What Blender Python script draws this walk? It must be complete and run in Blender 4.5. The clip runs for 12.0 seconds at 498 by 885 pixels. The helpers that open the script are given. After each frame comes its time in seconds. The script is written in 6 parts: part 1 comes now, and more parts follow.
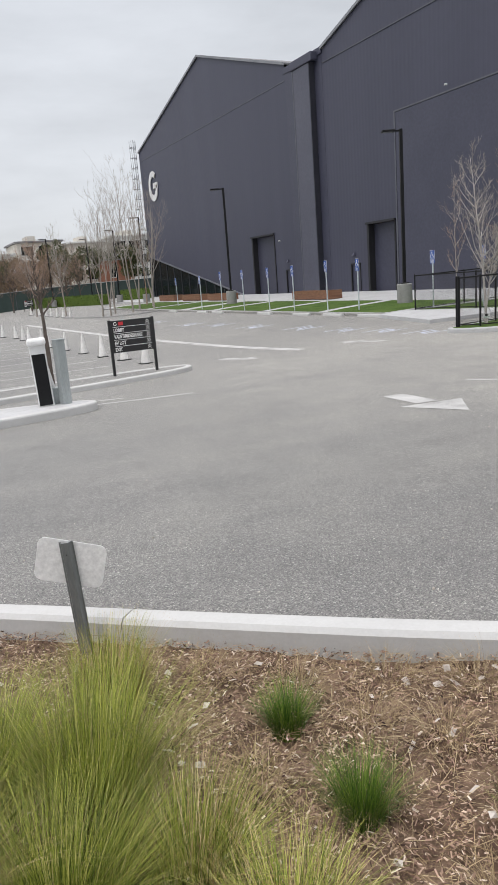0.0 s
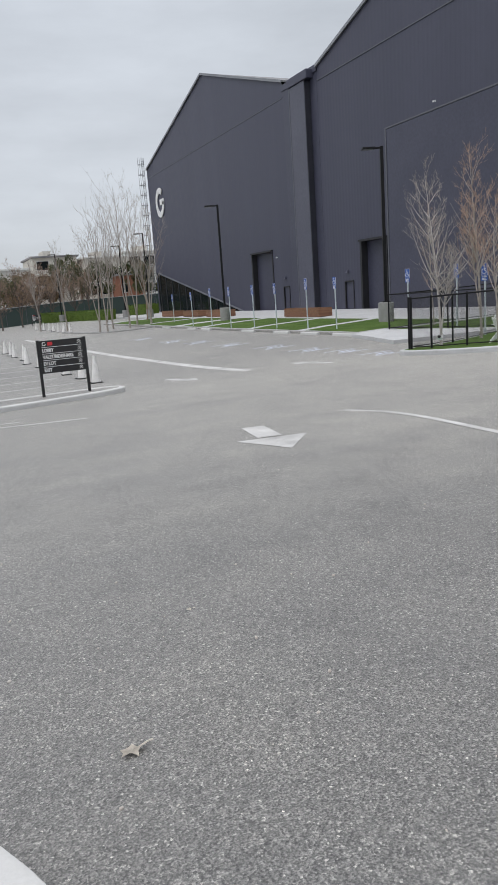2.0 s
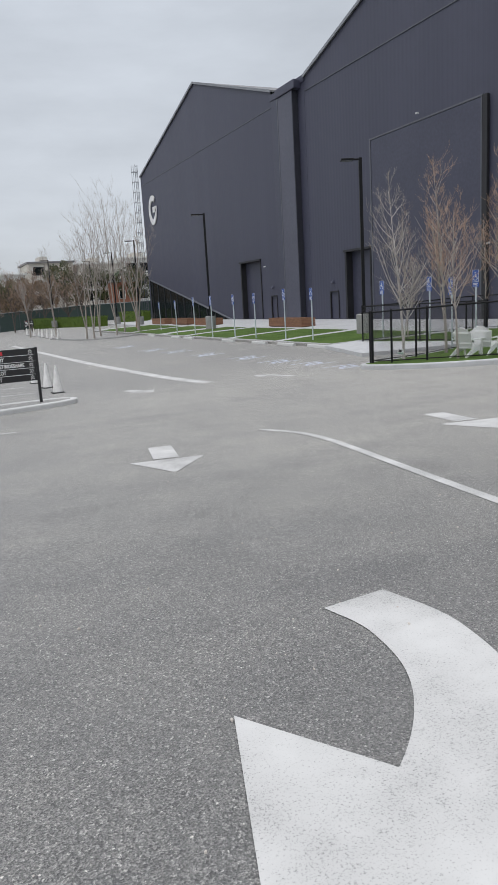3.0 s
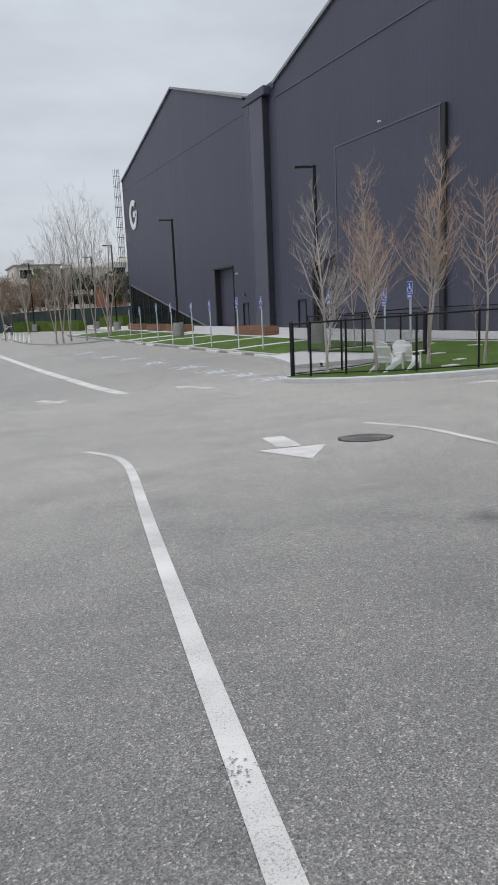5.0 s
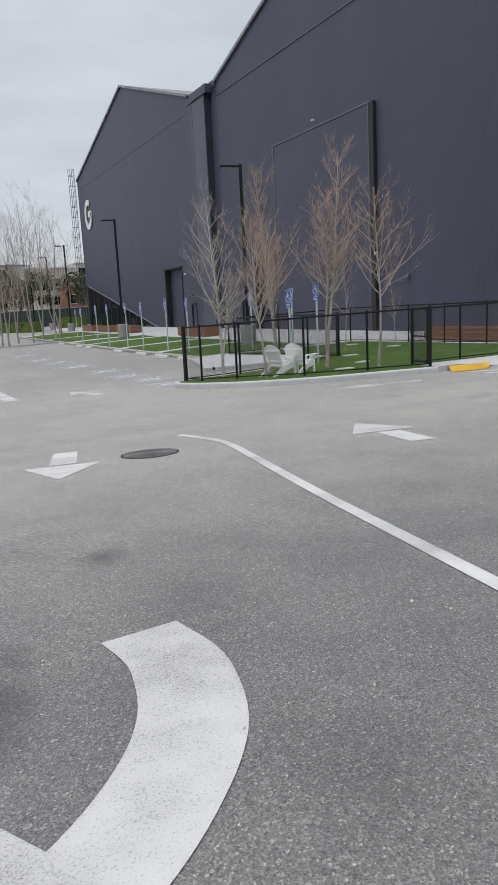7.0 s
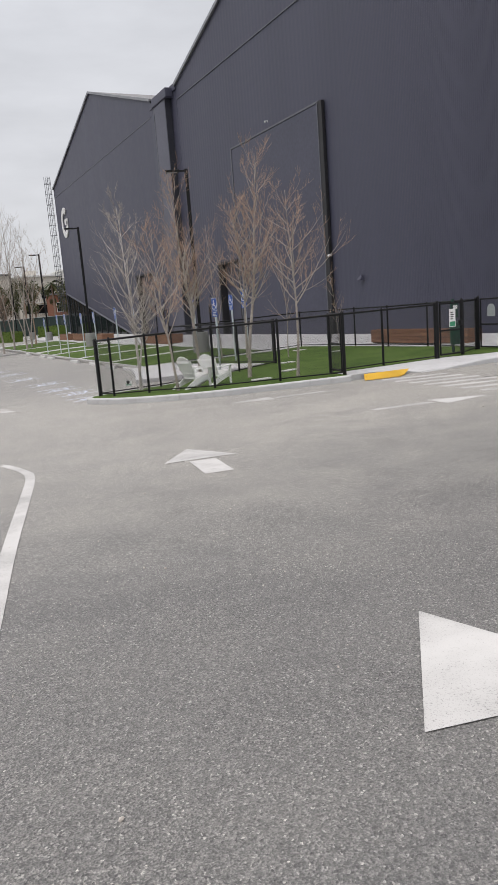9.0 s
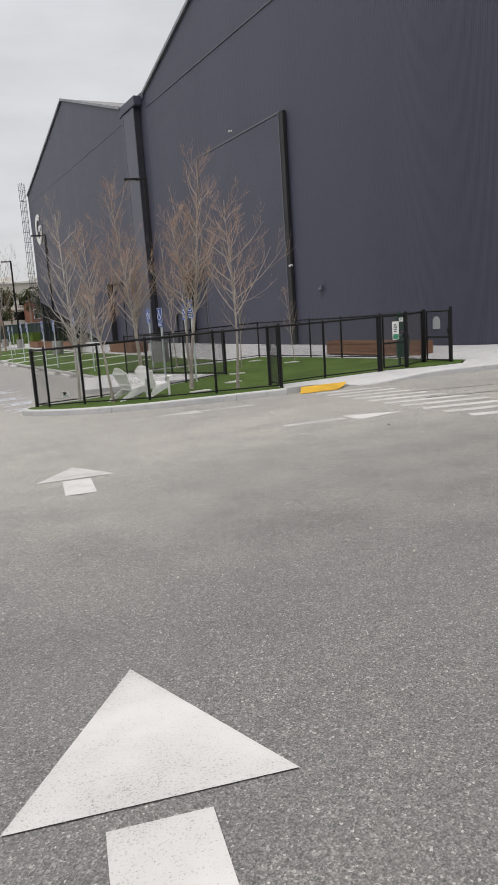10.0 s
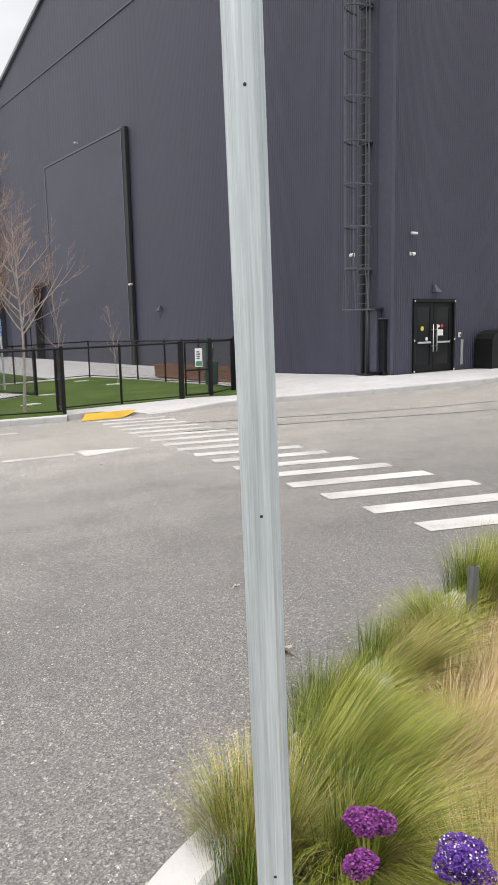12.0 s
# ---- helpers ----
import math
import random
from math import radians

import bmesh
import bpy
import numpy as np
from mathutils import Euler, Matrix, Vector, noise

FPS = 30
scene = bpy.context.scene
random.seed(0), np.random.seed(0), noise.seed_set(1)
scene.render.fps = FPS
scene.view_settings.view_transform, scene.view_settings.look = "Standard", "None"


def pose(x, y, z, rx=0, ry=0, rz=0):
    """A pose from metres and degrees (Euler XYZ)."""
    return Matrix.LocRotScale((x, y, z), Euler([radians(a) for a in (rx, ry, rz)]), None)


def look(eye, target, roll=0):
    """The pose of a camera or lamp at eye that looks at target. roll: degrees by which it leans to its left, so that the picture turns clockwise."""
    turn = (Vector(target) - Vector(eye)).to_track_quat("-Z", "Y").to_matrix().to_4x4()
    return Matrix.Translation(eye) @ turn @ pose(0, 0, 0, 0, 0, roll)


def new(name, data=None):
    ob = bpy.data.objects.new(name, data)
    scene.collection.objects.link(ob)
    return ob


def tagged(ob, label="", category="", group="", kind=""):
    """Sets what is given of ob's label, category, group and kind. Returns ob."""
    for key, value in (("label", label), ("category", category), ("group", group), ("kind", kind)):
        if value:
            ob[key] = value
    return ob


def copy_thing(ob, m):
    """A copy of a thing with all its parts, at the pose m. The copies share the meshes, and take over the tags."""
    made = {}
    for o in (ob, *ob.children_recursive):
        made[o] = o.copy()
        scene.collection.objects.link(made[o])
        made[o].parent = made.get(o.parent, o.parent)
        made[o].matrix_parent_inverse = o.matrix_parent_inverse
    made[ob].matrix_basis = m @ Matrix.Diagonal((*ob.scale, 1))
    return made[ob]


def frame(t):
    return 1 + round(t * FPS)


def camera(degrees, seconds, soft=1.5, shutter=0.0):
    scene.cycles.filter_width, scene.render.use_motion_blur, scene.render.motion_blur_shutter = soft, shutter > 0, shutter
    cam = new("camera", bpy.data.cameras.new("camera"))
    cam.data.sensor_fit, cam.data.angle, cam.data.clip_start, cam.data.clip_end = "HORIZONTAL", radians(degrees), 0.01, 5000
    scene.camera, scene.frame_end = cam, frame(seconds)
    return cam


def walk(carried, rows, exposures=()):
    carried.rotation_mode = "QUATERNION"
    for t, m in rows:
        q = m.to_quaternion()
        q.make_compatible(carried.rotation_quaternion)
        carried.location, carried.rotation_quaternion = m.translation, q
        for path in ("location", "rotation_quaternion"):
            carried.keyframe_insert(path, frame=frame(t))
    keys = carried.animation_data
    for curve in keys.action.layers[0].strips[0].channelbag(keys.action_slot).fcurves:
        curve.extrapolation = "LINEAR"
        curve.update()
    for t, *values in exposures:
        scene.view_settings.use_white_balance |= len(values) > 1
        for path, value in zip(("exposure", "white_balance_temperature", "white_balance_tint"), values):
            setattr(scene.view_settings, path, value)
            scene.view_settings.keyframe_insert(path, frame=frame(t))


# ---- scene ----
# camera and walk
cam = camera(38.1, 12.0)
walk(cam, [
    (0, look((-6.577, 1.067, 1.596), (-5.744, 2.829, 1.148), -4.40)),
    (0.5, look((-5.958, 0.927, 1.561), (-5.141, 2.697, 1.113), -4.68)),
    (1, look((-5.384, 0.834, 1.536), (-4.588, 2.615, 1.094), -4.75)),
    (1.5, look((-4.768, 0.730, 1.544), (-3.985, 2.521, 1.122), -4.59)),
    (2, look((-4.175, 0.583, 1.562), (-3.392, 2.378, 1.157), -4.05)),
    (2.5, look((-3.544, 0.441, 1.625), (-2.757, 2.238, 1.234), -3.63)),
    (4.5, look((-1.110, 0.003, 1.583), (-0.326, 1.803, 1.204), -2.78)),
    (5, look((-0.483, -0.047, 1.629), (0.312, 1.750, 1.257), -2.51)),
    (5.5, look((0.121, -0.201, 1.641), (0.933, 1.590, 1.272), -2.21)),
    (6, look((0.756, -0.299, 1.662), (1.587, 1.484, 1.296), -2.14)),
    (6.5, look((1.381, -0.502, 1.652), (2.225, 1.274, 1.286), -2.51)),
    (7, look((1.985, -0.605, 1.624), (2.831, 1.168, 1.247), -2.90)),
    (7.2, look((2.246, -0.622, 1.681), (3.090, 1.151, 1.303), -3.19)),
    (8.8, look((4.146, -0.907, 1.663), (4.986, 0.868, 1.284), -4.17)),
    (9, look((4.437, -0.946, 1.672), (5.276, 0.831, 1.301), -4.46)),
    (9.5, look((5.044, -1.024, 1.650), (5.896, 0.748, 1.285), -4.29)),
    (10, look((5.663, -1.182, 1.655), (6.545, 0.578, 1.303), -3.92)),
    (10.5, look((6.232, -1.362, 1.682), (7.163, 0.375, 1.339), -2.81)),
    (11, look((6.841, -1.487, 1.755), (7.870, 0.195, 1.418), -1.87)),
    (11.5, look((7.454, -1.682, 1.766), (8.566, -0.053, 1.433), -1.72)),
    (12, look((8.095, -1.744, 1.726), (9.252, -0.144, 1.407), -1.23)),
], exposures=[(0.0, 0.22, 6700, 13), (1.5, 0.12, 6600, 12), (2.5, 0.0, 6450, 12), (7.0, 0.0, 6450, 12), (9.0, 0.12, 6850, 15), (10.0, 0.09, 6950, 14), (10.5, 0.18, 7000, 14), (11.0, 0.45, 7050, 14), (12.0, 0.52, 7050, 14)])

# world: overcast sky, brighter overhead, with soft grey cloud structure
SUN_EL, SUN_ROT = radians(60), radians(258)
world = bpy.data.worlds.new("overcast_sky")
scene.world = world
world.use_nodes = True
wn, wl = world.node_tree.nodes, world.node_tree.links
wn.clear()
w_out = wn.new("ShaderNodeOutputWorld")
w_bg = wn.new("ShaderNodeBackground")
w_sky = wn.new("ShaderNodeTexSky")
w_sky.sky_type = "NISHITA"
w_sky.sun_disc = False
w_sky.sun_elevation, w_sky.sun_rotation = SUN_EL, SUN_ROT
w_skyscale = wn.new("ShaderNodeVectorMath")
w_skyscale.operation = "SCALE"
w_skyscale.inputs["Scale"].default_value = 0.08
w_tc = wn.new("ShaderNodeTexCoord")
w_sep = wn.new("ShaderNodeSeparateXYZ")
w_ramp = wn.new("ShaderNodeValToRGB")
w_ramp.color_ramp.elements[0].position, w_ramp.color_ramp.elements[0].color = 0.0, (0.70, 0.745, 0.785, 1)
w_ramp.color_ramp.elements[1].position, w_ramp.color_ramp.elements[1].color = 1.0, (2.3, 2.36, 2.45, 1)
w_el = w_ramp.color_ramp.elements.new(0.42)
w_el.color = (0.64, 0.695, 0.75, 1)
w_map = wn.new("ShaderNodeMapping")
w_map.inputs["Scale"].default_value = (1.2, 1.2, 4.2)
w_noise = wn.new("ShaderNodeTexNoise")
w_noise.inputs["Scale"].default_value = 1.7
w_noise.inputs["Detail"].default_value = 7
w_noise.inputs["Roughness"].default_value = 0.55
w_cl = wn.new("ShaderNodeMapRange")
w_cl.inputs["From Min"].default_value, w_cl.inputs["From Max"].default_value = 0.3, 0.72
w_cl.inputs["To Min"].default_value, w_cl.inputs["To Max"].default_value = 0.78, 1.13
w_mul = wn.new("ShaderNodeVectorMath")
w_mul.operation = "SCALE"
w_mix = wn.new("ShaderNodeMix")
w_mix.data_type = "RGBA"
w_mix.inputs["Factor"].default_value = 0.9
wl.new(w_tc.outputs["Generated"], w_sep.inputs[0])
wl.new(w_sep.outputs["Z"], w_ramp.inputs["Fac"])
wl.new(w_tc.outputs["Generated"], w_map.inputs["Vector"])
wl.new(w_map.outputs["Vector"], w_noise.inputs["Vector"])
wl.new(w_noise.outputs["Fac"], w_cl.inputs["Value"])
wl.new(w_ramp.outputs["Color"], w_mul.inputs[0])
wl.new(w_cl.outputs["Result"], w_mul.inputs["Scale"])
wl.new(w_sky.outputs["Color"], w_skyscale.inputs[0])
wl.new(w_skyscale.outputs["Vector"], w_mix.inputs["A"])
wl.new(w_mul.outputs["Vector"], w_mix.inputs["B"])
wl.new(w_mix.outputs["Result"], w_bg.inputs["Color"])
w_bg.inputs["Strength"].default_value = 1.0
wl.new(w_bg.outputs["Background"], w_out.inputs["Surface"])

sun_data = bpy.data.lights.new("sun", "SUN")
sun_data.energy, sun_data.angle, sun_data.color = 0.8, radians(25), (1.0, 0.97, 0.93)
sun = new("sun", sun_data)
sun.matrix_world = look((0, 0, 0), (0.5, 0.1, -0.9))


# ---- materials ----
def material(name, rough=0.6, metal=0.0, spec=0.5):
    m = bpy.data.materials.new(name)
    m.use_nodes = True
    b = m.node_tree.nodes["Principled BSDF"]
    b.inputs["Roughness"].default_value, b.inputs["Metallic"].default_value = rough, metal
    b.inputs["Specular IOR Level"].default_value = spec
    return m, m.node_tree.nodes, m.node_tree.links, b


def noise_node(nodes, links, scale, detail=4.0, rough=0.6, coord="Object", stretch=None):
    tc = nodes.new("ShaderNodeTexCoord")
    n = nodes.new("ShaderNodeTexNoise")
    n.inputs["Scale"].default_value, n.inputs["Detail"].default_value = scale, detail
    n.inputs["Roughness"].default_value = rough
    src = tc.outputs[coord]
    if stretch:
        mp = nodes.new("ShaderNodeMapping")
        mp.inputs["Scale"].default_value = stretch
        links.new(src, mp.inputs["Vector"])
        src = mp.outputs["Vector"]
    links.new(src, n.inputs["Vector"])
    return n


def ramp_node(nodes, links, fac, stops):
    r = nodes.new("ShaderNodeValToRGB")
    e = r.color_ramp.elements
    e[0].position, e[0].color = stops[0][0], (*stops[0][1], 1)
    e[1].position, e[1].color = stops[-1][0], (*stops[-1][1], 1)
    for p, c in stops[1:-1]:
        e.new(p).color = (*c, 1)
    links.new(fac, r.inputs["Fac"])
    return r


def mix_node(nodes, links, fac, a, b, mode="MIX"):
    m = nodes.new("ShaderNodeMix")
    m.data_type, m.blend_type = "RGBA", mode
    for key, v in (("Factor", fac), ("A", a), ("B", b)):
        if isinstance(v, bpy.types.NodeSocket):
            links.new(v, m.inputs[key])
        elif key == "Factor":
            m.inputs[key].default_value = v
        else:
            m.inputs[key].default_value = (*v, 1)
    return m.outputs["Result"]


def bump(nodes, links, height, bsdf, strength=0.3, dist=0.01):
    b = nodes.new("ShaderNodeBump")
    b.inputs["Strength"].default_value, b.inputs["Distance"].default_value = strength, dist
    links.new(height, b.inputs["Height"])
    links.new(b.outputs["Normal"], bsdf.inputs["Normal"])


def simple(name, c1, c2, rough=0.6, metal=0.0, scale=8.0, fine=90.0, bmp=0.15, spec=0.5, coord="Object", stretch=None, vary=0.0, dist=0.005):
    """A surface that drifts between two close colours at two scales, with fine relief."""
    m, n, l, b = material(name, rough, metal, spec)
    big = noise_node(n, l, scale, 5, 0.6, coord, stretch)
    small = noise_node(n, l, fine, 3, 0.6, coord, stretch)
    col = ramp_node(n, l, big.outputs["Fac"], [(0.32, c1), (0.68, c2)]).outputs["Color"]
    g = ramp_node(n, l, small.outputs["Fac"], [(0.25, (0.84, 0.84, 0.84)), (0.75, (1.14, 1.14, 1.14))]).outputs["Color"]
    col = mix_node(n, l, 1.0, col, g, "MULTIPLY")
    if vary:
        oi = n.new("ShaderNodeObjectInfo")
        v = ramp_node(n, l, oi.outputs["Random"], [(0.0, (1 - vary,) * 3), (1.0, (1 + vary,) * 3)]).outputs["Color"]
        col = mix_node(n, l, 1.0, col, v, "MULTIPLY")
    l.new(col, b.inputs["Base Color"])
    if bmp:
        bump(n, l, small.outputs["Fac"], b, bmp, dist)
    return m


def asphalt_material():
    m, n, l, b = material("asphalt", 0.62, 0, 0.75)
    big = noise_node(n, l, 0.16, 5, 0.55)
    mid = noise_node(n, l, 1.3, 6, 0.65)
    fine = noise_node(n, l, 150.0, 2, 0.7)
    base = ramp_node(n, l, big.outputs["Fac"], [(0.3, (0.136, 0.1348, 0.131)), (0.7, (0.165, 0.1627, 0.156))]).outputs["Color"]
    mot = ramp_node(n, l, mid.outputs["Fac"], [(0.3, (0.88, 0.88, 0.885)), (0.5, (1, 1, 1)), (0.75, (1.08, 1.075, 1.06))]).outputs["Color"]
    base = mix_node(n, l, 1.0, base, mot, "MULTIPLY")
    tc = n.new("ShaderNodeTexCoord")
    vor = n.new("ShaderNodeTexVoronoi")
    vor.inputs["Scale"].default_value = 125.0
    l.new(tc.outputs["Object"], vor.inputs["Vector"])
    chips = ramp_node(n, l, vor.outputs["Color"], [(0.0, (0.32, 0.32, 0.33)), (0.3, (0.74, 0.74, 0.74)), (0.65, (1.02, 1.02, 1.01)), (0.85, (1.55, 1.54, 1.51)), (1.0, (3.1, 3.05, 2.95))]).outputs["Color"]
    base = mix_node(n, l, 0.95, base, chips, "MULTIPLY")
    fg = ramp_node(n, l, fine.outputs["Fac"], [(0.33, (0.28, 0.28, 0.28)), (0.5, (0.94, 0.94, 0.94)), (0.67, (1.9, 1.89, 1.85))]).outputs["Color"]
    # the grain shows more where the binder has worn off
    patchy = noise_node(n, l, 0.75, 5, 0.65)
    pr = n.new("ShaderNodeMapRange")
    pr.inputs["From Min"].default_value, pr.inputs["From Max"].default_value = 0.36, 0.62
    pr.inputs["To Min"].default_value, pr.inputs["To Max"].default_value = 0.5, 1.0
    l.new(patchy.outputs["Fac"], pr.inputs["Value"])
    base = mix_node(n, l, pr.outputs["Result"], base, fg, "MULTIPLY")
    coarse = noise_node(n, l, 34.0, 3, 0.7)
    cg = ramp_node(n, l, coarse.outputs["Fac"], [(0.34, (0.88, 0.88, 0.885)), (0.5, (1, 1, 1)), (0.68, (1.12, 1.115, 1.1))]).outputs["Color"]
    base = mix_node(n, l, pr.outputs["Result"], base, cg, "MULTIPLY")
    # tyre-polished streaks along the lanes
    streak = noise_node(n, l, 0.55, 4, 0.5, "Object", (0.25, 2.2, 1))
    sg = ramp_node(n, l, streak.outputs["Fac"], [(0.35, (0.93, 0.93, 0.935)), (0.65, (1.06, 1.055, 1.045))]).outputs["Color"]
    base = mix_node(n, l, 0.8, base, sg, "MULTIPLY")
    # dusty asphalt of the through lane; far grazing sheen is painted in too
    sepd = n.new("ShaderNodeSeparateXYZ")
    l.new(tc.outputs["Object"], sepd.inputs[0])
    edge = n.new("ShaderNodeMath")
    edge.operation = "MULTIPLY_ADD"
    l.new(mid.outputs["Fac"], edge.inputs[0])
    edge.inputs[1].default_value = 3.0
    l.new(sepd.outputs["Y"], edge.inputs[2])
    dust_sheen = n.new("ShaderNodeMapRange")
    dust_sheen.inputs["From Min"].default_value, dust_sheen.inputs["From Max"].default_value = 3.8, 9.5
    l.new(edge.outputs["Value"], dust_sheen.inputs["Value"])
    # this dust and painted sheen thin out towards the parking rows
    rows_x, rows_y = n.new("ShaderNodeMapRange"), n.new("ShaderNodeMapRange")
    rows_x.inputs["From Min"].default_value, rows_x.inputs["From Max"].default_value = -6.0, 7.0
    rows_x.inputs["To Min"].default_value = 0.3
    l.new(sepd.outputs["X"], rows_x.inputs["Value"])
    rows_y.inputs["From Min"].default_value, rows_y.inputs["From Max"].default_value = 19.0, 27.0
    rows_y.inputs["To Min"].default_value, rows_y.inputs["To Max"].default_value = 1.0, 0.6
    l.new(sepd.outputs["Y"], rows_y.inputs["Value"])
    thin = dust_sheen.outputs["Result"]
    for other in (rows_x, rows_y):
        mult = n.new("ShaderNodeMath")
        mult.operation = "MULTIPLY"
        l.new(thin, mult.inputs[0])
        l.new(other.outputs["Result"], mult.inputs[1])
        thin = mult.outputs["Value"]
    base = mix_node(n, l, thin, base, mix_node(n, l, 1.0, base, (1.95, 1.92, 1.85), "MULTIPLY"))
    # oil stains with their own outline
    warp = noise_node(n, l, 2.3, 3, 0.6)
    for sx, sy, r, dark in ((2.98, 3.72, 0.22, 0.42), (2.26, 2.4, 0.19, 0.45), (2.16, 2.1, 0.2, 0.4), (2.06, 1.8, 0.2, 0.45), (3.05, 1.0, 0.42, 0.72), (2.65, 1.75, 0.4, 0.84), (3.2, 2.75, 0.5, 0.8), (8.4, 3.1, 0.6, 0.8), (-1.5, 4.6, 0.7, 0.86)):
        vm = n.new("ShaderNodeVectorMath")
        vm.operation = "DISTANCE"
        cx = n.new("ShaderNodeCombineXYZ")
        cx.inputs[0].default_value, cx.inputs[1].default_value = sx, sy
        flat = n.new("ShaderNodeVectorMath")
        flat.operation = "MULTIPLY"
        flat.inputs[1].default_value = (1.0, 0.75, 0)
        l.new(tc.outputs["Object"], flat.inputs[0])
        cx.inputs[1].default_value = sy * 0.75
        l.new(flat.outputs["Vector"], vm.inputs[0])
        l.new(cx.outputs["Vector"], vm.inputs[1])
        add = n.new("ShaderNodeMath")
        add.operation = "MULTIPLY_ADD"
        l.new(warp.outputs["Fac"], add.inputs[0])
        add.inputs[1].default_value = r * 1.6
        l.new(vm.outputs["Value"], add.inputs[2])
        rr = ramp_node(n, l, add.outputs["Value"], [(r * 0.75, (dark,) * 3), (min(0.99, r * 1.75), (1, 1, 1))]).outputs["Color"]
        base = mix_node(n, l, 1.0, base, rr, "MULTIPLY")
    l.new(base, b.inputs["Base Color"])
    mixh = n.new("ShaderNodeMath")
    mixh.operation = "ADD"
    l.new(fine.outputs["Fac"], mixh.inputs[0])
    l.new(vor.outputs["Distance"], mixh.inputs[1])
    bump(n, l, mixh.outputs["Value"], b, 0.55, 0.006)
    return m


def paint_material(name, col, wear=(0.25, 0.24, 0.23), amount=0.40):
    m, n, l, b = material(name, 0.7, 0, 0.35)
    w1 = noise_node(n, l, 125.0, 3, 0.75)
    w2 = noise_node(n, l, 1.4, 4, 0.6)
    s = n.new("ShaderNodeMath")
    s.operation = "MULTIPLY_ADD"
    l.new(w2.outputs["Fac"], s.inputs[0])
    s.inputs[1].default_value = 0.45
    l.new(w1.outputs["Fac"], s.inputs[2])
    f = ramp_node(n, l, s.outputs["Value"], [(amount + 0.08, (0, 0, 0)), (amount + 0.25, (1, 1, 1))]).outputs["Color"]
    dirt = ramp_node(n, l, w2.outputs["Fac"], [(0.3, tuple(0.74 * c for c in col)), (0.65, col)]).outputs["Color"]
    l.new(mix_node(n, l, f, wear, dirt), b.inputs["Base Color"])
    bump(n, l, w1.outputs["Fac"], b, 0.3, 0.003)
    return m


def concrete_material(name, c1, c2, dirt=0.7):
    m, n, l, b = material(name, 0.85, 0, 0.3)
    a = noise_node(n, l, 1.1, 6, 0.65)
    f = noise_node(n, l, 70, 3, 0.6)
    st = noise_node(n, l, 5.0, 5, 0.7)
    col = ramp_node(n, l, a.outputs["Fac"], [(0.3, c1), (0.7, c2)]).outputs["Color"]
    g = ramp_node(n, l, f.outputs["Fac"], [(0.25, (0.85, 0.85, 0.84)), (0.75, (1.1, 1.1, 1.1))]).outputs["Color"]
    col = mix_node(n, l, dirt, col, g, "MULTIPLY")
    g2 = ramp_node(n, l, st.outputs["Fac"], [(0.3, (0.8, 0.79, 0.77)), (0.5, (1, 1, 1))]).outputs["Color"]
    col = mix_node(n, l, dirt, col, g2, "MULTIPLY")
    l.new(col, b.inputs["Base Color"])
    bump(n, l, f.outputs["Fac"], b, 0.25, 0.004)
    return m


def wall_material():
    m, n, l, b = material("painted_steel_siding", 0.48, 0, 0.5)
    v = noise_node(n, l, 0.35, 4, 0.6, "Object", (1, 1, 0.05))
    f = noise_node(n, l, 1.2, 5, 0.6)
    col = ramp_node(n, l, v.outputs["Fac"], [(0.3, (0.0445, 0.0462, 0.0725)), (0.7, (0.0535, 0.0553, 0.085))]).outputs["Color"]
    g = ramp_node(n, l, f.outputs["Fac"], [(0.3, (0.91, 0.915, 0.92)), (0.7, (1.09, 1.085, 1.08))]).outputs["Color"]
    l.new(mix_node(n, l, 1.0, col, g, "MULTIPLY"), b.inputs["Base Color"])
    rr = n.new("ShaderNodeMapRange")
    rr.inputs["To Min"].default_value, rr.inputs["To Max"].default_value = 0.42, 0.62
    l.new(f.outputs["Fac"], rr.inputs["Value"])
    l.new(rr.outputs["Result"], b.inputs["Roughness"])
    return m


def blade_material(name, stops, rough=0.55, tip=None):
    m, n, l, b = material(name, rough, 0, 0.3)
    g = n.new("ShaderNodeNewGeometry")
    col = ramp_node(n, l, g.outputs["Random Per Island"], stops).outputs["Color"]
    if tip:
        # blades turn towards the tip colour with height
        tc = n.new("ShaderNodeTexCoord")
        sep = n.new("ShaderNodeSeparateXYZ")
        l.new(tc.outputs["Generated"], sep.inputs[0])
        up = ramp_node(n, l, sep.outputs["Z"], [(0.25, (0, 0, 0)), (1.0, (0.5, 0.5, 0.5))]).outputs["Color"]
        col = mix_node(n, l, up, col, tip)
    nz = noise_node(n, l, 6.0, 2, 0.5)
    v = ramp_node(n, l, nz.outputs["Fac"], [(0.3, (0.75, 0.75, 0.75)), (0.7, (1.2, 1.2, 1.2))]).outputs["Color"]
    l.new(mix_node(n, l, 1.0, col, v, "MULTIPLY"), b.inputs["Base Color"])
    return m


def glass_material():
    m, n, l, b = material("dark_glass", 0.08, 0, 0.18)
    nz = noise_node(n, l, 0.8, 2, 0.5)
    l.new(ramp_node(n, l, nz.outputs["Fac"], [(0.3, (0.008, 0.011, 0.012)), (0.7, (0.016, 0.02, 0.021))]).outputs["Color"], b.inputs["Base Color"])
    return m


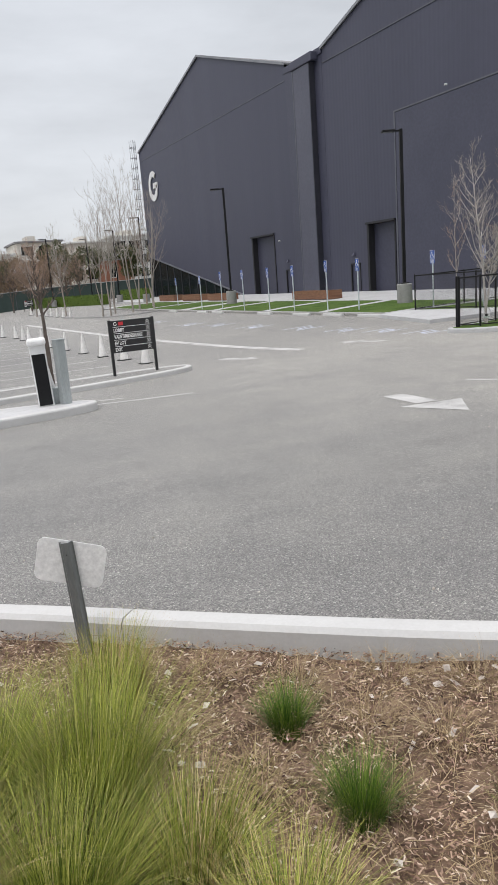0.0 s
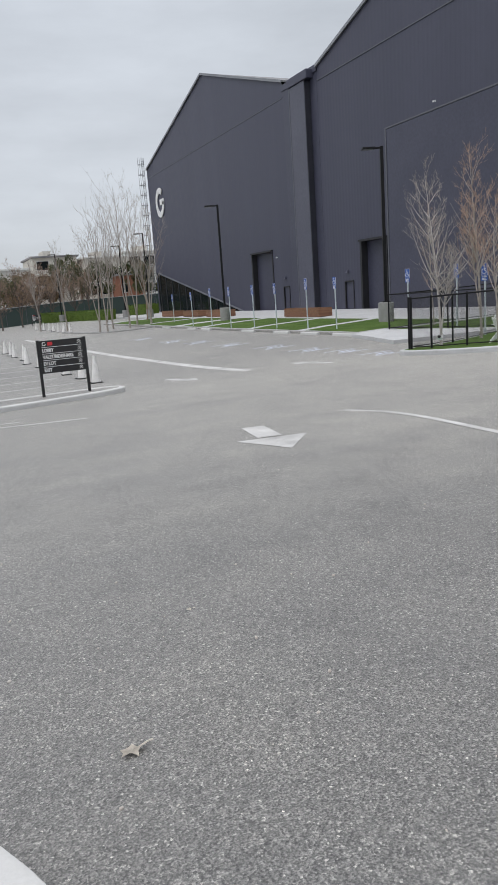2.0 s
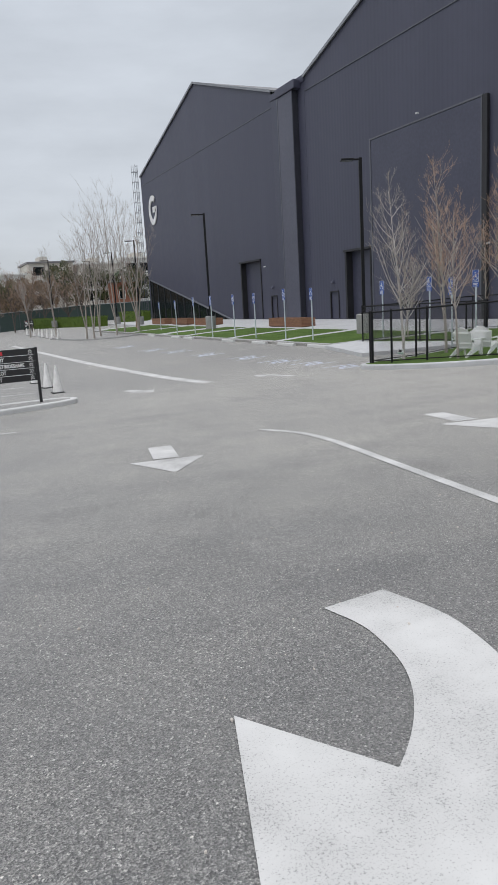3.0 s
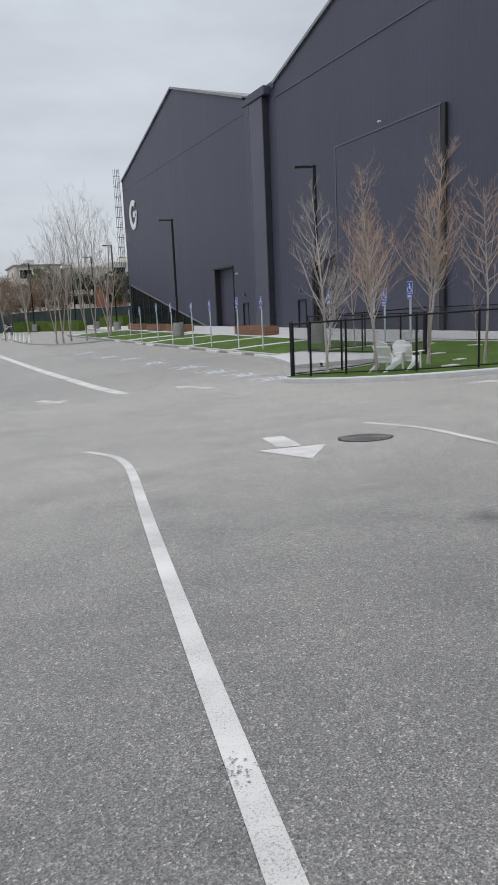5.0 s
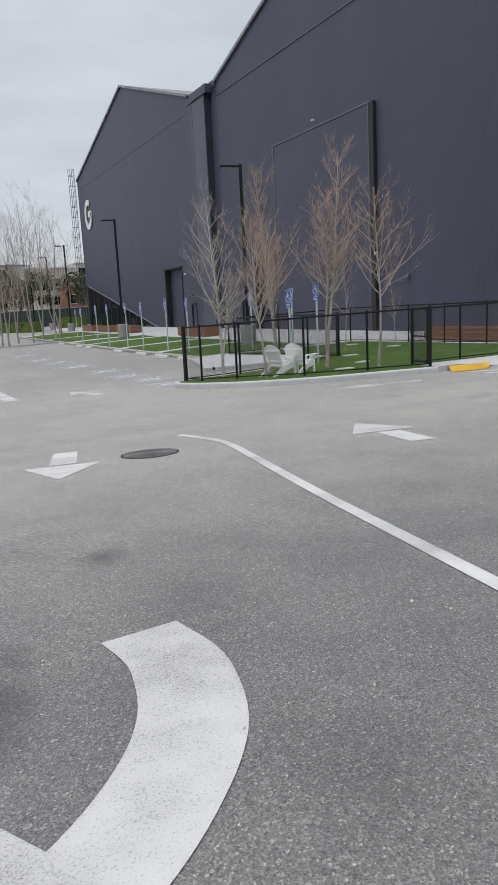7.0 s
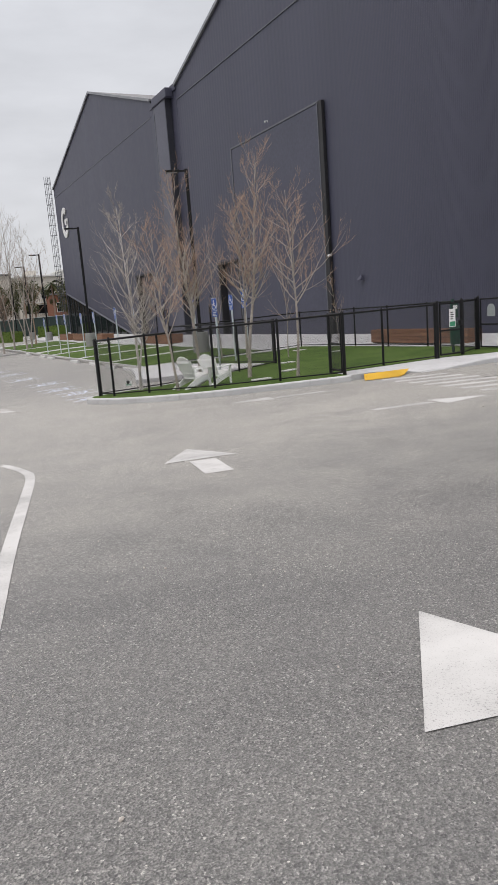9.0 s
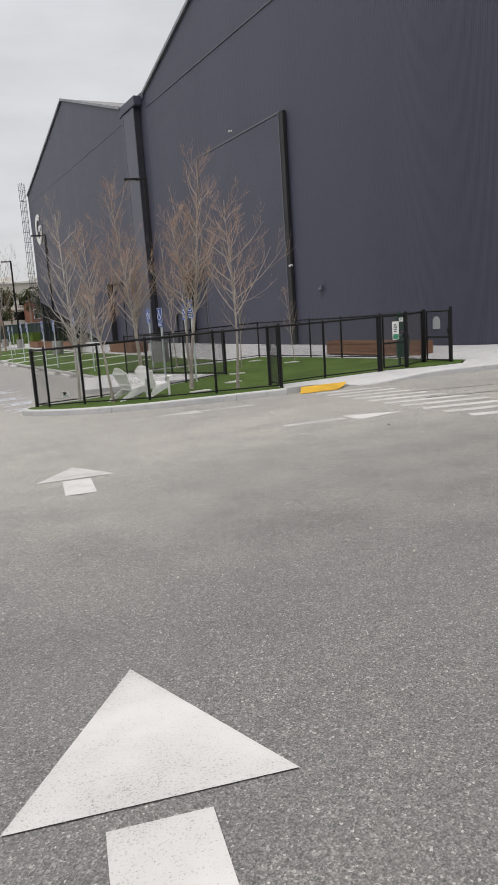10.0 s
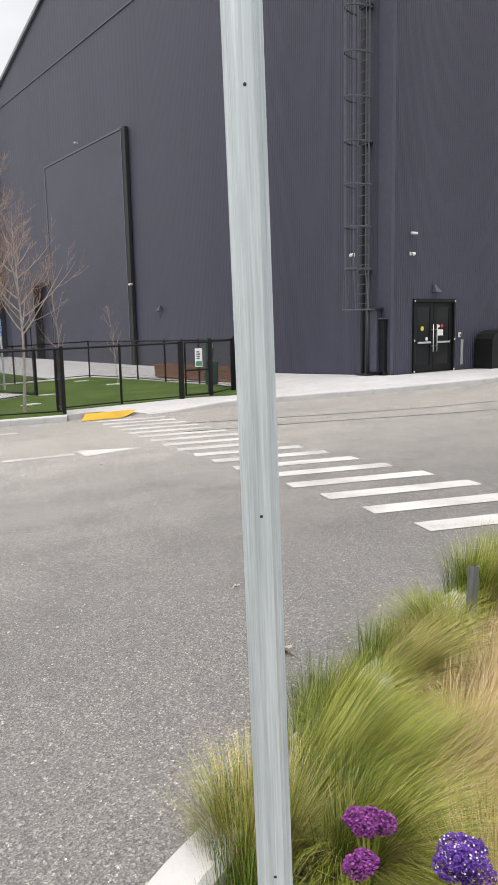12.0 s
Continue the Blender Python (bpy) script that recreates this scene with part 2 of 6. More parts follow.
M_ASPHALT = asphalt_material()
M_WHITE_PAINT = paint_material("white_road_paint", (0.54, 0.535, 0.52), (0.21, 0.208, 0.203), 0.43)
M_YELLOW_PAINT = paint_material("yellow_tactile_paint", (0.62, 0.37, 0.035), (0.4, 0.3, 0.12), 0.3)
M_BLUE_PAINT = paint_material("faded_blue_road_paint", (0.58, 0.62, 0.72), (0.24, 0.26, 0.32), 0.40)
M_CONCRETE = concrete_material("pale_concrete", (0.42, 0.423, 0.428), (0.50, 0.503, 0.507))
M_KERB = concrete_material("kerb_concrete", (0.47, 0.468, 0.46), (0.53, 0.527, 0.517), 0.35)
M_FOOTING = concrete_material("grey_cast_concrete", (0.24, 0.24, 0.235), (0.33, 0.33, 0.32))
M_WALL = wall_material()
M_WALL_FLAT = simple("dark_flat_panel", (0.0445, 0.0462, 0.0725), (0.0535, 0.0553, 0.085), 0.48, 0, 0.4, 6, 0.03)
M_WALL_DARK = simple("near_black_trim_and_shade", (0.012, 0.012, 0.014), (0.018, 0.018, 0.021), 0.6, 0, 1, 10, 0.03)
M_COPING = simple("grey_metal_coping", (0.20, 0.205, 0.22), (0.27, 0.275, 0.29), 0.4, 0.4, 0.6, 9, 0.03)
M_BLACK = simple("black_powder_coat", (0.006, 0.006, 0.007), (0.011, 0.011, 0.012), 0.5, 0, 3, 60, 0.05, spec=0.22)
M_BLACK_WIRE = simple("black_vinyl_wire", (0.012, 0.012, 0.013), (0.022, 0.022, 0.023), 0.5, 0, 3, 60, 0)
M_GALV = simple("galvanised_steel", (0.43, 0.485, 0.50), (0.64, 0.70, 0.715), 0.42, 0.3, 16, 130, 0.08, stretch=(2.5, 2.5, 0.06))
M_GALV_DULL = simple("weathered_galvanised_steel", (0.30, 0.33, 0.33), (0.40, 0.43, 0.43), 0.5, 0.4, 4, 60, 0.08, stretch=(1, 1, 0.3))
M_STAKE = simple("dark_weathered_channel_steel", (0.13, 0.14, 0.14), (0.24, 0.255, 0.25), 0.5, 0.4, 6, 60, 0.1, stretch=(1, 1, 0.25))
M_SIGN_BACK = simple("brushed_aluminium", (0.5, 0.51, 0.51), (0.6, 0.6, 0.6), 0.35, 0.55, 2, 60, 0.05)
M_WHITE = simple("white_plastic", (0.66, 0.66, 0.65), (0.76, 0.76, 0.75), 0.5, 0, 4, 60, 0.05)
M_CHAIR = simple("white_garden_furniture", (0.88, 0.88, 0.87), (0.93, 0.93, 0.92), 0.45, 0, 4, 60, 0.05)
M_CONE = simple("dusty_white_cone", (0.56, 0.55, 0.53), (0.70, 0.69, 0.67), 0.6, 0, 5, 60, 0.08, vary=0.06)
M_RUBBER = simple("black_rubber", (0.02, 0.02, 0.02), (0.035, 0.034, 0.033), 0.8, 0, 10, 80, 0.2)
M_SIGN_BLACK = simple("black_sign_face", (0.010, 0.010, 0.011), (0.016, 0.016, 0.017), 0.45, 0, 2, 40, 0.02)
M_SIGN_BLUE = simple("blue_sign_face", (0.02, 0.075, 0.30), (0.03, 0.095, 0.36), 0.45, 0, 4, 60, 0.02)
M_RED = simple("red_mark", (0.5, 0.02, 0.03), (0.6, 0.03, 0.04), 0.45, 0, 4, 60, 0.02)
M_YELLOW = simple("yellow_decal", (0.6, 0.5, 0.04), (0.7, 0.58, 0.05), 0.5, 0, 4, 60, 0.02)
M_GREEN_BIN = simple("dark_green_steel", (0.006, 0.035, 0.024), (0.010, 0.05, 0.034), 0.45, 0, 3, 60, 0.04)
M_GREEN = simple("green_sign_panel", (0.02, 0.20, 0.10), (0.03, 0.26, 0.13), 0.5, 0, 3, 60, 0.02)
M_WOOD = simple("weathered_red_timber", (0.16, 0.075, 0.042), (0.27, 0.135, 0.075), 0.7, 0, 3, 45, 0.25, stretch=(1, 0.12, 4), vary=0.12)
M_TURF = simple("artificial_turf", (0.050, 0.090, 0.020), (0.090, 0.140, 0.036), 0.9, 0, 0.8, 110, 0.6, spec=0.1, dist=0.02)
M_HEDGE = blade_material("hedge_leaves", [(0, (0.03, 0.065, 0.010)), (0.6, (0.075, 0.13, 0.018)), (1, (0.14, 0.19, 0.03))])
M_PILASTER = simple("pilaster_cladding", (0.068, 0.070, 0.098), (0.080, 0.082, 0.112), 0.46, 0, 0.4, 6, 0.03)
# shade on the pilaster's near side, put into a darker colour
M_FLANK_SHADE = simple("flank_shade_black", (0.024, 0.025, 0.034), (0.032, 0.033, 0.044), 0.5, 0, 0.6, 9, 0.03)
M_SEAM = simple("painted_seam_trim", (0.085, 0.09, 0.108), (0.105, 0.11, 0.128), 0.45, 0.1, 0.6, 9, 0.03)
M_LADDER = simple("dark_ladder_steel", (0.07, 0.075, 0.09), (0.10, 0.106, 0.122), 0.5, 0.1, 4, 60, 0.05)
M_BIRCH = simple("pale_birch_bark", (0.31, 0.285, 0.262), (0.49, 0.46, 0.43), 0.8, 0, 9, 50, 0.3, stretch=(1, 1, 0.35))
M_TWIG = simple("brown_twig_bark", (0.24, 0.160, 0.118), (0.40, 0.285, 0.215), 0.8, 0, 9, 50, 0.1)
M_BARK_DARK = simple("dark_grey_bark", (0.07, 0.055, 0.045), (0.13, 0.105, 0.09), 0.85, 0, 9, 50, 0.3)
M_TWIG_PALE = simple("pale_twig_bark", (0.24, 0.212, 0.187), (0.38, 0.34, 0.30), 0.8, 0, 9, 50, 0.1)
M_MULCH = simple("bark_mulch", (0.085, 0.053, 0.037), (0.27, 0.185, 0.13), 0.95, 0, 9, 60, 0.9, spec=0.1, dist=0.03)
M_CHIP = blade_material("mulch_chips", [(0, (0.045, 0.026, 0.019)), (0.35, (0.19, 0.112, 0.082)), (0.75, (0.40, 0.275, 0.205)), (0.92, (0.56, 0.44, 0.34)), (1, (0.72, 0.64, 0.55))], 0.85)
M_STRAW = blade_material("dry_straw", [(0, (0.24, 0.165, 0.085)), (0.6, (0.40, 0.30, 0.17)), (1, (0.55, 0.45, 0.28))], 0.7)
M_GRASS = blade_material("green_feather_grass", [(0, (0.025, 0.055, 0.006)), (0.35, (0.11, 0.16, 0.02)), (0.65, (0.28, 0.32, 0.045)), (0.88, (0.44, 0.44, 0.10)), (1, (0.62, 0.54, 0.26))], 0.5, (0.40, 0.42, 0.07))
M_GRASS_DRY = blade_material("tan_feather_grass", [(0, (0.22, 0.15, 0.06)), (0.5, (0.46, 0.33, 0.15)), (1, (0.70, 0.56, 0.34))], 0.5)
M_TUFT = blade_material("fresh_green_tuft", [(0, (0.022, 0.06, 0.006)), (0.55, (0.07, 0.145, 0.013)), (1, (0.21, 0.29, 0.042))])
M_PURPLE = blade_material("magenta_statice", [(0, (0.11, 0.014, 0.12)), (0.6, (0.23, 0.035, 0.24)), (1, (0.40, 0.11, 0.38))])
M_VIOLET = blade_material("violet_statice", [(0, (0.055, 0.015, 0.17)), (0.7, (0.13, 0.045, 0.36)), (1, (0.24, 0.11, 0.48))])
M_LEAF = simple("dry_fallen_leaf", (0.50, 0.46, 0.40), (0.68, 0.63, 0.56), 0.7, 0, 14, 60, 0.3)
M_STONE = simple("pale_pebble", (0.36, 0.32, 0.28), (0.52, 0.48, 0.44), 0.8, 0, 10, 60, 0.3, vary=0.2)
M_GLASS = glass_material()
M_STUCCO = simple("cream_stucco", (0.56, 0.53, 0.47), (0.64, 0.61, 0.55), 0.85, 0, 0.2, 6, 0.1)
M_STUCCO_WHITE = simple("white_stucco", (0.62, 0.62, 0.60), (0.70, 0.70, 0.68), 0.85, 0, 0.2, 6, 0.1)
M_BRICK = simple("rust_brick_facade", (0.20, 0.085, 0.05), (0.26, 0.11, 0.07), 0.85, 0, 0.4, 8, 0.1)
M_ROOF = simple("grey_roofing", (0.16, 0.16, 0.165), (0.21, 0.21, 0.215), 0.8, 0, 0.3, 8, 0.1)
M_SCREEN = simple("green_windscreen_cloth", (0.026, 0.046, 0.042), (0.04, 0.064, 0.058), 0.8, 0, 0.3, 14, 0.2)
M_PALM = blade_material("far_tree_leaves", [(0, (0.03, 0.045, 0.015)), (0.6, (0.075, 0.085, 0.03)), (1, (0.14, 0.13, 0.05))])
M_RUST_LEAF = blade_material("rust_tree_leaves", [(0, (0.09, 0.055, 0.03)), (0.6, (0.17, 0.11, 0.055)), (1, (0.25, 0.18, 0.09))])
M_TAR = simple("tar_smear", (0.15, 0.15, 0.152), (0.24, 0.24, 0.24), 0.7, 0, 30, 120, 0.4)
M_IRON = simple("cast_iron_cover", (0.10, 0.099, 0.096), (0.15, 0.148, 0.144), 0.6, 0.3, 8, 60, 0.2)


# ---- helpers for shapes ----
def smoothstep(a, b, x):
    u = min(1.0, max(0.0, (x - a) / (b - a)))
    return u * u * (3 - 2 * u)


def height(x, y):
    """The ground: it falls gently away from the walk and levels out towards the building."""
    x, yy = min(25.0, max(-14.0, x)), min(20.0, max(-8.0, y))
    q = 0.3374 - 0.0024 * x - 0.0647 * yy + 0.000975 * x * yy + 0.000376 * yy * yy
    if y > 20:
        q -= min(0.6, max(0.05, 0.5 - (x - 5) * 0.047)) * (1 - math.exp(-(y - 20) / 10))
    return q + 0.17 * smoothstep(19, 25, x)


def thing(name, label, category, m, group=""):
    ob = new(name)
    ob.matrix_world = m
    return tagged(ob, label, category, group)


def mesh_of(name, bm, mat, smooth=False):
    me = bpy.data.meshes.new(name)
    bm.to_mesh(me)
    bm.free()
    me.materials.append(mat)
    if smooth:
        me.polygons.foreach_set("use_smooth", [True] * len(me.polygons))
    return me


def part(name, bm, mat, parent, label="", smooth=False):
    ob = new(name, mesh_of(name, bm, mat, smooth))
    ob.parent = parent
    return tagged(ob, label)


def solo(name, bm, mat, label, category, m=None, group="", kind="", smooth=False):
    ob = new(name, mesh_of(name, bm, mat, smooth))
    if m is not None:
        ob.matrix_world = m
    return tagged(ob, label, category, group, kind)


def box(bm, x0, y0, z0, x1, y1, z1, bevel=0.0):
    vs = [bm.verts.new(p) for p in ((x0, y0, z0), (x1, y0, z0), (x1, y1, z0), (x0, y1, z0), (x0, y0, z1), (x1, y0, z1), (x1, y1, z1), (x0, y1, z1))]
    fs = [bm.faces.new([vs[i] for i in f]) for f in ((3, 2, 1, 0), (4, 5, 6, 7), (0, 1, 5, 4), (1, 2, 6, 5), (2, 3, 7, 6), (3, 0, 4, 7))]
    if bevel:
        bmesh.ops.bevel(bm, geom=list({e for f in fs for e in f.edges}), offset=bevel, segments=2, affect="EDGES", profile=0.5)
    return vs


def tube(bm, pts, radii, seg=8, cap=True):
    """A tapered tube through points."""
    pts = [Vector(p) for p in pts]
    if not hasattr(radii, "__len__"):
        radii = [radii] * len(pts)
    rings = []
    side = None
    for i, p in enumerate(pts):
        d = (pts[min(i + 1, len(pts) - 1)] - pts[max(i - 1, 0)]).normalized()
        if side is None or abs(side.dot(d)) > 0.9:
            side = d.orthogonal()
        side = (side - d * side.dot(d)).normalized()
        up = d.cross(side)
        rings.append([bm.verts.new(p + (side * math.cos(2 * math.pi * k / seg) + up * math.sin(2 * math.pi * k / seg)) * radii[i]) for k in range(seg)])
    for a, b in zip(rings, rings[1:]):
        for k in range(seg):
            bm.faces.new((a[k], a[(k + 1) % seg], b[(k + 1) % seg], b[k]))
    if cap and seg > 2:
        bm.faces.new(rings[0][::-1])
        bm.faces.new(rings[-1])


def inside(x, y, poly):
    hit = False
    for (x0, y0), (x1, y1) in zip(poly, poly[1:] + poly[:1]):
        if (y0 > y) != (y1 > y) and x < (x1 - x0) * (y - y0) / (y1 - y0) + x0:
            hit = not hit
    return hit


def resample(pts, step):
    out, left = [Vector(pts[0])], step
    for a, b in zip(pts, pts[1:]):
        a, b = Vector(a), Vector(b)
        d = (b - a).length
        s = left
        while s < d:
            out.append(a.lerp(b, s / d))
            s += step
        left = s - d
    if (out[-1] - Vector(pts[-1])).length > step * 0.3:
        out.append(Vector(pts[-1]))
    else:
        out[-1] = Vector(pts[-1])
    return out


def smooth_line(pts, rounds=2):
    """Corner-cutting: a rounded line with the same ends."""
    pts = [Vector(p) for p in pts]
    for _ in range(rounds):
        q = [pts[0]]
        for a, b in zip(pts, pts[1:]):
            q += [a.lerp(b, 0.25), a.lerp(b, 0.75)]
        pts = q + [pts[-1]]
    return pts


def offset_line(pts, d):
    """The line moved d to its left."""
    out = []
    for i, p in enumerate(pts):
        t = (pts[min(i + 1, len(pts) - 1)] - pts[max(i - 1, 0)]).normalized()
        out.append(p + Vector((-t.y, t.x)) * d)
    return out


def sheet(bm, poly, lift, step):
    """A sheet that follows the ground inside an outline: a fan-free grid clipped to the outline."""
    xs, ys = [p[0] for p in poly], [p[1] for p in poly]
    bm.faces.new([bm.verts.new((x, y, 0)) for x, y in poly])
    x = min(xs) + step
    while x < max(xs):
        bmesh.ops.bisect_plane(bm, geom=list(bm.verts) + list(bm.edges) + list(bm.faces), plane_co=(x, 0, 0), plane_no=(1, 0, 0))
        x += step
    y = min(ys) + step
    while y < max(ys):
        bmesh.ops.bisect_plane(bm, geom=list(bm.verts) + list(bm.edges) + list(bm.faces), plane_co=(0, y, 0), plane_no=(0, 1, 0))
        y += step
    bmesh.ops.recalc_face_normals(bm, faces=bm.faces)
    for v in bm.verts:
        v.co.z = height(v.co.x, v.co.y) + lift
    for f in bm.faces:
        if f.normal.z < 0:
            f.normal_flip()
    bm.normal_update()


def ribbon(bm, pts, width, lift, step=0.5):
    """A painted strip of a width along a line on the ground."""
    line = resample(pts, step)
    a, b = offset_line(line, width / 2), offset_line(line, -width / 2)
    va = [bm.verts.new((p.x, p.y, height(p.x, p.y) + lift)) for p in a]
    vb = [bm.verts.new((p.x, p.y, height(p.x, p.y) + lift)) for p in b]
    for i in range(len(line) - 1):
        bm.faces.new((vb[i], vb[i + 1], va[i + 1], va[i]))


def patch(bm, outline, lift):
    bm.faces.new([bm.verts.new((x, y, height(x, y) + lift)) for x, y in outline])


def text_mesh(body, size, depth):
    cu = bpy.data.curves.new("lettering", "FONT")
    cu.body, cu.size, cu.extrude = body, size, depth
    cu.align_x = "LEFT"
    cu.offset = 0.004
    cu.resolution_u = 3
    ob = bpy.data.objects.new("lettering", cu)
    scene.collection.objects.link(ob)
    bpy.context.view_layer.update()
    me = bpy.data.meshes.new_from_object(ob.evaluated_get(bpy.context.evaluated_depsgraph_get()))
    bpy.data.objects.remove(ob)
    return me


# ---- ground ----
def spaced(lo, hi, near_lo, near_hi, step):
    vals, v = [], near_lo
    while v <= near_hi:
        vals.append(v)
        v += step
    d = step
    while vals[-1] < hi:
        d *= 1.35
        vals.append(min(hi, vals[-1] + d))
    d = step
    while vals[0] > lo:
        d *= 1.35
        vals.insert(0, max(lo, vals[0] - d))
    return vals


def ground():
    xs, ys = spaced(-900, 900, -12, 30, 0.75), spaced(-700, 2500, -8, 70, 0.75)
    verts = [(x, y, height(x, y)) for y in ys for x in xs]
    n = len(xs)
    faces = [(j * n + i, j * n + i + 1, (j + 1) * n + i + 1, (j + 1) * n + i) for j in range(len(ys) - 1) for i in range(n - 1)]
    me = bpy.data.meshes.new("ground")
    me.from_pydata(verts, [], faces)
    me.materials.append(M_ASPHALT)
    me.polygons.foreach_set("use_smooth", [True] * len(me.polygons))
    tagged(new("ground", me), "worn grey asphalt drive and parking lot", "ground", kind="structure")


ground()

# ---- building ----
WALL_X, Y_CORNER, Y_VALLEY_A, Y_VALLEY_B, Y_END = 25.1, 14.1, 50.5, 56.0, 94.0


def roof_z(y):
    if y >= Y_VALLEY_B:
        return -0.12 + 17.9 + (Y_END - y) * 5.5 / (Y_END - 73.4) if y > 73.4 else 17.93 + (y - Y_VALLEY_B) * 5.35 / (73.4 - Y_VALLEY_B)
    if y >= Y_VALLEY_A:
        return 17.5
    return 17.48 + (Y_VALLEY_A - y) * 5.3 / 18.2 if y > 32.3 else 17.48 + (y - Y_CORNER) * 5.3 / 18.2


def siding(bm, y0, y1, x, top, holes, rib=0.105, depth=0.017):
    """Vertical ribbed siding from y0 to y1 that stops round rectangular openings (y, y, top)."""
    cuts = sorted({y0, y1, *[v for h in holes for v in h[:2]]})
    for a, b in zip(cuts, cuts[1:]):
        low = max([h[2] for h in holes if h[0] <= a + 1e-6 and b <= h[1] + 1e-6] or [-2.0])
        n = max(1, round((b - a) / rib))
        w = (b - a) / n
        ring = []
        for i in range(n):
            k = depth * (1 - 0.8 * smoothstep(18, 28, a + i * w))
            for f, d in ((0.0, 0.0), (0.42, 0.0), (0.54, -k), (0.88, -k)):
                ring.append((a + (i + f) * w, x + d))
        ring.append((b, x))
        lo = [bm.verts.new((px, py, low)) for py, px in ring]
        hi = [bm.verts.new((px, py, top(py))) for py, px in ring]
        for i in range(len(ring) - 1):
            bm.faces.new((lo[i + 1], lo[i], hi[i], hi[i + 1]))


DOOR_1, DOOR_2 = (59.6, 63.9, 5.0), (42.3, 45.4, 4.56)
PDOOR_1, PDOOR_2 = (56.6, 57.7, 1.86), (46.5, 47.7, 1.9)


def hangar():
    b = thing("hangar_building", "huge dark charcoal ribbed metal hangar with twin gables", "building", pose(0, 0, 0))
    bm = bmesh.new()
    siding(bm, Y_CORNER, 29.0, WALL_X, lambda y: roof_z(y), [])
    siding(bm, 29.0, Y_VALLEY_A, WALL_X, lambda y: roof_z(y), [DOOR_2, PDOOR_2], 0.4, 0.018)
    part("front_wall", bm, M_WALL, b)
    bm = bmesh.new()
    siding(bm, Y_VALLEY_B - 0.02, 73.4, WALL_X, lambda y: roof_z(y), [DOOR_1, PDOOR_1], 0.4, 0.004)
    siding(bm, 73.4, Y_END, WALL_X, lambda y: roof_z(y) if y < 93.99 else 17.78, [], 0.4, 0.004)
    part("gable_wall", bm, M_WALL, b)
    # side wall with the entrance, ribs facing the drive
    bm = bmesh.new()
    cuts = [(WALL_X, 26.1, -2), (26.1, 28.15, 2.47), (28.15, 85, -2)]
    for x0, x1, low in cuts:
        n = round((x1 - x0) / 0.105)
        w = (x1 - x0) / n
        ring = []
        for i in range(n):
            for f, d in ((0.0, 0.0), (0.42, 0.0), (0.54, -0.017), (0.88, -0.017)):
                ring.append((x0 + (i + f) * w, Y_CORNER + d))
        ring.append((x1, Y_CORNER))
        lo = [bm.verts.new((x, y, low)) for x, y in ring]
        hi = [bm.verts.new((x, y, 17.44)) for x, y in ring]
        for i in range(len(ring) - 1):
            bm.faces.new((lo[i], lo[i + 1], hi[i + 1], hi[i]))
    part("side_wall", bm, M_WALL, b)
    bm = bmesh.new()
    for y in (Y_END,):
        box(bm, WALL_X, y, -2, 85, y + 0.2, 17.9)
    box(bm, 84.8, Y_CORNER, -2, 85, Y_END, 17.5)
    part("rear_wall", bm, M_WALL_FLAT, b)
    # roof slopes, with a thin overhang at the gable
    for prof in (((Y_CORNER - 0.1, 17.46), (32.3, 22.76), (Y_VALLEY_A, 17.46)), ((Y_VALLEY_B, 17.93), (73.2, 23.26), (Y_END + 0.15, 17.78))):
        bm = bmesh.new()
        for (ya, za), (yb, zb) in zip(prof, prof[1:]):
            vs = [bm.verts.new(p) for p in ((WALL_X - 0.05, ya, za), (85, ya, za), (85, yb, zb), (WALL_X - 0.05, yb, zb), (WALL_X - 0.05, ya, za + 0.14), (85, ya, za + 0.14), (85, yb, zb + 0.14), (WALL_X - 0.05, yb, zb + 0.14))]
            for f in ((0, 1, 2, 3), (7, 6, 5, 4), (0, 4, 5, 1), (2, 6, 7, 3), (3, 7, 4, 0), (1, 5, 6, 2)):
                bm.faces.new([vs[i] for i in f])
        part("roof", bm, M_ROOF, b)
        bm = bmesh.new()
        for (ya, za), (yb, zb) in zip(prof, prof[1:]):
            vs = [bm.verts.new(p) for p in ((WALL_X - 0.16, ya, za - 0.04), (WALL_X - 0.045, ya, za - 0.04), (WALL_X - 0.045, yb, zb - 0.04), (WALL_X - 0.16, yb, zb - 0.04), (WALL_X - 0.16, ya, za + 0.17), (WALL_X - 0.045, ya, za + 0.17), (WALL_X - 0.045, yb, zb + 0.17), (WALL_X - 0.16, yb, zb + 0.17))]
            for f in ((0, 1, 2, 3), (7, 6, 5, 4), (0, 4, 5, 1), (2, 6, 7, 3), (3, 7, 4, 0), (1, 5, 6, 2)):
                bm.faces.new([vs[i] for i in f])
        part("gable_coping", bm, M_COPING, b, "light grey metal edge trim")
    # parapet between the gables and the tall pilaster under it
    bm = bmesh.new()
    box(bm, WALL_X - 0.1, Y_VALLEY_A - 0.1, 17.2, 85, Y_VALLEY_B + 0.1, 17.66)
    part("valley_parapet", bm, M_WALL_FLAT, b)
    bm = bmesh.new()
    box(bm, WALL_X - 0.62, 51.0, 16.86, WALL_X + 0.3, 54.2, 17.5, 0.05)
    part("pilaster_cap", bm, M_WALL_FLAT, b)
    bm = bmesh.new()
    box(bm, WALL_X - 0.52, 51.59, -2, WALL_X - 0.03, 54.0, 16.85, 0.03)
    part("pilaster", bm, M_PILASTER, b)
    bm = bmesh.new()
    box(bm, WALL_X - 0.54, 53.92, -2, WALL_X - 0.1, 54.04, 16.85)
    part("pilaster_edge", bm, M_SEAM, b, "lighter metal edge strip")
    # thin added panel that paints the pilaster's near side as shaded
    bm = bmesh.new()
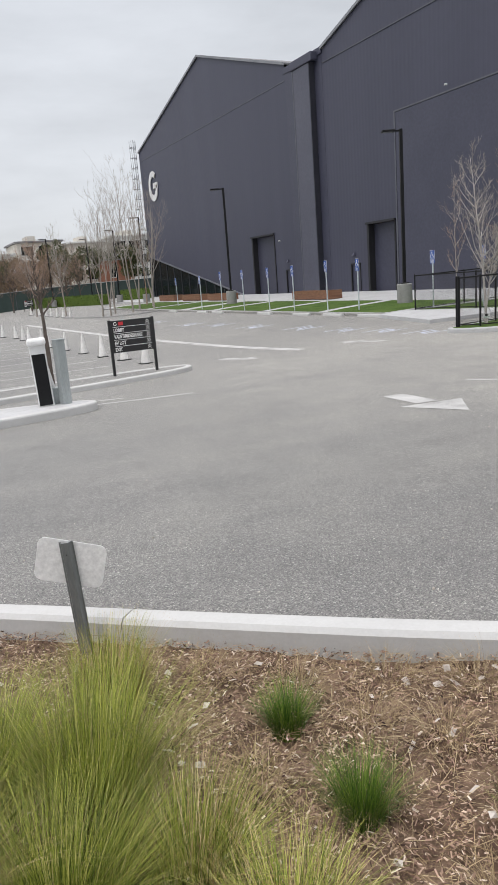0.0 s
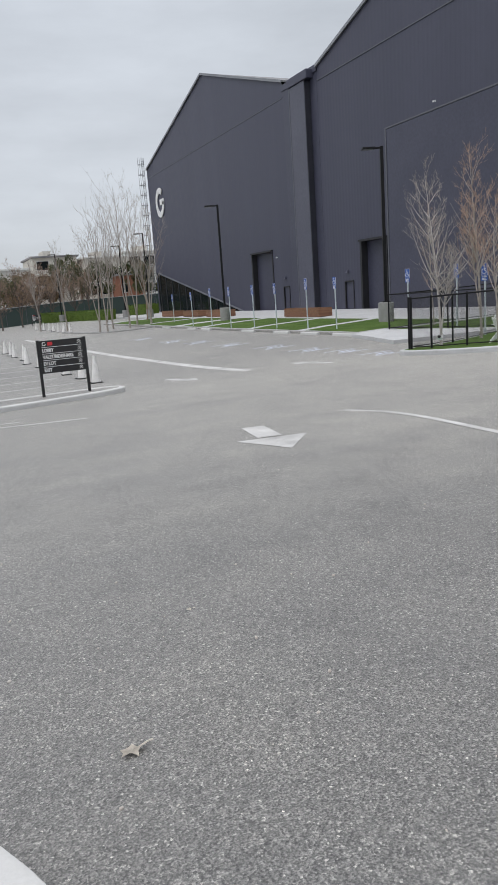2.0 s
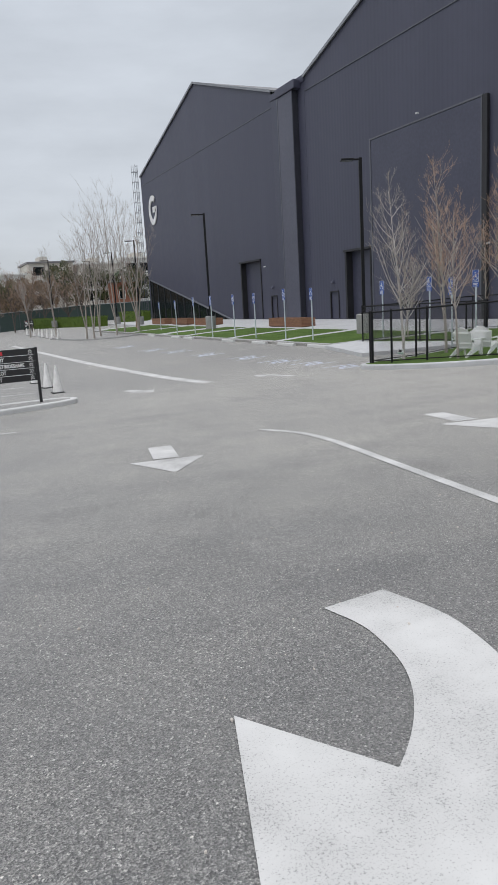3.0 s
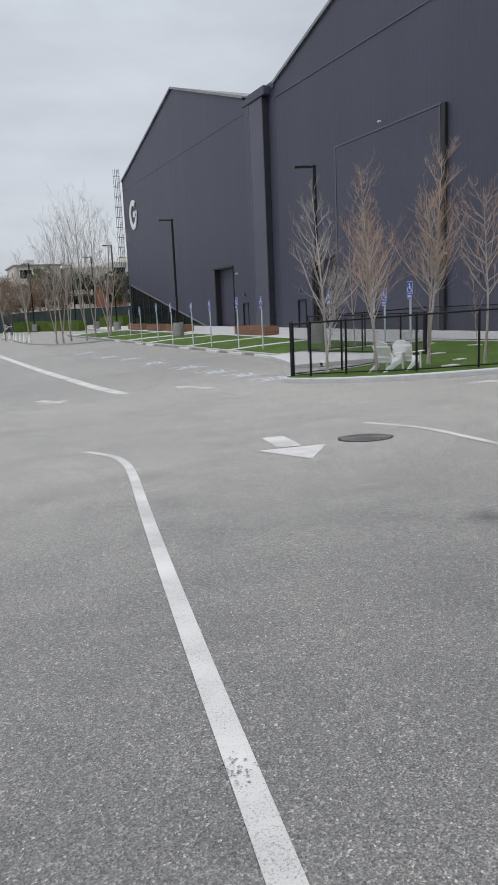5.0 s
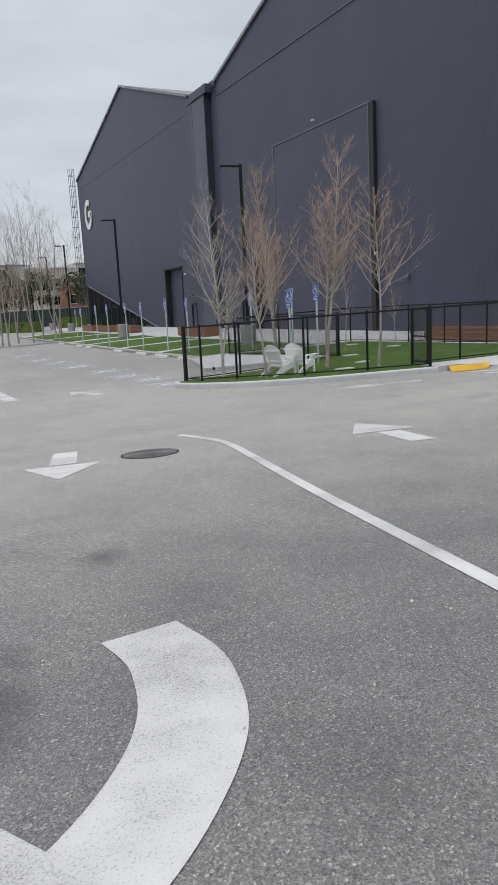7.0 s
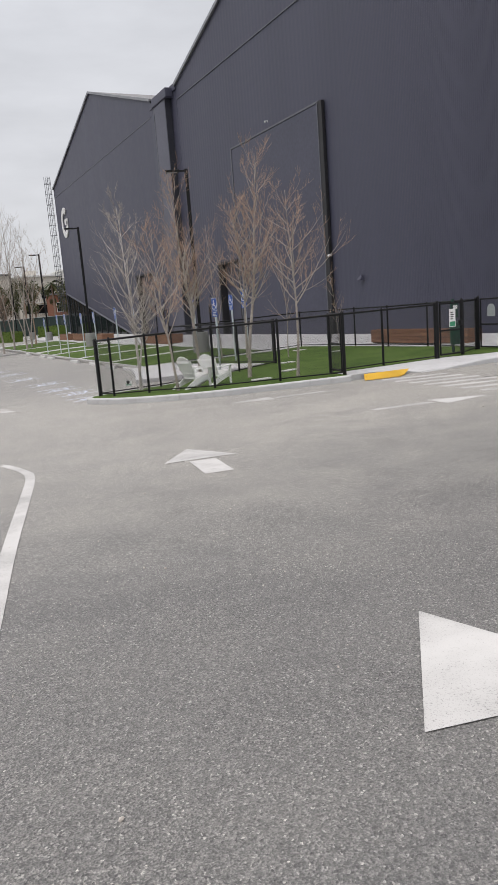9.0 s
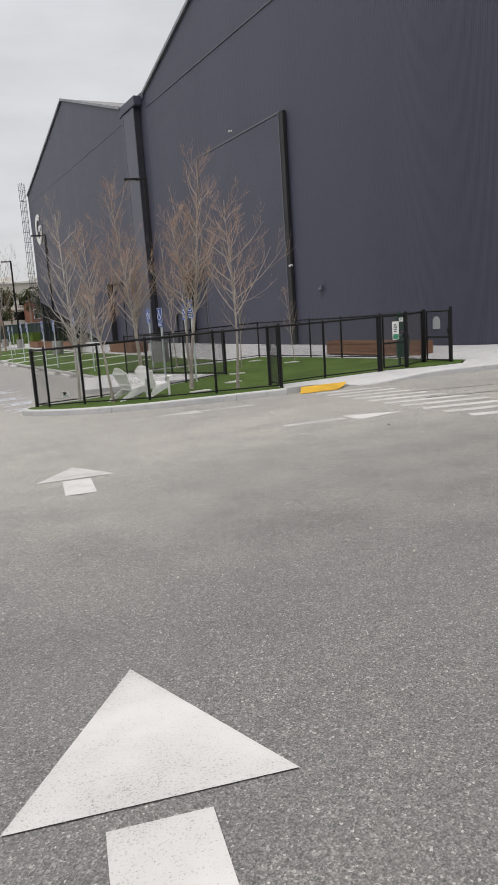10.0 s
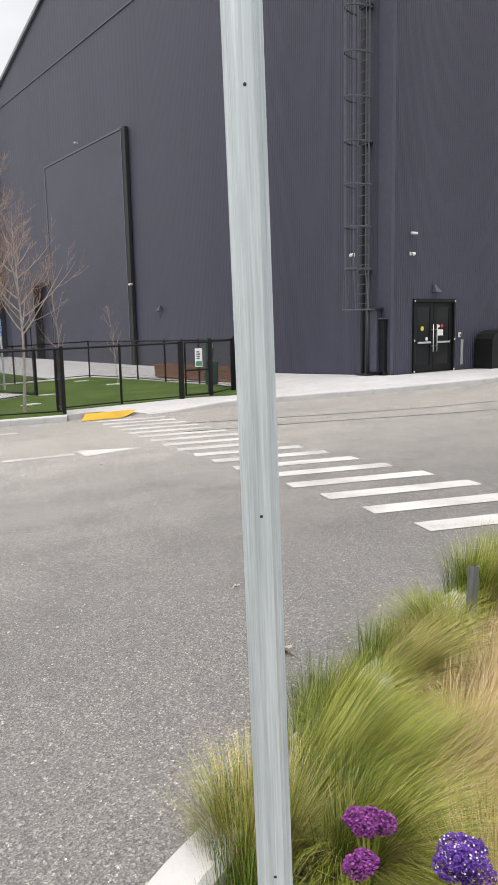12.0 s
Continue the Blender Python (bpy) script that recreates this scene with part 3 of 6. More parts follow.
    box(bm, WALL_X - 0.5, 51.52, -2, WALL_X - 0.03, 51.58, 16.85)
    part("pilaster_flank_shade", bm, M_FLANK_SHADE, b, "thin near-black panel standing in for shade on the flank")
    bm = bmesh.new()
    box(bm, WALL_X - 0.015, Y_VALLEY_A, -2, WALL_X + 0.2, 51.515, 17.3)
    part("return_panel", bm, M_WALL_FLAT, b)
    bm = bmesh.new()
    box(bm, WALL_X - 0.04, 54.05, -2, WALL_X + 0.2, 56.02, 17.6)
    part("infill_panel", bm, M_WALL_FLAT, b)
    # raised bay on the near wall
    bm = bmesh.new()
    box(bm, WALL_X - 0.13, 31.5, -2, WALL_X - 0.031, 41.8, 11.25)
    part("raised_bay", bm, M_WALL_FLAT, b)
    # near-black strip stands in for shade on the bay's near side
    bm = bmesh.new()
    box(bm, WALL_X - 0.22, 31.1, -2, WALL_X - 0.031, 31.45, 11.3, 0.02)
    part("bay_side_shade", bm, M_WALL_DARK, b)
    bm = bmesh.new()
    box(bm, WALL_X - 0.16, 31.49, 11.27, WALL_X - 0.031, 41.95, 11.36)
    box(bm, WALL_X - 0.16, 41.82, -1, WALL_X - 0.031, 41.95, 11.27)
    box(bm, WALL_X - 0.235, 31.46, -1, WALL_X - 0.12, 31.54, 11.27)
    part("bay_flashing", bm, M_SEAM, b)
    # horizontal seams
    bm = bmesh.new()
    box(bm, WALL_X - 0.05, Y_CORNER, 16.5, WALL_X - 0.01, Y_VALLEY_A - 0.1, 16.56)
    box(bm, WALL_X - 0.03, 56.2, 16.72, WALL_X - 0.005, 93.9, 16.78)
    part("seam_flashing", bm, M_SEAM, b)
    # service doors in recesses
    for y0, y1, zt in (DOOR_1, DOOR_2):
        d = new("service_door")
        d.parent = b
        bm = bmesh.new()
        box(bm, WALL_X + 0.45, y0, -2, WALL_X + 0.5, y1, zt)
        part("door_leaf", bm, M_WALL_FLAT, d)
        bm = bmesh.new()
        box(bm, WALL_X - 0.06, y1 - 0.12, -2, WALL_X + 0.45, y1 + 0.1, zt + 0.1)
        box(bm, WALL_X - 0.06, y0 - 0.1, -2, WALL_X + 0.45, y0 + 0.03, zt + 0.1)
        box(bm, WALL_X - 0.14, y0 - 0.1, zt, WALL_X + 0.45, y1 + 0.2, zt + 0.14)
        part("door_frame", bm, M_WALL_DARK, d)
    for y0, y1, zt in (PDOOR_1, PDOOR_2):
        d = new("personnel_door")
        d.parent = b
        bm = bmesh.new()
        box(bm, WALL_X + 0.06, y0, -2, WALL_X + 0.12, y1, zt)
        part("door_leaf", bm, M_WALL_FLAT, d)
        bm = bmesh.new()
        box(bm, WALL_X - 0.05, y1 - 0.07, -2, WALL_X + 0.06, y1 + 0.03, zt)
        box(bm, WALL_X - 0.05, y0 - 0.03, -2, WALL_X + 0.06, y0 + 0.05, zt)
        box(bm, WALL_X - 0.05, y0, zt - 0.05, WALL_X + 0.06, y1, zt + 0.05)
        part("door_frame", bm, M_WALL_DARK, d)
    # corner trim
    bm = bmesh.new()
    box(bm, WALL_X - 0.05, Y_CORNER - 0.05, -2, WALL_X + 0.1, Y_CORNER + 0.5, 17.4)
    part("corner_trim", bm, M_WALL_FLAT, b)
    # wedge of dark glazing low on the far gable
    bm = bmesh.new()
    prof = [(93.5, -1.5), (66.4, -1.5), (66.4, -0.25), (92.6, 4.7), (93.5, 4.9)]
    f = [bm.verts.new((WALL_X - 0.06, y, z)) for y, z in prof]
    g = [bm.verts.new((WALL_X - 0.031, y, z)) for y, z in prof]
    bm.faces.new(f[::-1])
    for i in range(5):
        bm.faces.new((f[i], f[(i + 1) % 5], g[(i + 1) % 5], g[i]))
    part("glazing", bm, M_GLASS, b, "dark reflective sloping glass wall")
    for k in range(11):
        y = 68.5 + k * 2.4
        z = -0.25 + (y - 66.4) * 4.95 / 26.2
        bm = bmesh.new()
        box(bm, WALL_X - 0.14, y - 0.05, -1, WALL_X - 0.062, y + 0.05, z)
        part("mullion", bm, M_WALL_DARK, b)
    bm = bmesh.new()
    tube(bm, [(WALL_X - 0.1, 66.2, -0.2), (WALL_X - 0.1, 92.8, 4.85)], 0.09, 6)
    part("glazing_rim", bm, M_SEAM, b)
    # white ring-shaped emblem
    bm = bmesh.new()
    cy, cz, ro, ri = 89.7, 13.2, 1.74, 1.08
    ring = []
    for k in range(41):
        a = radians(50 + 310 * k / 40)
        ring.append([bm.verts.new((WALL_X - dx, cy - r * 0.9 * math.cos(a), cz + r * math.sin(a))) for dx in (0.14, 0.04) for r in (ro, ri)])
    for p, q in zip(ring, ring[1:]):
        for i, j in ((0, 1), (1, 3), (3, 2), (2, 0)):
            bm.faces.new((p[i], p[j], q[j], q[i]))
    box(bm, WALL_X - 0.14, cy - 1.55, cz - 0.3, WALL_X - 0.04, cy - 0.05, cz + 0.35)
    part("emblem", bm, M_WHITE, b, "white open-ring emblem panel")


hangar()


def caged_ladder(name, x, y, z0, z1, out):
    """A fixed ladder with safety hoops; out is the way it stands off the wall in plan."""
    ox, oy = out
    sx, sy = -oy, ox
    t = thing(name, "dark steel caged access ladder fixed to the wall", "ladder", pose(x, y, 0))
    for s in (-0.23, 0.23):
        bm = bmesh.new()
        tube(bm, [(sx * s + ox * 0.2, sy * s + oy * 0.2, z0), (sx * s + ox * 0.2, sy * s + oy * 0.2, z1)], 0.03, 6)
        part("stringer", bm, M_LADDER, t)
    z = z0 + 0.2
    while z < z1:
        bm = bmesh.new()
        tube(bm, [(sx * -0.23 + ox * 0.2, sy * -0.23 + oy * 0.2, z), (sx * 0.23 + ox * 0.2, sy * 0.23 + oy * 0.2, z)], 0.014, 5)
        part("rung", bm, M_LADDER, t)
        z += 0.3
    z = z0
    while z < z1 + 0.1:
        bm = bmesh.new()
        r = 0.5 if z == z0 else 0.34
        pts = [(sx * r * math.cos(a) + ox * (0.2 + 0.75 * math.sin(a)), sy * r * math.cos(a) + oy * (0.2 + 0.75 * math.sin(a)), z) for a in [math.pi * k / 10 for k in range(11)]]
        tube(bm, pts, 0.028, 5)
        part("hoop", bm, M_LADDER, t)
        z += 1.255
    for k in range(5):
        a = math.pi * (k + 0.5) / 5
        bm = bmesh.new()
        f = lambda r, zz: (sx * r * math.cos(a) + ox * (0.2 + 0.75 * math.sin(a)), sy * r * math.cos(a) + oy * (0.2 + 0.75 * math.sin(a)), zz)
        tube(bm, [f(0.5, z0), f(0.34, z0 + 1.255), f(0.34, z1)], 0.017, 5)
        part("cage_bar", bm, M_LADDER, t)


caged_ladder("caged_ladder", 24.95, 14.95, 2.15, 17.0, (-1, 0))
caged_ladder("caged_ladder", 24.85, 94.35, 1.0, 19.4, (-0.6, 0.8))


def downpipes():
    for x, y, r, z1 in ((24.85, 15.05, 0.055, 16.3), (24.8, 14.78, 0.06, 2.1)):
        t = thing("downpipe", "dark painted rain downpipe on the wall", "pipe", pose(x, y, height(x, y) + 0.15))
        bm = bmesh.new()
        tube(bm, [(0, 0, 0.02), (0, 0, z1)], r, 10)
        part("pipe", bm, M_WALL_DARK, t, smooth=True)
        if z1 > 5:
            for k in range(4):
                bm = bmesh.new()
                box(bm, -0.1, -0.16, 3.2 + 3.9 * k, 0.25, 0.16, 3.32 + 3.9 * k, 0.01)
                part("bracket", bm, M_WALL_DARK, t)
        bm = bmesh.new()
        box(bm, -0.16, -0.16, 0, 0.16, 0.16, 0.05, 0.01)
        part("base_shoe", bm, M_WALL_DARK, t)
    t = thing("wall_box", "tall dark steel cover box beside the ladder", "cabinet", pose(24.93, 14.62, height(25, 14.6) + 0.15))
    bm = bmesh.new()
    box(bm, -0.12, -0.2, 0.12, 0.1, 0.2, 2.05, 0.015)
    part("body", bm, M_WALL_FLAT, t)
    bm = bmesh.new()
    box(bm, -0.17, -0.28, 2.05, 0.1, 0.28, 2.12, 0.01)
    part("lid", bm, M_WALL_DARK, t)


downpipes()


def corner_chase(y, w, top):
    """A narrow steel chase that stands proud of the wall on two feet."""
    t = thing("pipe_chase", "narrow dark steel pipe chase on the hangar corner", "cabinet", pose(25.0, y, height(25, y) + 0.142))
    bm = bmesh.new()
    box(bm, -0.1, -w / 2, 0.1, 0.06, w / 2, top, 0.012)
    part("body", bm, M_BLACK, t)
    bm = bmesh.new()
    box(bm, -0.14, -w / 2 - 0.05, top, 0.06, w / 2 + 0.05, top + 0.05, 0.008)
    part("lid", bm, M_WALL_FLAT, t)
    for s in (-1, 1):
        bm = bmesh.new()
        box(bm, -0.12, s * w / 2 - 0.04, 0.0, 0.05, s * w / 2 + 0.04, 0.1, 0.01)
        part("foot", bm, M_BLACK, t)


corner_chase(14.28, 0.2, 1.75)


def keypad():
    t = thing("door_keypad", "small white access reader beside the door", "keypad", pose(28.42, Y_CORNER - 0.03, 1.28))
    bm = bmesh.new()
    box(bm, -0.06, -0.05, -0.08, 0.06, 0.0, 0.08, 0.01)
    part("housing", bm, M_WHITE, t)
    bm = bmesh.new()
    box(bm, -0.035, -0.054, -0.05, 0.035, -0.05, 0.03)
    part("reader", bm, M_RUBBER, t)


keypad()


def entrance_door():
    z = 0.10
    t = thing("door_1", "closed black double glass entrance door with steel pull bars", "door", pose(26.1, Y_CORNER, z))
    tagged(t, kind="structure")
    W, H = 2.05, 2.36
    bm = bmesh.new()
    box(bm, 0, -0.08, 0, 0.07, 0.1, H)
    box(bm, W - 0.07, -0.08, 0, W, 0.1, H)
    box(bm, 0.07, -0.08, H - 0.1, W - 0.07, 0.1, H)
    part("door_frame", bm, M_BLACK, t)
    for k in range(2):
        x0 = 0.075 + k * 0.955
        bm = bmesh.new()
        for a in ((x0, 0.0, 0.01, x0 + 0.15, 0.05, H - 0.105), (x0 + 0.795, 0.0, 0.01, x0 + 0.945, 0.05, H - 0.105), (x0 + 0.15, 0.0, 0.01, x0 + 0.795, 0.05, 0.24), (x0 + 0.15, 0.0, H - 0.24, x0 + 0.795, 0.05, H - 0.105)):
            box(bm, *a)
        leaf = part("door_leaf", bm, M_BLACK, t)
        bm = bmesh.new()
        box(bm, x0 + 0.15, 0.02, 0.24, x0 + 0.795, 0.035, H - 0.24)
        part("glass_pane", bm, M_GLASS, leaf)
        bm = bmesh.new()
        box(bm, x0 + 0.15, -0.06, 0.94, x0 + 0.795, -0.01, 1.0, 0.008)
        part("push_bar", bm, M_SIGN_BACK, leaf)
        hx = x0 + (0.86 if k == 0 else 0.085)
        bm = bmesh.new()
        tube(bm, [(hx, -0.09, 0.66), (hx, -0.09, 1.56)], 0.018, 8)
        for zz in (0.85, 1.38):
            tube(bm, [(hx, -0.09, zz), (hx, 0.0, zz)], 0.012, 6)
        part("pull_handle", bm, M_SIGN_BACK, leaf, smooth=True)
    for nm, x, z0, w, h, m in (("decal_yellow", 0.42, 1.3, 0.15, 0.24, M_YELLOW), ("decal_round", 0.66, 1.02, 0.13, 0.13, M_WHITE), ("decal_notice", 1.28, 1.18, 0.26, 0.2, M_WHITE), ("decal_red", 1.42, 1.44, 0.12, 0.12, M_RED), ("decal_mark", 1.27, 1.44, 0.1, 0.1, M_WHITE)):
        bm = bmesh.new()
        if nm == "decal_notice":
            box(bm, x, 0.008, z0, x + w, 0.016, z0 + h, 0.003)
        else:
            tube(bm, [(x + w / 2, 0.008, z0 + h / 2), (x + w / 2, 0.016, z0 + h / 2)], w / 2, 20)
        part("decal", bm, m, t)
    for x, zz in ((0.03, 0.05), (W - 0.03, 0.05), (0.03, H - 0.06), (W - 0.03, H - 0.06), (0.03, 1.05), (W - 0.03, 1.05)):
        bm = bmesh.new()
        box(bm, x - 0.02, -0.1, zz - 0.03, x + 0.02, -0.08, zz + 0.03, 0.005)
        part("hinge_cap", bm, M_WHITE, t)


entrance_door()


def wall_camera(x, y, z, rz):
    t = thing("security_camera", "small white dome security camera on the wall", "camera", pose(x, y, z, 0, 0, rz) @ Matrix.Diagonal((0.52, 0.52, 0.52, 1)))
    bm = bmesh.new()
    box(bm, -0.07, -0.02, -0.09, 0.07, 0.03, 0.12, 0.015)
    part("mount_plate", bm, M_WHITE, t)
    bm = bmesh.new()
    tube(bm, [(0, -0.02, 0.06), (0, -0.17, 0.07), (0, -0.26, 0.03)], 0.035, 8)
    part("arm", bm, M_WHITE, t, smooth=True)
    bm = bmesh.new()
    bmesh.ops.create_uvsphere(bm, u_segments=12, v_segments=8, radius=0.11, matrix=pose(0, -0.27, -0.03))
    part("dome", bm, M_WHITE, t, smooth=True)


for c in ((25.9, 14.03, 3.85, 0), (24.5, 15.1, 3.85, -90), (24.66, 30.6, 3.85, -90), (24.95, 36.85, 11.7, -90), (24.95, 58.3, 4.4, -90)):
    wall_camera(*c)


def wall_light(x, y, z, rz):
    t = thing("wall_light", "small dark triangular wall-washer light", "wall light", pose(x, y, z, 0, 0, rz) @ Matrix.Diagonal((0.78, 1.0, 0.78, 1)))
    bm = bmesh.new()
    f = [(-0.2, 0, -0.12), (0.2, 0, -0.12), (0.0, 0, 0.24), (-0.2, -0.2, -0.12), (0.2, -0.2, -0.12)]
    v = [bm.verts.new(p) for p in f]
    for q in ((0, 1, 2), (3, 4, 1, 0), (3, 2, 4), (0, 2, 3), (1, 4, 2)):
        bm.faces.new([v[i] for i in q])
    part("housing", bm, M_WALL_FLAT, t)
    bm = bmesh.new()
    box(bm, -0.16, -0.17, -0.135, 0.16, -0.03, -0.121)
    part("lens", bm, M_WALL_DARK, t)


wall_light(27.1, 14.06, 2.78, 0)
for yy, zz in ((28.6, 2.6), (57.2, 2.6), (47.2, 2.6)):
    wall_light(25.06, yy, zz, -90)


def tube_light():
    t = thing("bar_lamp", "white bar-shaped camera housing on the wall", "camera", pose(25.95, 14.05, 4.47) @ Matrix.Diagonal((0.6, 0.6, 0.6, 1)))
    bm = bmesh.new()
    box(bm, -0.2, -0.28, -0.06, 0.22, -0.12, 0.06, 0.03)
    part("housing", bm, M_WHITE, t)
    bm = bmesh.new()
    box(bm, -0.04, -0.13, -0.04, 0.04, 0.02, 0.04)
    part("bracket", bm, M_GALV_DULL, t)


tube_light()


def waste_station():
    x, y = 29.15, 13.6
    t = thing("waste_station", "black steel triple recycling bin against the wall", "bin", pose(x, y, height(x, y) + 0.15))
    bm = bmesh.new()
    prof = [(0, 0), (0, 1.0), (0.12, 1.17), (0.55, 1.3), (2.1, 1.3), (2.1, 0)]
    a = [bm.verts.new((px, -0.35, pz)) for px, pz in prof]
    b = [bm.verts.new((px, 0.35, pz)) for px, pz in prof]
    bm.faces.new(a)
    bm.faces.new(b[::-1])
    for i in range(6):
        bm.faces.new((a[i], b[i], b[(i + 1) % 6], a[(i + 1) % 6]))
    part("body", bm, M_BLACK, t)
    for k in range(3):
        bm = bmesh.new()
        box(bm, 0.42 + k * 0.26, -0.36, 0.7, 0.52 + k * 0.26, -0.351, 0.85)
        part("label_mark", bm, M_WHITE, t)
    bm = bmesh.new()
    box(bm, -0.62, -0.1, 0.15, -0.5, -0.02, 1.0, 0.01)
    solo("wall_pipe", bm, M_GALV_DULL, "short grey vertical conduit beside the door", "pipe", pose(x, 14.15, height(x, y) + 0.15))


waste_station()


# ---- kerbs, pavements, beds ----
def kerb(name, pts, label, width=0.17, rise=0.15, joint=3.0, side=1, mat=None, ramp=0.0):
    """A cast kerb of separate stones along a line; side 1 puts its width to the left of the line."""
    root = thing(name, label, "kerb", pose(0, 0, 0))
    tagged(root, kind="structure")
    line = resample(pts, 0.15)
    per = max(2, int(joint / 0.15))
    for s in range(0, len(line) - 1, per):
        seg = line[max(0, s):min(len(line), s + per + 1)]
        if len(seg) < 2:
            continue
        seg = [p.copy() for p in seg]
        if len(seg) > 2:
            seg[0] = seg[0].lerp(seg[1], 0.02)
            seg[-1] = seg[-1].lerp(seg[-2], 0.02)
        bm = bmesh.new()
        prof = [(0.0, -0.25), (0.0, rise - 0.03), (0.012, rise - 0.008), (0.035, rise), (width - 0.02, rise), (width, rise - 0.02), (width, -0.25)]
        offs = [offset_line(seg, side * w) for w, _ in prof]
        rings = []
        for i, p in enumerate(seg):
            drop = (rise - 0.015) * (1 - smoothstep(0.0, ramp, (s + i) * 0.15)) if ramp else 0.0
            rings.append([bm.verts.new((offs[k][i].x, offs[k][i].y, height(p.x, p.y) + prof[k][1] - drop)) for k in range(len(prof))])
        for a, b in zip(rings, rings[1:]):
            for k in range(len(prof) - 1):
                bm.faces.new((a[k], a[k + 1], b[k + 1], b[k]) if side > 0 else (a[k + 1], a[k], b[k], b[k + 1]))
        bm.faces.new(rings[0])
        bm.faces.new(rings[-1][::-1])
        bmesh.ops.recalc_face_normals(bm, faces=bm.faces)
        for e in bm.edges:
            e.smooth = len(e.link_faces) == 2 and e.calc_face_angle(0) < 0.35
        part("kerb_stone", bm, mat or M_KERB, root, smooth=True)
    return root


BED_A = smooth_line([(-11, 8.95), (-6.34, 4.47), (-5.48, 3.60), (-4.95, 3.08), (-4.70, 2.86), (-4.48, 2.65), (-4.29, 2.42), (-4.14, 2.14), (-4.04, 1.86), (-4.0, 1.6), (-4.15, 1.38), (-4.6, 1.42), (-6.0, 1.75), (-11, 3.0)], 1)
BED_B = smooth_line([(14.5, 1.5), (11.2, 0.55), (9.9, 0.08), (9.1, -0.24), (8.6, -0.46), (8.3, -0.75), (8.35, -1.15), (8.8, -1.38), (10, -1.5), (14.5, -1.4)], 2)
kerb("kerb", BED_A, "pale concrete kerb round the mulch bed", side=-1, joint=2.4, width=0.135)
kerb("kerb", BED_B, "pale concrete kerb round the grass bed", side=1, joint=2.4, width=0.14)


def bed(name, line, side, label):
    inner = [tuple(p) for p in offset_line(line, side * 0.13)]
    bm = bmesh.new()
    sheet(bm, inner, 0.025, 0.14)
    for v in bm.verts:
        v.co.z += 0.03 * noise.noise(Vector((v.co.x * 3, v.co.y * 3, 0))) + 0.02 * noise.noise(Vector((v.co.x * 11, v.co.y * 11, 3)))
    solo(name, bm, M_MULCH, label, "planting bed", kind="structure", smooth=True)
    return inner


IN_A = bed("mulch_bed", BED_A, -1, "brown bark mulch bed with dry straw")
IN_B = bed("mulch_bed", BED_B, 1, "brown bark mulch under ornamental grass")


def litter(name, region, count, mat, sizes, label, lift=0.04, seed=3):
    rng = random.Random(seed)
    x0, x1, y0, y1 = region[0]
    verts, faces = [], []
    made = 0
    while made < count:
        x, y = rng.uniform(x0, x1), rng.uniform(y0, y1)
        if not inside(x, y, region[1]):
            continue
        made += 1
        L, W = rng.uniform(*sizes[0]), rng.uniform(*sizes[1])
        m = pose(x, y, height(x, y) + lift + rng.uniform(-0.012, 0.03), rng.uniform(-28, 28), rng.uniform(-28, 28), rng.uniform(0, 360))
        t = W * rng.uniform(0.15, 0.5)
        k = len(verts)
        b = rng.uniform(-0.5, 0.5) * W
        for px, py, pz in ((-L, -W, 0), (L, -W * rng.uniform(0.3, 1), 0), (L * rng.uniform(0.7, 1), W, t), (-L, W * rng.uniform(0.4, 1), t), (0, b, t * 2)):
            verts.append(m @ Vector((px / 2, py / 2, pz)))
        faces += [(k, k + 1, k + 4), (k + 1, k + 2, k + 4), (k + 2, k + 3, k + 4), (k + 3, k, k + 4)]
    me = bpy.data.meshes.new(name)
    me.from_pydata(verts, [], faces)
    me.materials.append(mat)
    tagged(new(name, me), label, "mulch", kind="stuff")


NEAR_A = (-7.8, -3.9, 1.6, 6.0)
litter("bark_chips", (NEAR_A, IN_A), 46000, M_CHIP, ((0.005, 0.026), (0.002, 0.0065)), "loose brown bark chips over the bed")
litter("large_chips", (NEAR_A, IN_A), 130, M_STONE, ((0.015, 0.042), (0.010, 0.028)), "larger pale wood chips and dry leaves", 0.05, 5)
litter("straw", (NEAR_A, IN_A), 12000, M_STRAW, ((0.02, 0.1), (0.0009, 0.0019)), "fine dry straw strewn on the mulch", 0.05, 7)
litter("bark_chips", ((8.4, 12.5, -1.4, 0.9), IN_B), 5000, M_CHIP, ((0.008, 0.036), (0.004, 0.014)), "loose brown bark chips under the grass", seed=9)
litter("straw", ((8.4, 12.5, -1.4, 0.9), IN_B), 1500, M_STRAW, ((0.03, 0.15), (0.0012, 0.003)), "fine dry straw under the grass", 0.05, 11)


def tuft_mesh(bm, rng, blades, length, spread, width, lean=(0, 0), droop=0.5, base=0.05):
    for _ in range(blades):
        a, r = rng.uniform(0, 2 * math.pi), base * math.sqrt(rng.random())
        p = Vector((r * math.cos(a), r * math.sin(a), 0))
        d = a + rng.uniform(-0.7, 0.7)
        out = spread * rng.random() ** 0.7
        L = length * rng.uniform(0.55, 1.0)
        w = width * rng.uniform(0.6, 1.2)
        side = Vector((-math.sin(d), math.cos(d), 0)) * w / 2
        prev = None
        for k in range(5):
            f = k / 4
            h = L * (f - droop * out * f * f)
            q = p + Vector((math.cos(d) * out * L * f ** 1.5 + lean[0] * L * f * f, math.sin(d) * out * L * f ** 1.5 + lean[1] * L * f * f, h))
            s = side * (1 - f * 0.9)
            pair = (bm.verts.new(q - s), bm.verts.new(q + s))
            if prev:
                bm.faces.new((prev[0], prev[1], pair[1], pair[0]))
            prev = pair


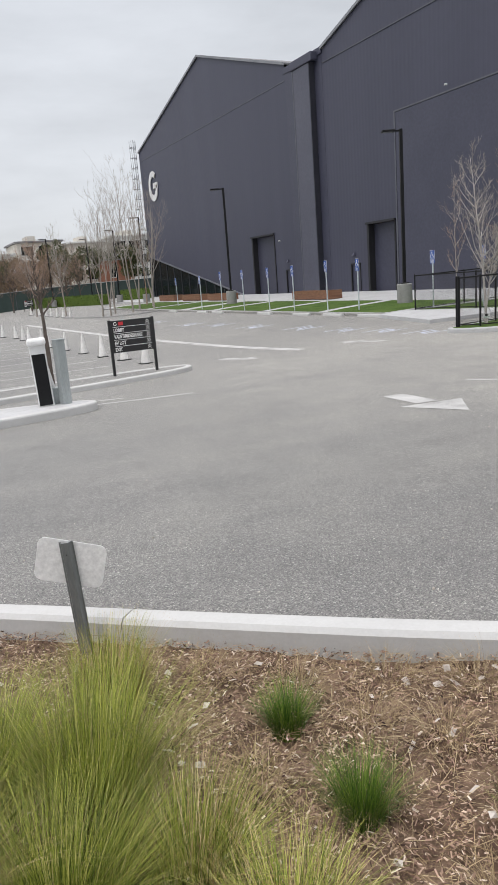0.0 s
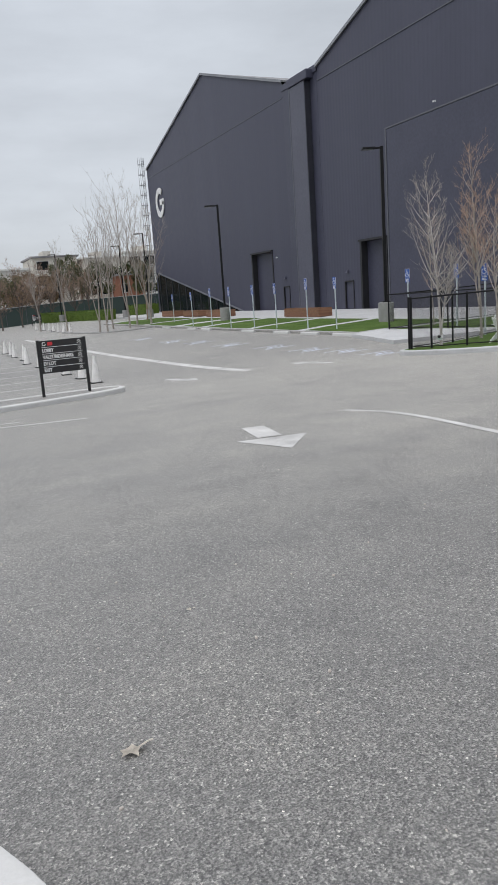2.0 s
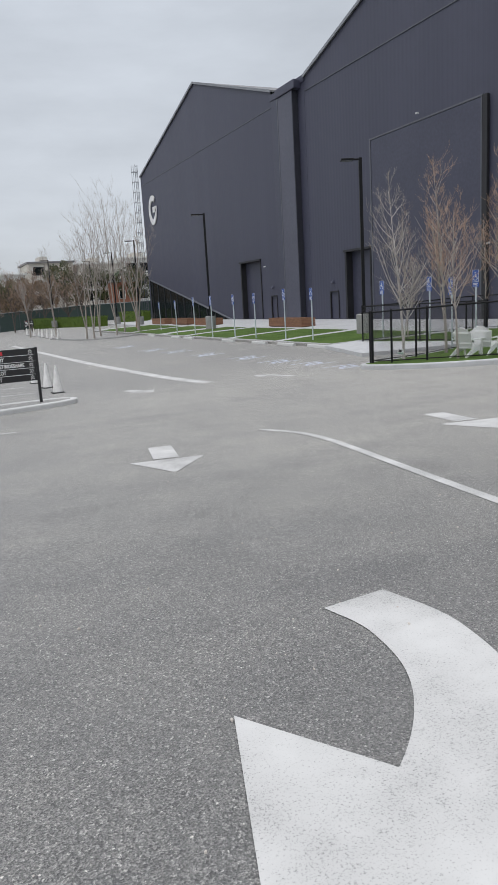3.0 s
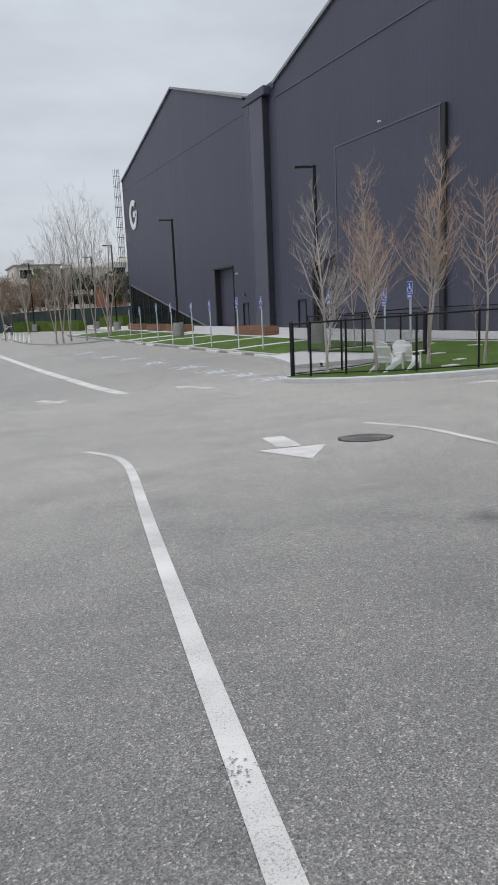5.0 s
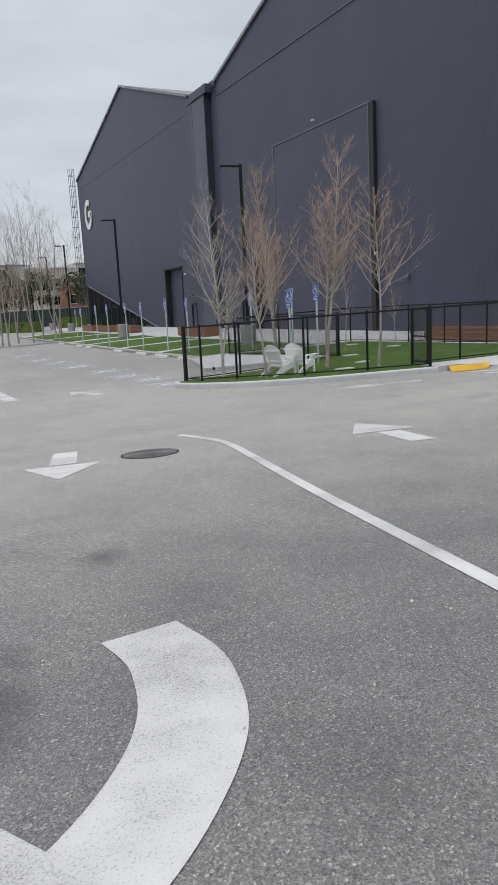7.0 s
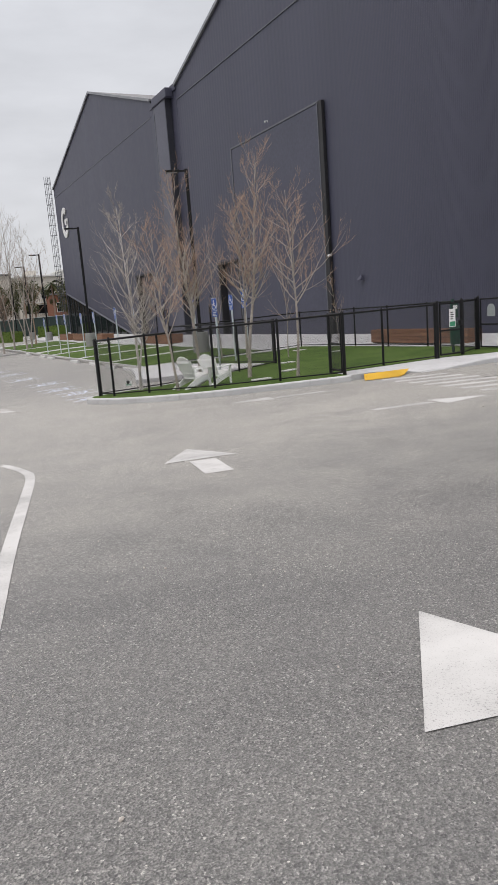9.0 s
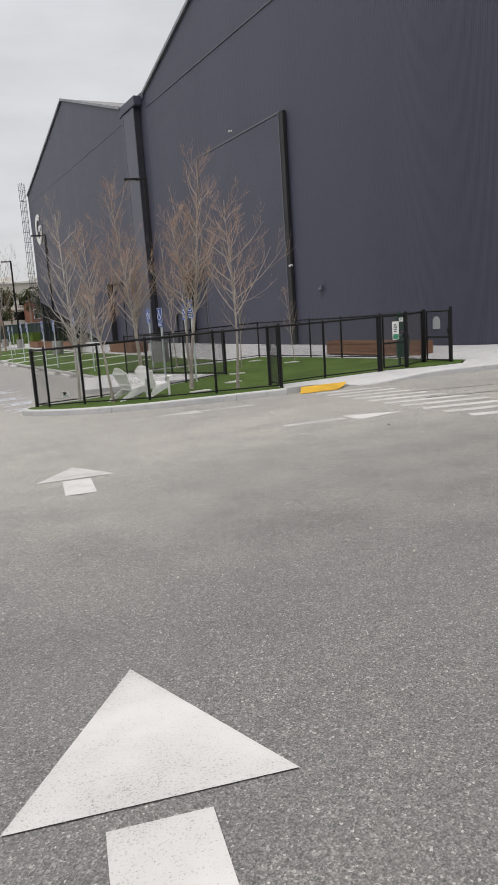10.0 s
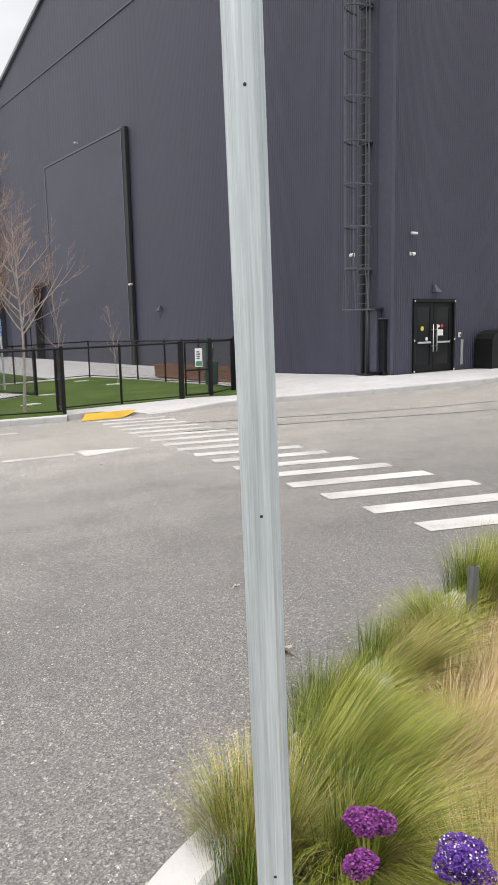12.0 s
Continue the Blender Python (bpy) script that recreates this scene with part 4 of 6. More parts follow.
def grass_tuft(x, y, blades, length, spread, width, mat, label, lean=(0, 0), droop=0.5, base=0.05, seed=1, mats=None):
    rng = random.Random(seed)
    t = thing("grass_tuft", label, "grass", pose(x, y, height(x, y) + 0.02, 0, 0, rng.uniform(0, 20)), "grass tufts")
    bm = bmesh.new()
    tuft_mesh(bm, rng, blades, length, spread, width, lean, droop, base)
    part("leaf_mass", bm, mat, t)
    if mats:
        bm = bmesh.new()
        tuft_mesh(bm, rng, blades // 2, length * 1.08, spread * 1.15, width * 0.7, lean, droop, base)
        part("dry_leaf_mass", bm, mats, t)


for i, (x, y, s) in enumerate(((-5.67, 2.87, 1.0), (-5.71, 2.40, 1.15), (-5.06, 2.38, 1.0), (-5.38, 2.1, 1.0), (-4.5, 1.95, 0.8), (-6.35, 2.25, 1.0), (-7.1, 2.6, 1.0))):
    grass_tuft(x, y, 900, 0.19 * s, 0.75, 0.0021, M_TUFT, "small fresh green grass tuft in the mulch", (0.05, 0.05), 0.35, 0.05, 20 + i)
    grass_tuft(x + 0.05, y + 0.03, 120, 0.2 * s, 1.3, 0.0016, M_STRAW, "dry wisps round a green grass tuft", (0.05, 0.05), 0.7, 0.09, 160 + i)
for i, (x, y, n, L, sp) in enumerate(((-6.1, 3.35, 520, 0.36, 0.5), (-6.3, 2.75, 800, 0.5, 0.6), (-6.55, 3.0, 700, 0.45, 0.65), (-6.75, 2.6, 600, 0.45, 0.65), (-6.15, 2.45, 480, 0.3, 0.8), (-6.45, 2.45, 600, 0.4, 0.75), (-6.05, 2.15, 420, 0.26, 0.9))):
    grass_tuft(x, y, int(n * 1.9), L, sp, 0.0028, M_GRASS, "yellow-green feathery grass clump in the bed", (0.1, 0.05), 0.5, 0.11, 40 + i, M_GRASS_DRY if i in (0, 3, 4, 6) else M_GRASS)
for i, (x, y) in enumerate(((-5.75, 3.35), (-5.0, 2.75), (-6.0, 2.1), (-4.8, 2.55), (-5.3, 2.55), (-5.95, 3.55), (-5.5, 3.1), (-5.85, 2.7), (-5.2, 2.95), (-6.0, 3.0), (-4.75, 2.2), (-5.6, 2.0), (-5.45, 2.75))):
    grass_tuft(x, y, 190, 0.19, 1.25, 0.0016, M_STRAW, "thin dry yellow grass wisp in the mulch", (0.15 * math.cos(i * 2.1), 0.15 * math.sin(i * 2.1)), 0.72, 0.08, 60 + i)
for i, (x, y, n, L, sp) in enumerate(((8.88, -0.73, 600, 0.33, 0.5), (9.02, -0.47, 800, 0.36, 0.55), (9.34, -0.32, 750, 0.37, 0.6), (9.62, -0.12, 750, 0.38, 0.65), (10.0, 0.0, 700, 0.38, 0.6), (10.4, 0.1, 700, 0.35, 0.6), (10.95, 0.32, 700, 0.46, 0.55), (11.4, 0.4, 600, 0.48, 0.55), (9.25, -0.6, 700, 0.4, 0.8), (12.0, 0.5, 500, 0.5, 0.6), (10.2, 0.13, 500, 0.27, 0.6), (10.62, 0.26, 420, 0.27, 0.6), (9.45, -0.42, 600, 0.36, 0.7))):
    grass_tuft(x, y, int(n * 1.7), L, sp * 1.2, 0.0036, M_GRASS, "arching green feather grass clump behind the kerb", (-0.1 + 0.75 * ((i * 7) % 5) / 4, -0.5 + 0.7 * ((i * 3) % 4) / 3), 0.62, 0.07, 80 + i, M_GRASS_DRY if i % 3 == 1 else M_GRASS)
    grass_tuft(x - 0.03, y + 0.05, int(n * 0.7), L * 0.85, sp * 0.7, 0.003, M_TUFT, "deep green inner blades of the feather grass", (0.05, 0.0), 0.4, 0.1, 200 + i)
for i, (x, y) in enumerate(((9.75, -0.8), (10.2, -0.62), (10.7, -0.4), (9.35, -0.95), (9.55, -0.62), (9.72, -0.6), (9.85, -0.48), (10.25, -0.35), (10.05, -0.75))):
    grass_tuft(x, y, 1300, 0.38, 1.0, 0.003, M_GRASS_DRY, "tan dry feather grass lying over", (0.35 + 0.35 * (i % 3), -0.45 + 0.2 * (i % 4)), 0.8, 0.13, 110 + i)


def statice(x, y, z, r, mat, label, seed, dots):
    rng = random.Random(seed)
    t = thing("statice_flower", label, "flower", pose(x, y, height(x, y) + 0.07))
    bm = bmesh.new()
    for k in range(5):
        a = k * 1.3
        tube(bm, [(0, 0, 0), (0.3 * r * math.cos(a), 0.3 * r * math.sin(a), z * 0.6), (0.6 * r * math.cos(a), 0.6 * r * math.sin(a), z)], 0.003, 4)
    part("flower_stem", bm, M_GRASS, t)
    bm, bw = bmesh.new(), bmesh.new()
    lobes = [(rng.uniform(-0.9, 0.9) * r, rng.uniform(-0.5, 0.5) * r, rng.uniform(-0.5, 0.3) * r, rng.uniform(0.5, 0.85) * r) for _ in range(5)]
    for _ in range(2800):
        u, v = rng.uniform(0, 2 * math.pi), math.sqrt(rng.random())
        lx, ly, lz, lr = lobes[rng.randrange(5)]
        px, py = lx + lr * v * math.cos(u), ly + lr * v * math.sin(u)
        pz = z + 0.5 * r + lz + lr * 0.8 * math.sqrt(max(0, 1 - v * v)) * rng.uniform(-0.4, 1.05)
        s = rng.uniform(0.0016, 0.0038)
        n = 5
        c = bm.verts.new((px, py, pz))
        ring = [bm.verts.new((px + s * math.cos(2 * math.pi * k / n + u), py + s * math.sin(2 * math.pi * k / n + u), pz + s * rng.uniform(0.1, 0.9))) for k in range(n)]
        for k in range(n):
            bm.faces.new((c, ring[k], ring[(k + 1) % n]))
        if rng.random() < dots * 0.55:
            bmesh.ops.create_icosphere(bw, subdivisions=1, radius=0.0022, matrix=pose(px, py, pz + s * 0.7))
    head = part("petal_head", bm, mat, t)
    if dots:
        part("white_bloom", bw, M_WHITE, t)
    else:
        bw.free()


statice(9.12, -0.74, 0.21, 0.043, M_PURPLE, "magenta papery statice flower head", 1, 0)
statice(9.03, -0.80, 0.18, 0.038, M_PURPLE, "magenta papery statice flower head", 2, 0)
statice(9.15, -0.96, 0.23, 0.052, M_VIOLET, "violet statice flower head with white florets", 3, 0.12)
statice(9.09, -1.02, 0.18, 0.045, M_VIOLET, "violet statice flower head with white florets", 4, 0.12)


def u_post(name, x, y, h, rz, label, lean=0.0, mat=None, axis=(0.5, 0.86, 0), k=0.72):
    t = thing(name, label, "post", Matrix.Translation((x, y, height(x, y) - 0.02)) @ Matrix.Rotation(radians(lean), 4, Vector(axis)) @ pose(0, 0, 0, 0, 0, rz))
    bm = bmesh.new()
    prof = [(k * a, k * b) for a, b in ((-0.04, 0.0), (-0.028, 0.0), (-0.017, 0.028), (0.017, 0.028), (0.028, 0.0), (0.04, 0.0), (0.04, 0.004), (0.031, 0.005), (0.02, 0.033), (-0.02, 0.033), (-0.031, 0.005), (-0.04, 0.004))]
    lo = [bm.verts.new((px, -py, 0)) for px, py in prof]
    hi = [bm.verts.new((px, -py, h)) for px, py in prof]
    n = len(prof)
    for i in range(n):
        bm.faces.new((lo[i], lo[(i + 1) % n], hi[(i + 1) % n], hi[i]))
    bm.faces.new(hi)
    bmesh.ops.recalc_face_normals(bm, faces=bm.faces)
    part("channel", bm, mat or M_GALV, t)
    z = 0.5
    while z < h - 0.02:
        bm = bmesh.new()
        tube(bm, [(0, -0.031 * k, z), (0, -0.034 * k, z)], 0.0026, 6)
        part("hole", bm, M_RUBBER, t)
        z += 0.6
    return t


u_post("sign_post", -4.812, 2.045, 2.9, 200, "galvanised steel channel sign post in the mulch bed", 1.94, axis=(-0.988, 0.15, 0), k=0.9)
u_post("sign_post", 8.747, -0.905, 2.9, -35, "galvanised steel channel sign post among the grass", -1.1)
u_post("short_post", 10.72, 0.2, 0.36, -20, "short galvanised channel stake in the grass", 2, M_STAKE)


def small_sign():
    t = u_post("small_sign", -6.068, 3.87, 0.55, -25, "back of a small white sign on a short steel post", -3, M_STAKE)
    bm = bmesh.new()
    w, h, r = 0.14, 0.092, 0.03
    pts = []
    for cx, cz, a0 in ((w - r, h - r, 0), (-w + r, h - r, 90), (-w + r, -h + r, 180), (w - r, -h + r, 270)):
        pts += [(cx + r * math.cos(radians(a0 + 30 * k)), cz + r * math.sin(radians(a0 + 30 * k))) for k in range(4)]
    c, s = math.cos(radians(-17)), math.sin(radians(-17))
    pts = [(x * c - z * s, x * s + z * c) for x, z in pts]
    a = [bm.verts.new((x, 0.006, z + 0.455)) for x, z in pts]
    b = [bm.verts.new((x, 0.010, z + 0.455)) for x, z in pts]
    bm.faces.new(a)
    bm.faces.new(b[::-1])
    for i in range(len(pts)):
        bm.faces.new((a[i], b[i], b[(i + 1) % len(pts)], a[(i + 1) % len(pts)]))
    part("sign_plate", bm, M_WHITE, t, "pale rounded sign plate seen from behind")


small_sign()


# ---- dog park, pavements and stalls ----
FRONT = [(9.33, 18.7), (9.5, 17.95), (10.27, 17.3), (11.5, 15.75), (13.0, 15.05), (14.4, 14.25)]
SIDE = [(9.33, 18.7), (11.2, 19.0), (14.4, 20.4), (16.4, 21.6)]
PARK = FRONT + [(14.7, 15.35), (16.36, 15.2), (18.46, 15.2), (20.7, 14.85), (21.4, 19.5), (21.25, 23.8), (20.8, 27.5), (14.7, 27.4), (16.4, 21.6), (14.4, 20.4), (11.2, 19.0)]


def slab(name, poly, lift, mat, label, category, step=1.0, skirt=True):
    bm = bmesh.new()
    sheet(bm, poly, lift, step)
    if skirt:
        edge = [e for e in bm.edges if e.is_boundary]
        out = bmesh.ops.extrude_edge_only(bm, edges=edge)
        for v in [g for g in out["geom"] if isinstance(g, bmesh.types.BMVert)]:
            v.co.z -= 0.3
    return solo(name, bm, mat, label, category, kind="structure")


KERB_PARK = [(16.3, 22.1), (14.2, 20.85), (11.1, 19.42), (9.5, 19.2), (8.95, 18.9), (8.8, 18.2), (9.1, 17.2), (9.75, 16.0), (11.0, 14.9), (12.4, 14.35), (14.25, 13.75)]
PARK_EDGE = smooth_line(KERB_PARK, 2)
kerb("kerb", PARK_EDGE, "pale concrete kerb round the dog park", side=1, joint=3.0, mat=M_CONCRETE)
grass_poly = [tuple(p) for p in offset_line(PARK_EDGE, 0.17)] + [(14.7, 15.35), (16.36, 15.25), (18.46, 15.3), (19.3, 14.7), (20.2, 14.2), (20.9, 14.85), (21.4, 19.5), (21.25, 23.8), (20.8, 27.4), (14.8, 27.3), (16.5, 22.3)]
slab("lawn", grass_poly, 0.15, M_TURF, "bright green artificial turf of the dog park", "lawn")
slab("path", [(11.6, 22.8), (13.2, 22.3), (15.2, 21.75), (16.3, 22.35), (14.75, 27.25), (14.7, 28.0), (13.0, 27.9), (12.4, 25.5)], 0.146, M_CONCRETE, "pale concrete path beside the dog park fence", "pavement")
WALK = [(14.35, 14.05), (14.45, 14.2), (14.75, 15.3), (16.36, 15.2), (18.46, 15.25), (19.3, 14.65), (20.2, 14.15), (20.95, 14.8), (21.45, 19.5), (21.3, 23.8), (20.85, 27.55), (14.75, 28.05), (19.6, 28.4), (19.6, 96), (25.05, 96), (25.05, 14.0), (34, 14.05), (34, 9.6), (25.0, 10.0), (23.3, 10.55), (21.65, 11.5), (20.25, 12.62), (18.6, 13.2), (17.2, 13.38), (16.1, 13.46), (16.0, 13.74), (14.78, 13.98), (14.4, 13.98)]
walk_slab = slab("pavement", WALK, 0.142, M_CONCRETE, "wide pale concrete pavement along the building", "pavement", 0.75)
for v in walk_slab.data.vertices:
    v.co.z -= 0.125 * (1 - smoothstep(16.0, 18.8, v.co.x)) * (1 - smoothstep(13.3, 14.6, v.co.y)) * smoothstep(15.2, 16.0, v.co.x)
kerb("kerb", smooth_line([(16.1, 13.4), (17.2, 13.32), (18.6, 13.14), (20.2, 12.55), (21.6, 11.43), (23.3, 10.47), (25.0, 9.93), (34, 9.5)], 1), "pale concrete kerb along the pavement", side=1, joint=3.0, mat=M_CONCRETE, ramp=2.6)


def tactile():
    """A domed pad that falls from the pavement to the road."""
    a, b, c, d = (Vector(p) for p in ((14.42, 13.42), (15.32, 13.2), (15.98, 13.72), (14.77, 13.96)))
    n, k = 10, 5
    bm = bmesh.new()
    grid = []
    for j in range(k + 1):
        f = j / k
        row = []
        for i in range(n + 1):
            p = a.lerp(b, i / n).lerp(d.lerp(c, i / n), f)
            row.append(bm.verts.new((p.x, p.y, height(p.x, p.y) + 0.012 + 0.11 * f * f)))
        grid.append(row)
    for j in range(k):
        for i in range(n):
            bm.faces.new((grid[j][i], grid[j][i + 1], grid[j + 1][i + 1], grid[j + 1][i]))
    for j in range(1, 2 * k):
        for i in range(1, 2 * n):
            p = a.lerp(b, i / (2 * n)).lerp(d.lerp(c, i / (2 * n)), j / (2 * k))
            z = height(p.x, p.y) + 0.012 + 0.11 * (j / (2 * k)) ** 2
            tube(bm, [(p.x, p.y, z), (p.x, p.y, z + 0.006)], [0.018, 0.011], 6)
    solo("tactile_pad", bm, M_YELLOW_PAINT, "yellow domed tactile pad on the crossing ramp", "tactile paving")


tactile()

# parking bays of turf between concrete strips
for i, (y0, y1) in enumerate(((28.4, 33.3), (34.15, 39.7), (40.65, 47.4), (48.55, 52.6), (54.4, 61.6), (63.0, 74.0))):
    slab("lawn", [(13.68, y0), (19.5, y0 + (2.2 if i else 0.2)), (19.5, y1 + 2.2), (13.68, y1)], 0.15, M_TURF, "green turf strip between concrete bands", "lawn", 1.5)
slab("pavement", [(13.6, 28.2), (19.7, 28.4), (19.7, 77), (13.6, 77)], 0.142, M_CONCRETE, "pale concrete bands between turf strips", "pavement", 2.0)
kerb("kerb", [Vector((13.45, 77)), Vector((13.45, 28.0))], "low asphalt kerb in front of the turf strips", side=1, joint=4.0, rise=0.13, mat=M_ASPHALT)


def wheel_stop(x, y, rz):
    t = thing("wheel_stop", "white concrete wheel stop on the asphalt", "wheel stop", pose(x, y, height(x, y), 0, 0, rz), "wheel stops")
    bm = bmesh.new()
    L = 0.85
    prof = [(-0.09, 0), (-0.075, 0.1), (-0.05, 0.125), (0.05, 0.125), (0.075, 0.1), (0.09, 0)]
    a = [bm.verts.new((px, -L, pz)) for px, pz in prof]
    b = [bm.verts.new((px, L, pz)) for px, pz in prof]
    for i in range(5):
        bm.faces.new((a[i], b[i], b[i + 1], a[i + 1]))
    bm.faces.new(a[::-1])
    bm.faces.new(b)
    bmesh.ops.recalc_face_normals(bm, faces=bm.faces)
    part("stop", bm, M_KERB, t)


for y in (29.0, 32.1, 35.2, 39.5, 46.4, 49.1, 55.0):
    wheel_stop(13.27, y, 0)


# ---- fences ----
def wire_mesh(bm, p, q, z0, z1, pitch=0.074, r=0.0023):
    """Diamond chain-link wires between two posts; each wire is a thin three-sided rod."""
    d = (Vector((q[0], q[1], 0)) - Vector((p[0], p[1], 0)))
    L = d.length
    d.normalize()
    nrm = Vector((-d.y, d.x, 0))
    H = z1 - z0
    zp, zq = height(*p) + z0, height(*q) + z0
    for sgn in (1, -1):
        s = -H
        while s < L:
            u0, u1 = max(0.0, s), min(L, s + H)
            if u1 - u0 > 0.02:
                h0, h1 = u0 - s, u1 - s
                if sgn < 0:
                    h0, h1 = H - h0, H - h1
                ends = []
                for u, h in ((u0, h0), (u1, h1)):
                    base = Vector((p[0], p[1], zp + (zq - zp) * u / L)) + d * u
                    c = base + Vector((0, 0, h))
                    ends.append([bm.verts.new(c + nrm * r), bm.verts.new(c - nrm * r * 0.5 + Vector((0, 0, r))), bm.verts.new(c - nrm * r * 0.5 - Vector((0, 0, r)))])
                a, b = ends
                for k in range(3):
                    bm.faces.new((a[k], a[(k + 1) % 3], b[(k + 1) % 3], b[k]))
            s += pitch


def fence(pts, label, lift=0.15, H=1.5, thick=()):
    root = thing("chain_link_fence", label, "fence", pose(0, 0, 0), "dog park fence")
    for i, (x, y) in enumerate(pts):
        z = height(x, y) + lift
        bm = bmesh.new()
        r = 0.045 if i in thick or i in (0, len(pts) - 1) else 0.032
        tube(bm, [(x, y, z - 0.1), (x, y, z + H + 0.03)], r, 10)
        tube(bm, [(x, y, z + H + 0.03), (x, y, z + H + 0.06)], [r * 1.15, r * 0.5], 10)
        part("post", bm, M_BLACK, root, smooth=False)
    for p, q in zip(pts, pts[1:]):
        zp, zq = height(*p) + lift, height(*q) + lift
        for nm, h, r in (("top_rail", H, 0.026), ("bottom_rail", 0.06, 0.016)):
            bm = bmesh.new()
            tube(bm, [(p[0], p[1], zp + h), (q[0], q[1], zq + h)], r, 8)
            part(nm, bm, M_BLACK, root)
        bm = bmesh.new()
        wire_mesh(bm, p, q, lift + 0.06, lift + H)
        part("wire_mesh", bm, M_BLACK_WIRE, root, "black diamond wire mesh")
    return root


fence(FRONT, "black chain-link fence on the kerb of the dog park")
fence([(9.33, 18.78), (11.2, 19.05), (14.4, 20.45), (16.4, 21.65)], "black chain-link fence beside the concrete path")
fence([(14.66, 15.3), (16.4, 15.35), (18.06, 15.14)], "black chain-link fence behind the yellow pad")
fence([(19.1, 15.2), (20.34, 15.98)], "black chain-link fence panel between two gates")
fence([(20.46, 16.05), (21.4, 19.5), (21.25, 21.6), (21.25, 23.8), (20.85, 27.5), (17.6, 27.5), (14.65, 27.4), (15.5, 24.5), (16.4, 21.75)], "black chain-link fence along the building pavement")


def gate(x, y, w, rz, label):
    t = thing("fence_gate", label, "gate", pose(x, y, height(x, y) + 0.15, 0, 0, rz))
    bm = bmesh.new()
    for a, b in (((0.06, 0, 0.08), (0.06, 0, 1.5)), ((w, 0, 0.08), (w, 0, 1.5)), ((0.06, 0, 0.08), (w, 0, 0.08)), ((0.06, 0, 1.5), (w, 0, 1.5)), ((0.06, 0, 0.75), (w, 0, 0.75))):
        tube(bm, [a, b], 0.024, 8)
    part("gate_frame", bm, M_BLACK, t)
    bm = bmesh.new()
    H, pitch, r = 1.42, 0.07, 0.0028
    for sgn in (1, -1):
        s = -H
        while s < w - 0.06:
            u0, u1 = max(0.0, s), min(w - 0.06, s + H)
            h0, h1 = u0 - s, u1 - s
            if sgn < 0:
                h0, h1 = H - h0, H - h1
            if u1 - u0 > 0.02:
                tube(bm, [(0.06 + u0, 0, 0.08 + h0), (0.06 + u1, 0, 0.08 + h1)], r, 3, False)
            s += pitch
    part("wire_mesh", bm, M_BLACK_WIRE, t)
    bm = bmesh.new()
    box(bm, w - 0.05, -0.05, 0.86, w + 0.06, 0.05, 1.0, 0.01)
    part("latch", bm, M_BLACK, t)
    return t


gate(14.4, 14.32, 1.05, 74, "open black chain-link gate swung into the dog park")
gate(18.16, 15.12, 0.86, 4, "closed black chain-link gate with a notice")
gate(20.4, 15.9, 0.98, -88, "black chain-link gate with a grey arched plate")
for px, py in ((18.12, 15.13), (19.06, 15.18), (20.38, 15.93), (20.44, 14.86)):
    bm = bmesh.new()
    tube(bm, [(0, 0, -0.1), (0, 0, 1.56), (0, 0, 1.6)], [0.048, 0.048, 0.02], 10)
    solo("gate_post", bm, M_BLACK, "thick black steel gate post", "post", pose(px, py, height(px, py) + 0.15), "gate posts")


def rule_sign(x, y, z, rz, w, h):
    t = thing("rule_sign", "white and green dog park notice on the gate", "sign", pose(x, y, z, 0, 0, rz))
    bm = bmesh.new()
    box(bm, -w / 2, -0.012, 0, w / 2, -0.004, h, 0.003)
    part("plate", bm, M_WHITE, t)
    bm = bmesh.new()
    box(bm, -w / 2 + 0.02, -0.016, 0.02, w / 2 - 0.02, -0.012, h * 0.3, 0.0)
    part("green_panel", bm, M_GREEN, t)
    for k in range(4):
        bm = bmesh.new()
        box(bm, -w * 0.3, -0.016, h * (0.42 + 0.12 * k), w * (0.1 + 0.06 * (k % 3)), -0.012, h * (0.42 + 0.12 * k) + 0.03)
        part("text_bar", bm, M_RUBBER, t)


rule_sign(18.62, 15.08, height(18.6, 15.1) + 0.98, 4, 0.24, 0.5)


def arched_plate(x, y, z, rz):
    """A small plate with a peaked top, wired to a gate."""
    t = thing("gate_plate", "grey arched plate wired to the gate mesh", "sign", pose(x, y, z, 0, 0, rz))
    bm = bmesh.new()
    out = [(-0.15, 0), (0.15, 0), (0.15, 0.26), (0.07, 0.36), (-0.07, 0.36), (-0.15, 0.26)]
    a = [bm.verts.new((px, -0.012, pz)) for px, pz in out]
    b = [bm.verts.new((px, -0.004, pz)) for px, pz in out]
    bm.faces.new(a)
    bm.faces.new(b[::-1])
    for i in range(6):
        bm.faces.new((a[i], b[i], b[(i + 1) % 6], a[(i + 1) % 6]))
    bmesh.ops.recalc_face_normals(bm, faces=bm.faces)
    part("plate", bm, M_GALV_DULL, t)


arched_plate(20.38, 15.38, height(20.4, 15.4) + 1.12, -88)
for x, y, rz in ((19.7, 25.7, 10), (19.8, 22.9, -5), (14.95, 18.1, 25), (16.6, 21.2, 5), (13.1, 16.3, 12)):
    bm = bmesh.new()
    box(bm, -0.28, -0.12, 0.0, 0.28, 0.12, 0.035, 0.012)
    solo("stepping_stone", bm, M_KERB, "pale flat stone strip set in the turf", "paving stone", pose(x, y, height(x, y) + 0.15, 0, 0, rz), "turf stones")
rule_sign(10.0, 18.2, height(9.2, 18) + 0.35, -50, 0.2, 0.14)


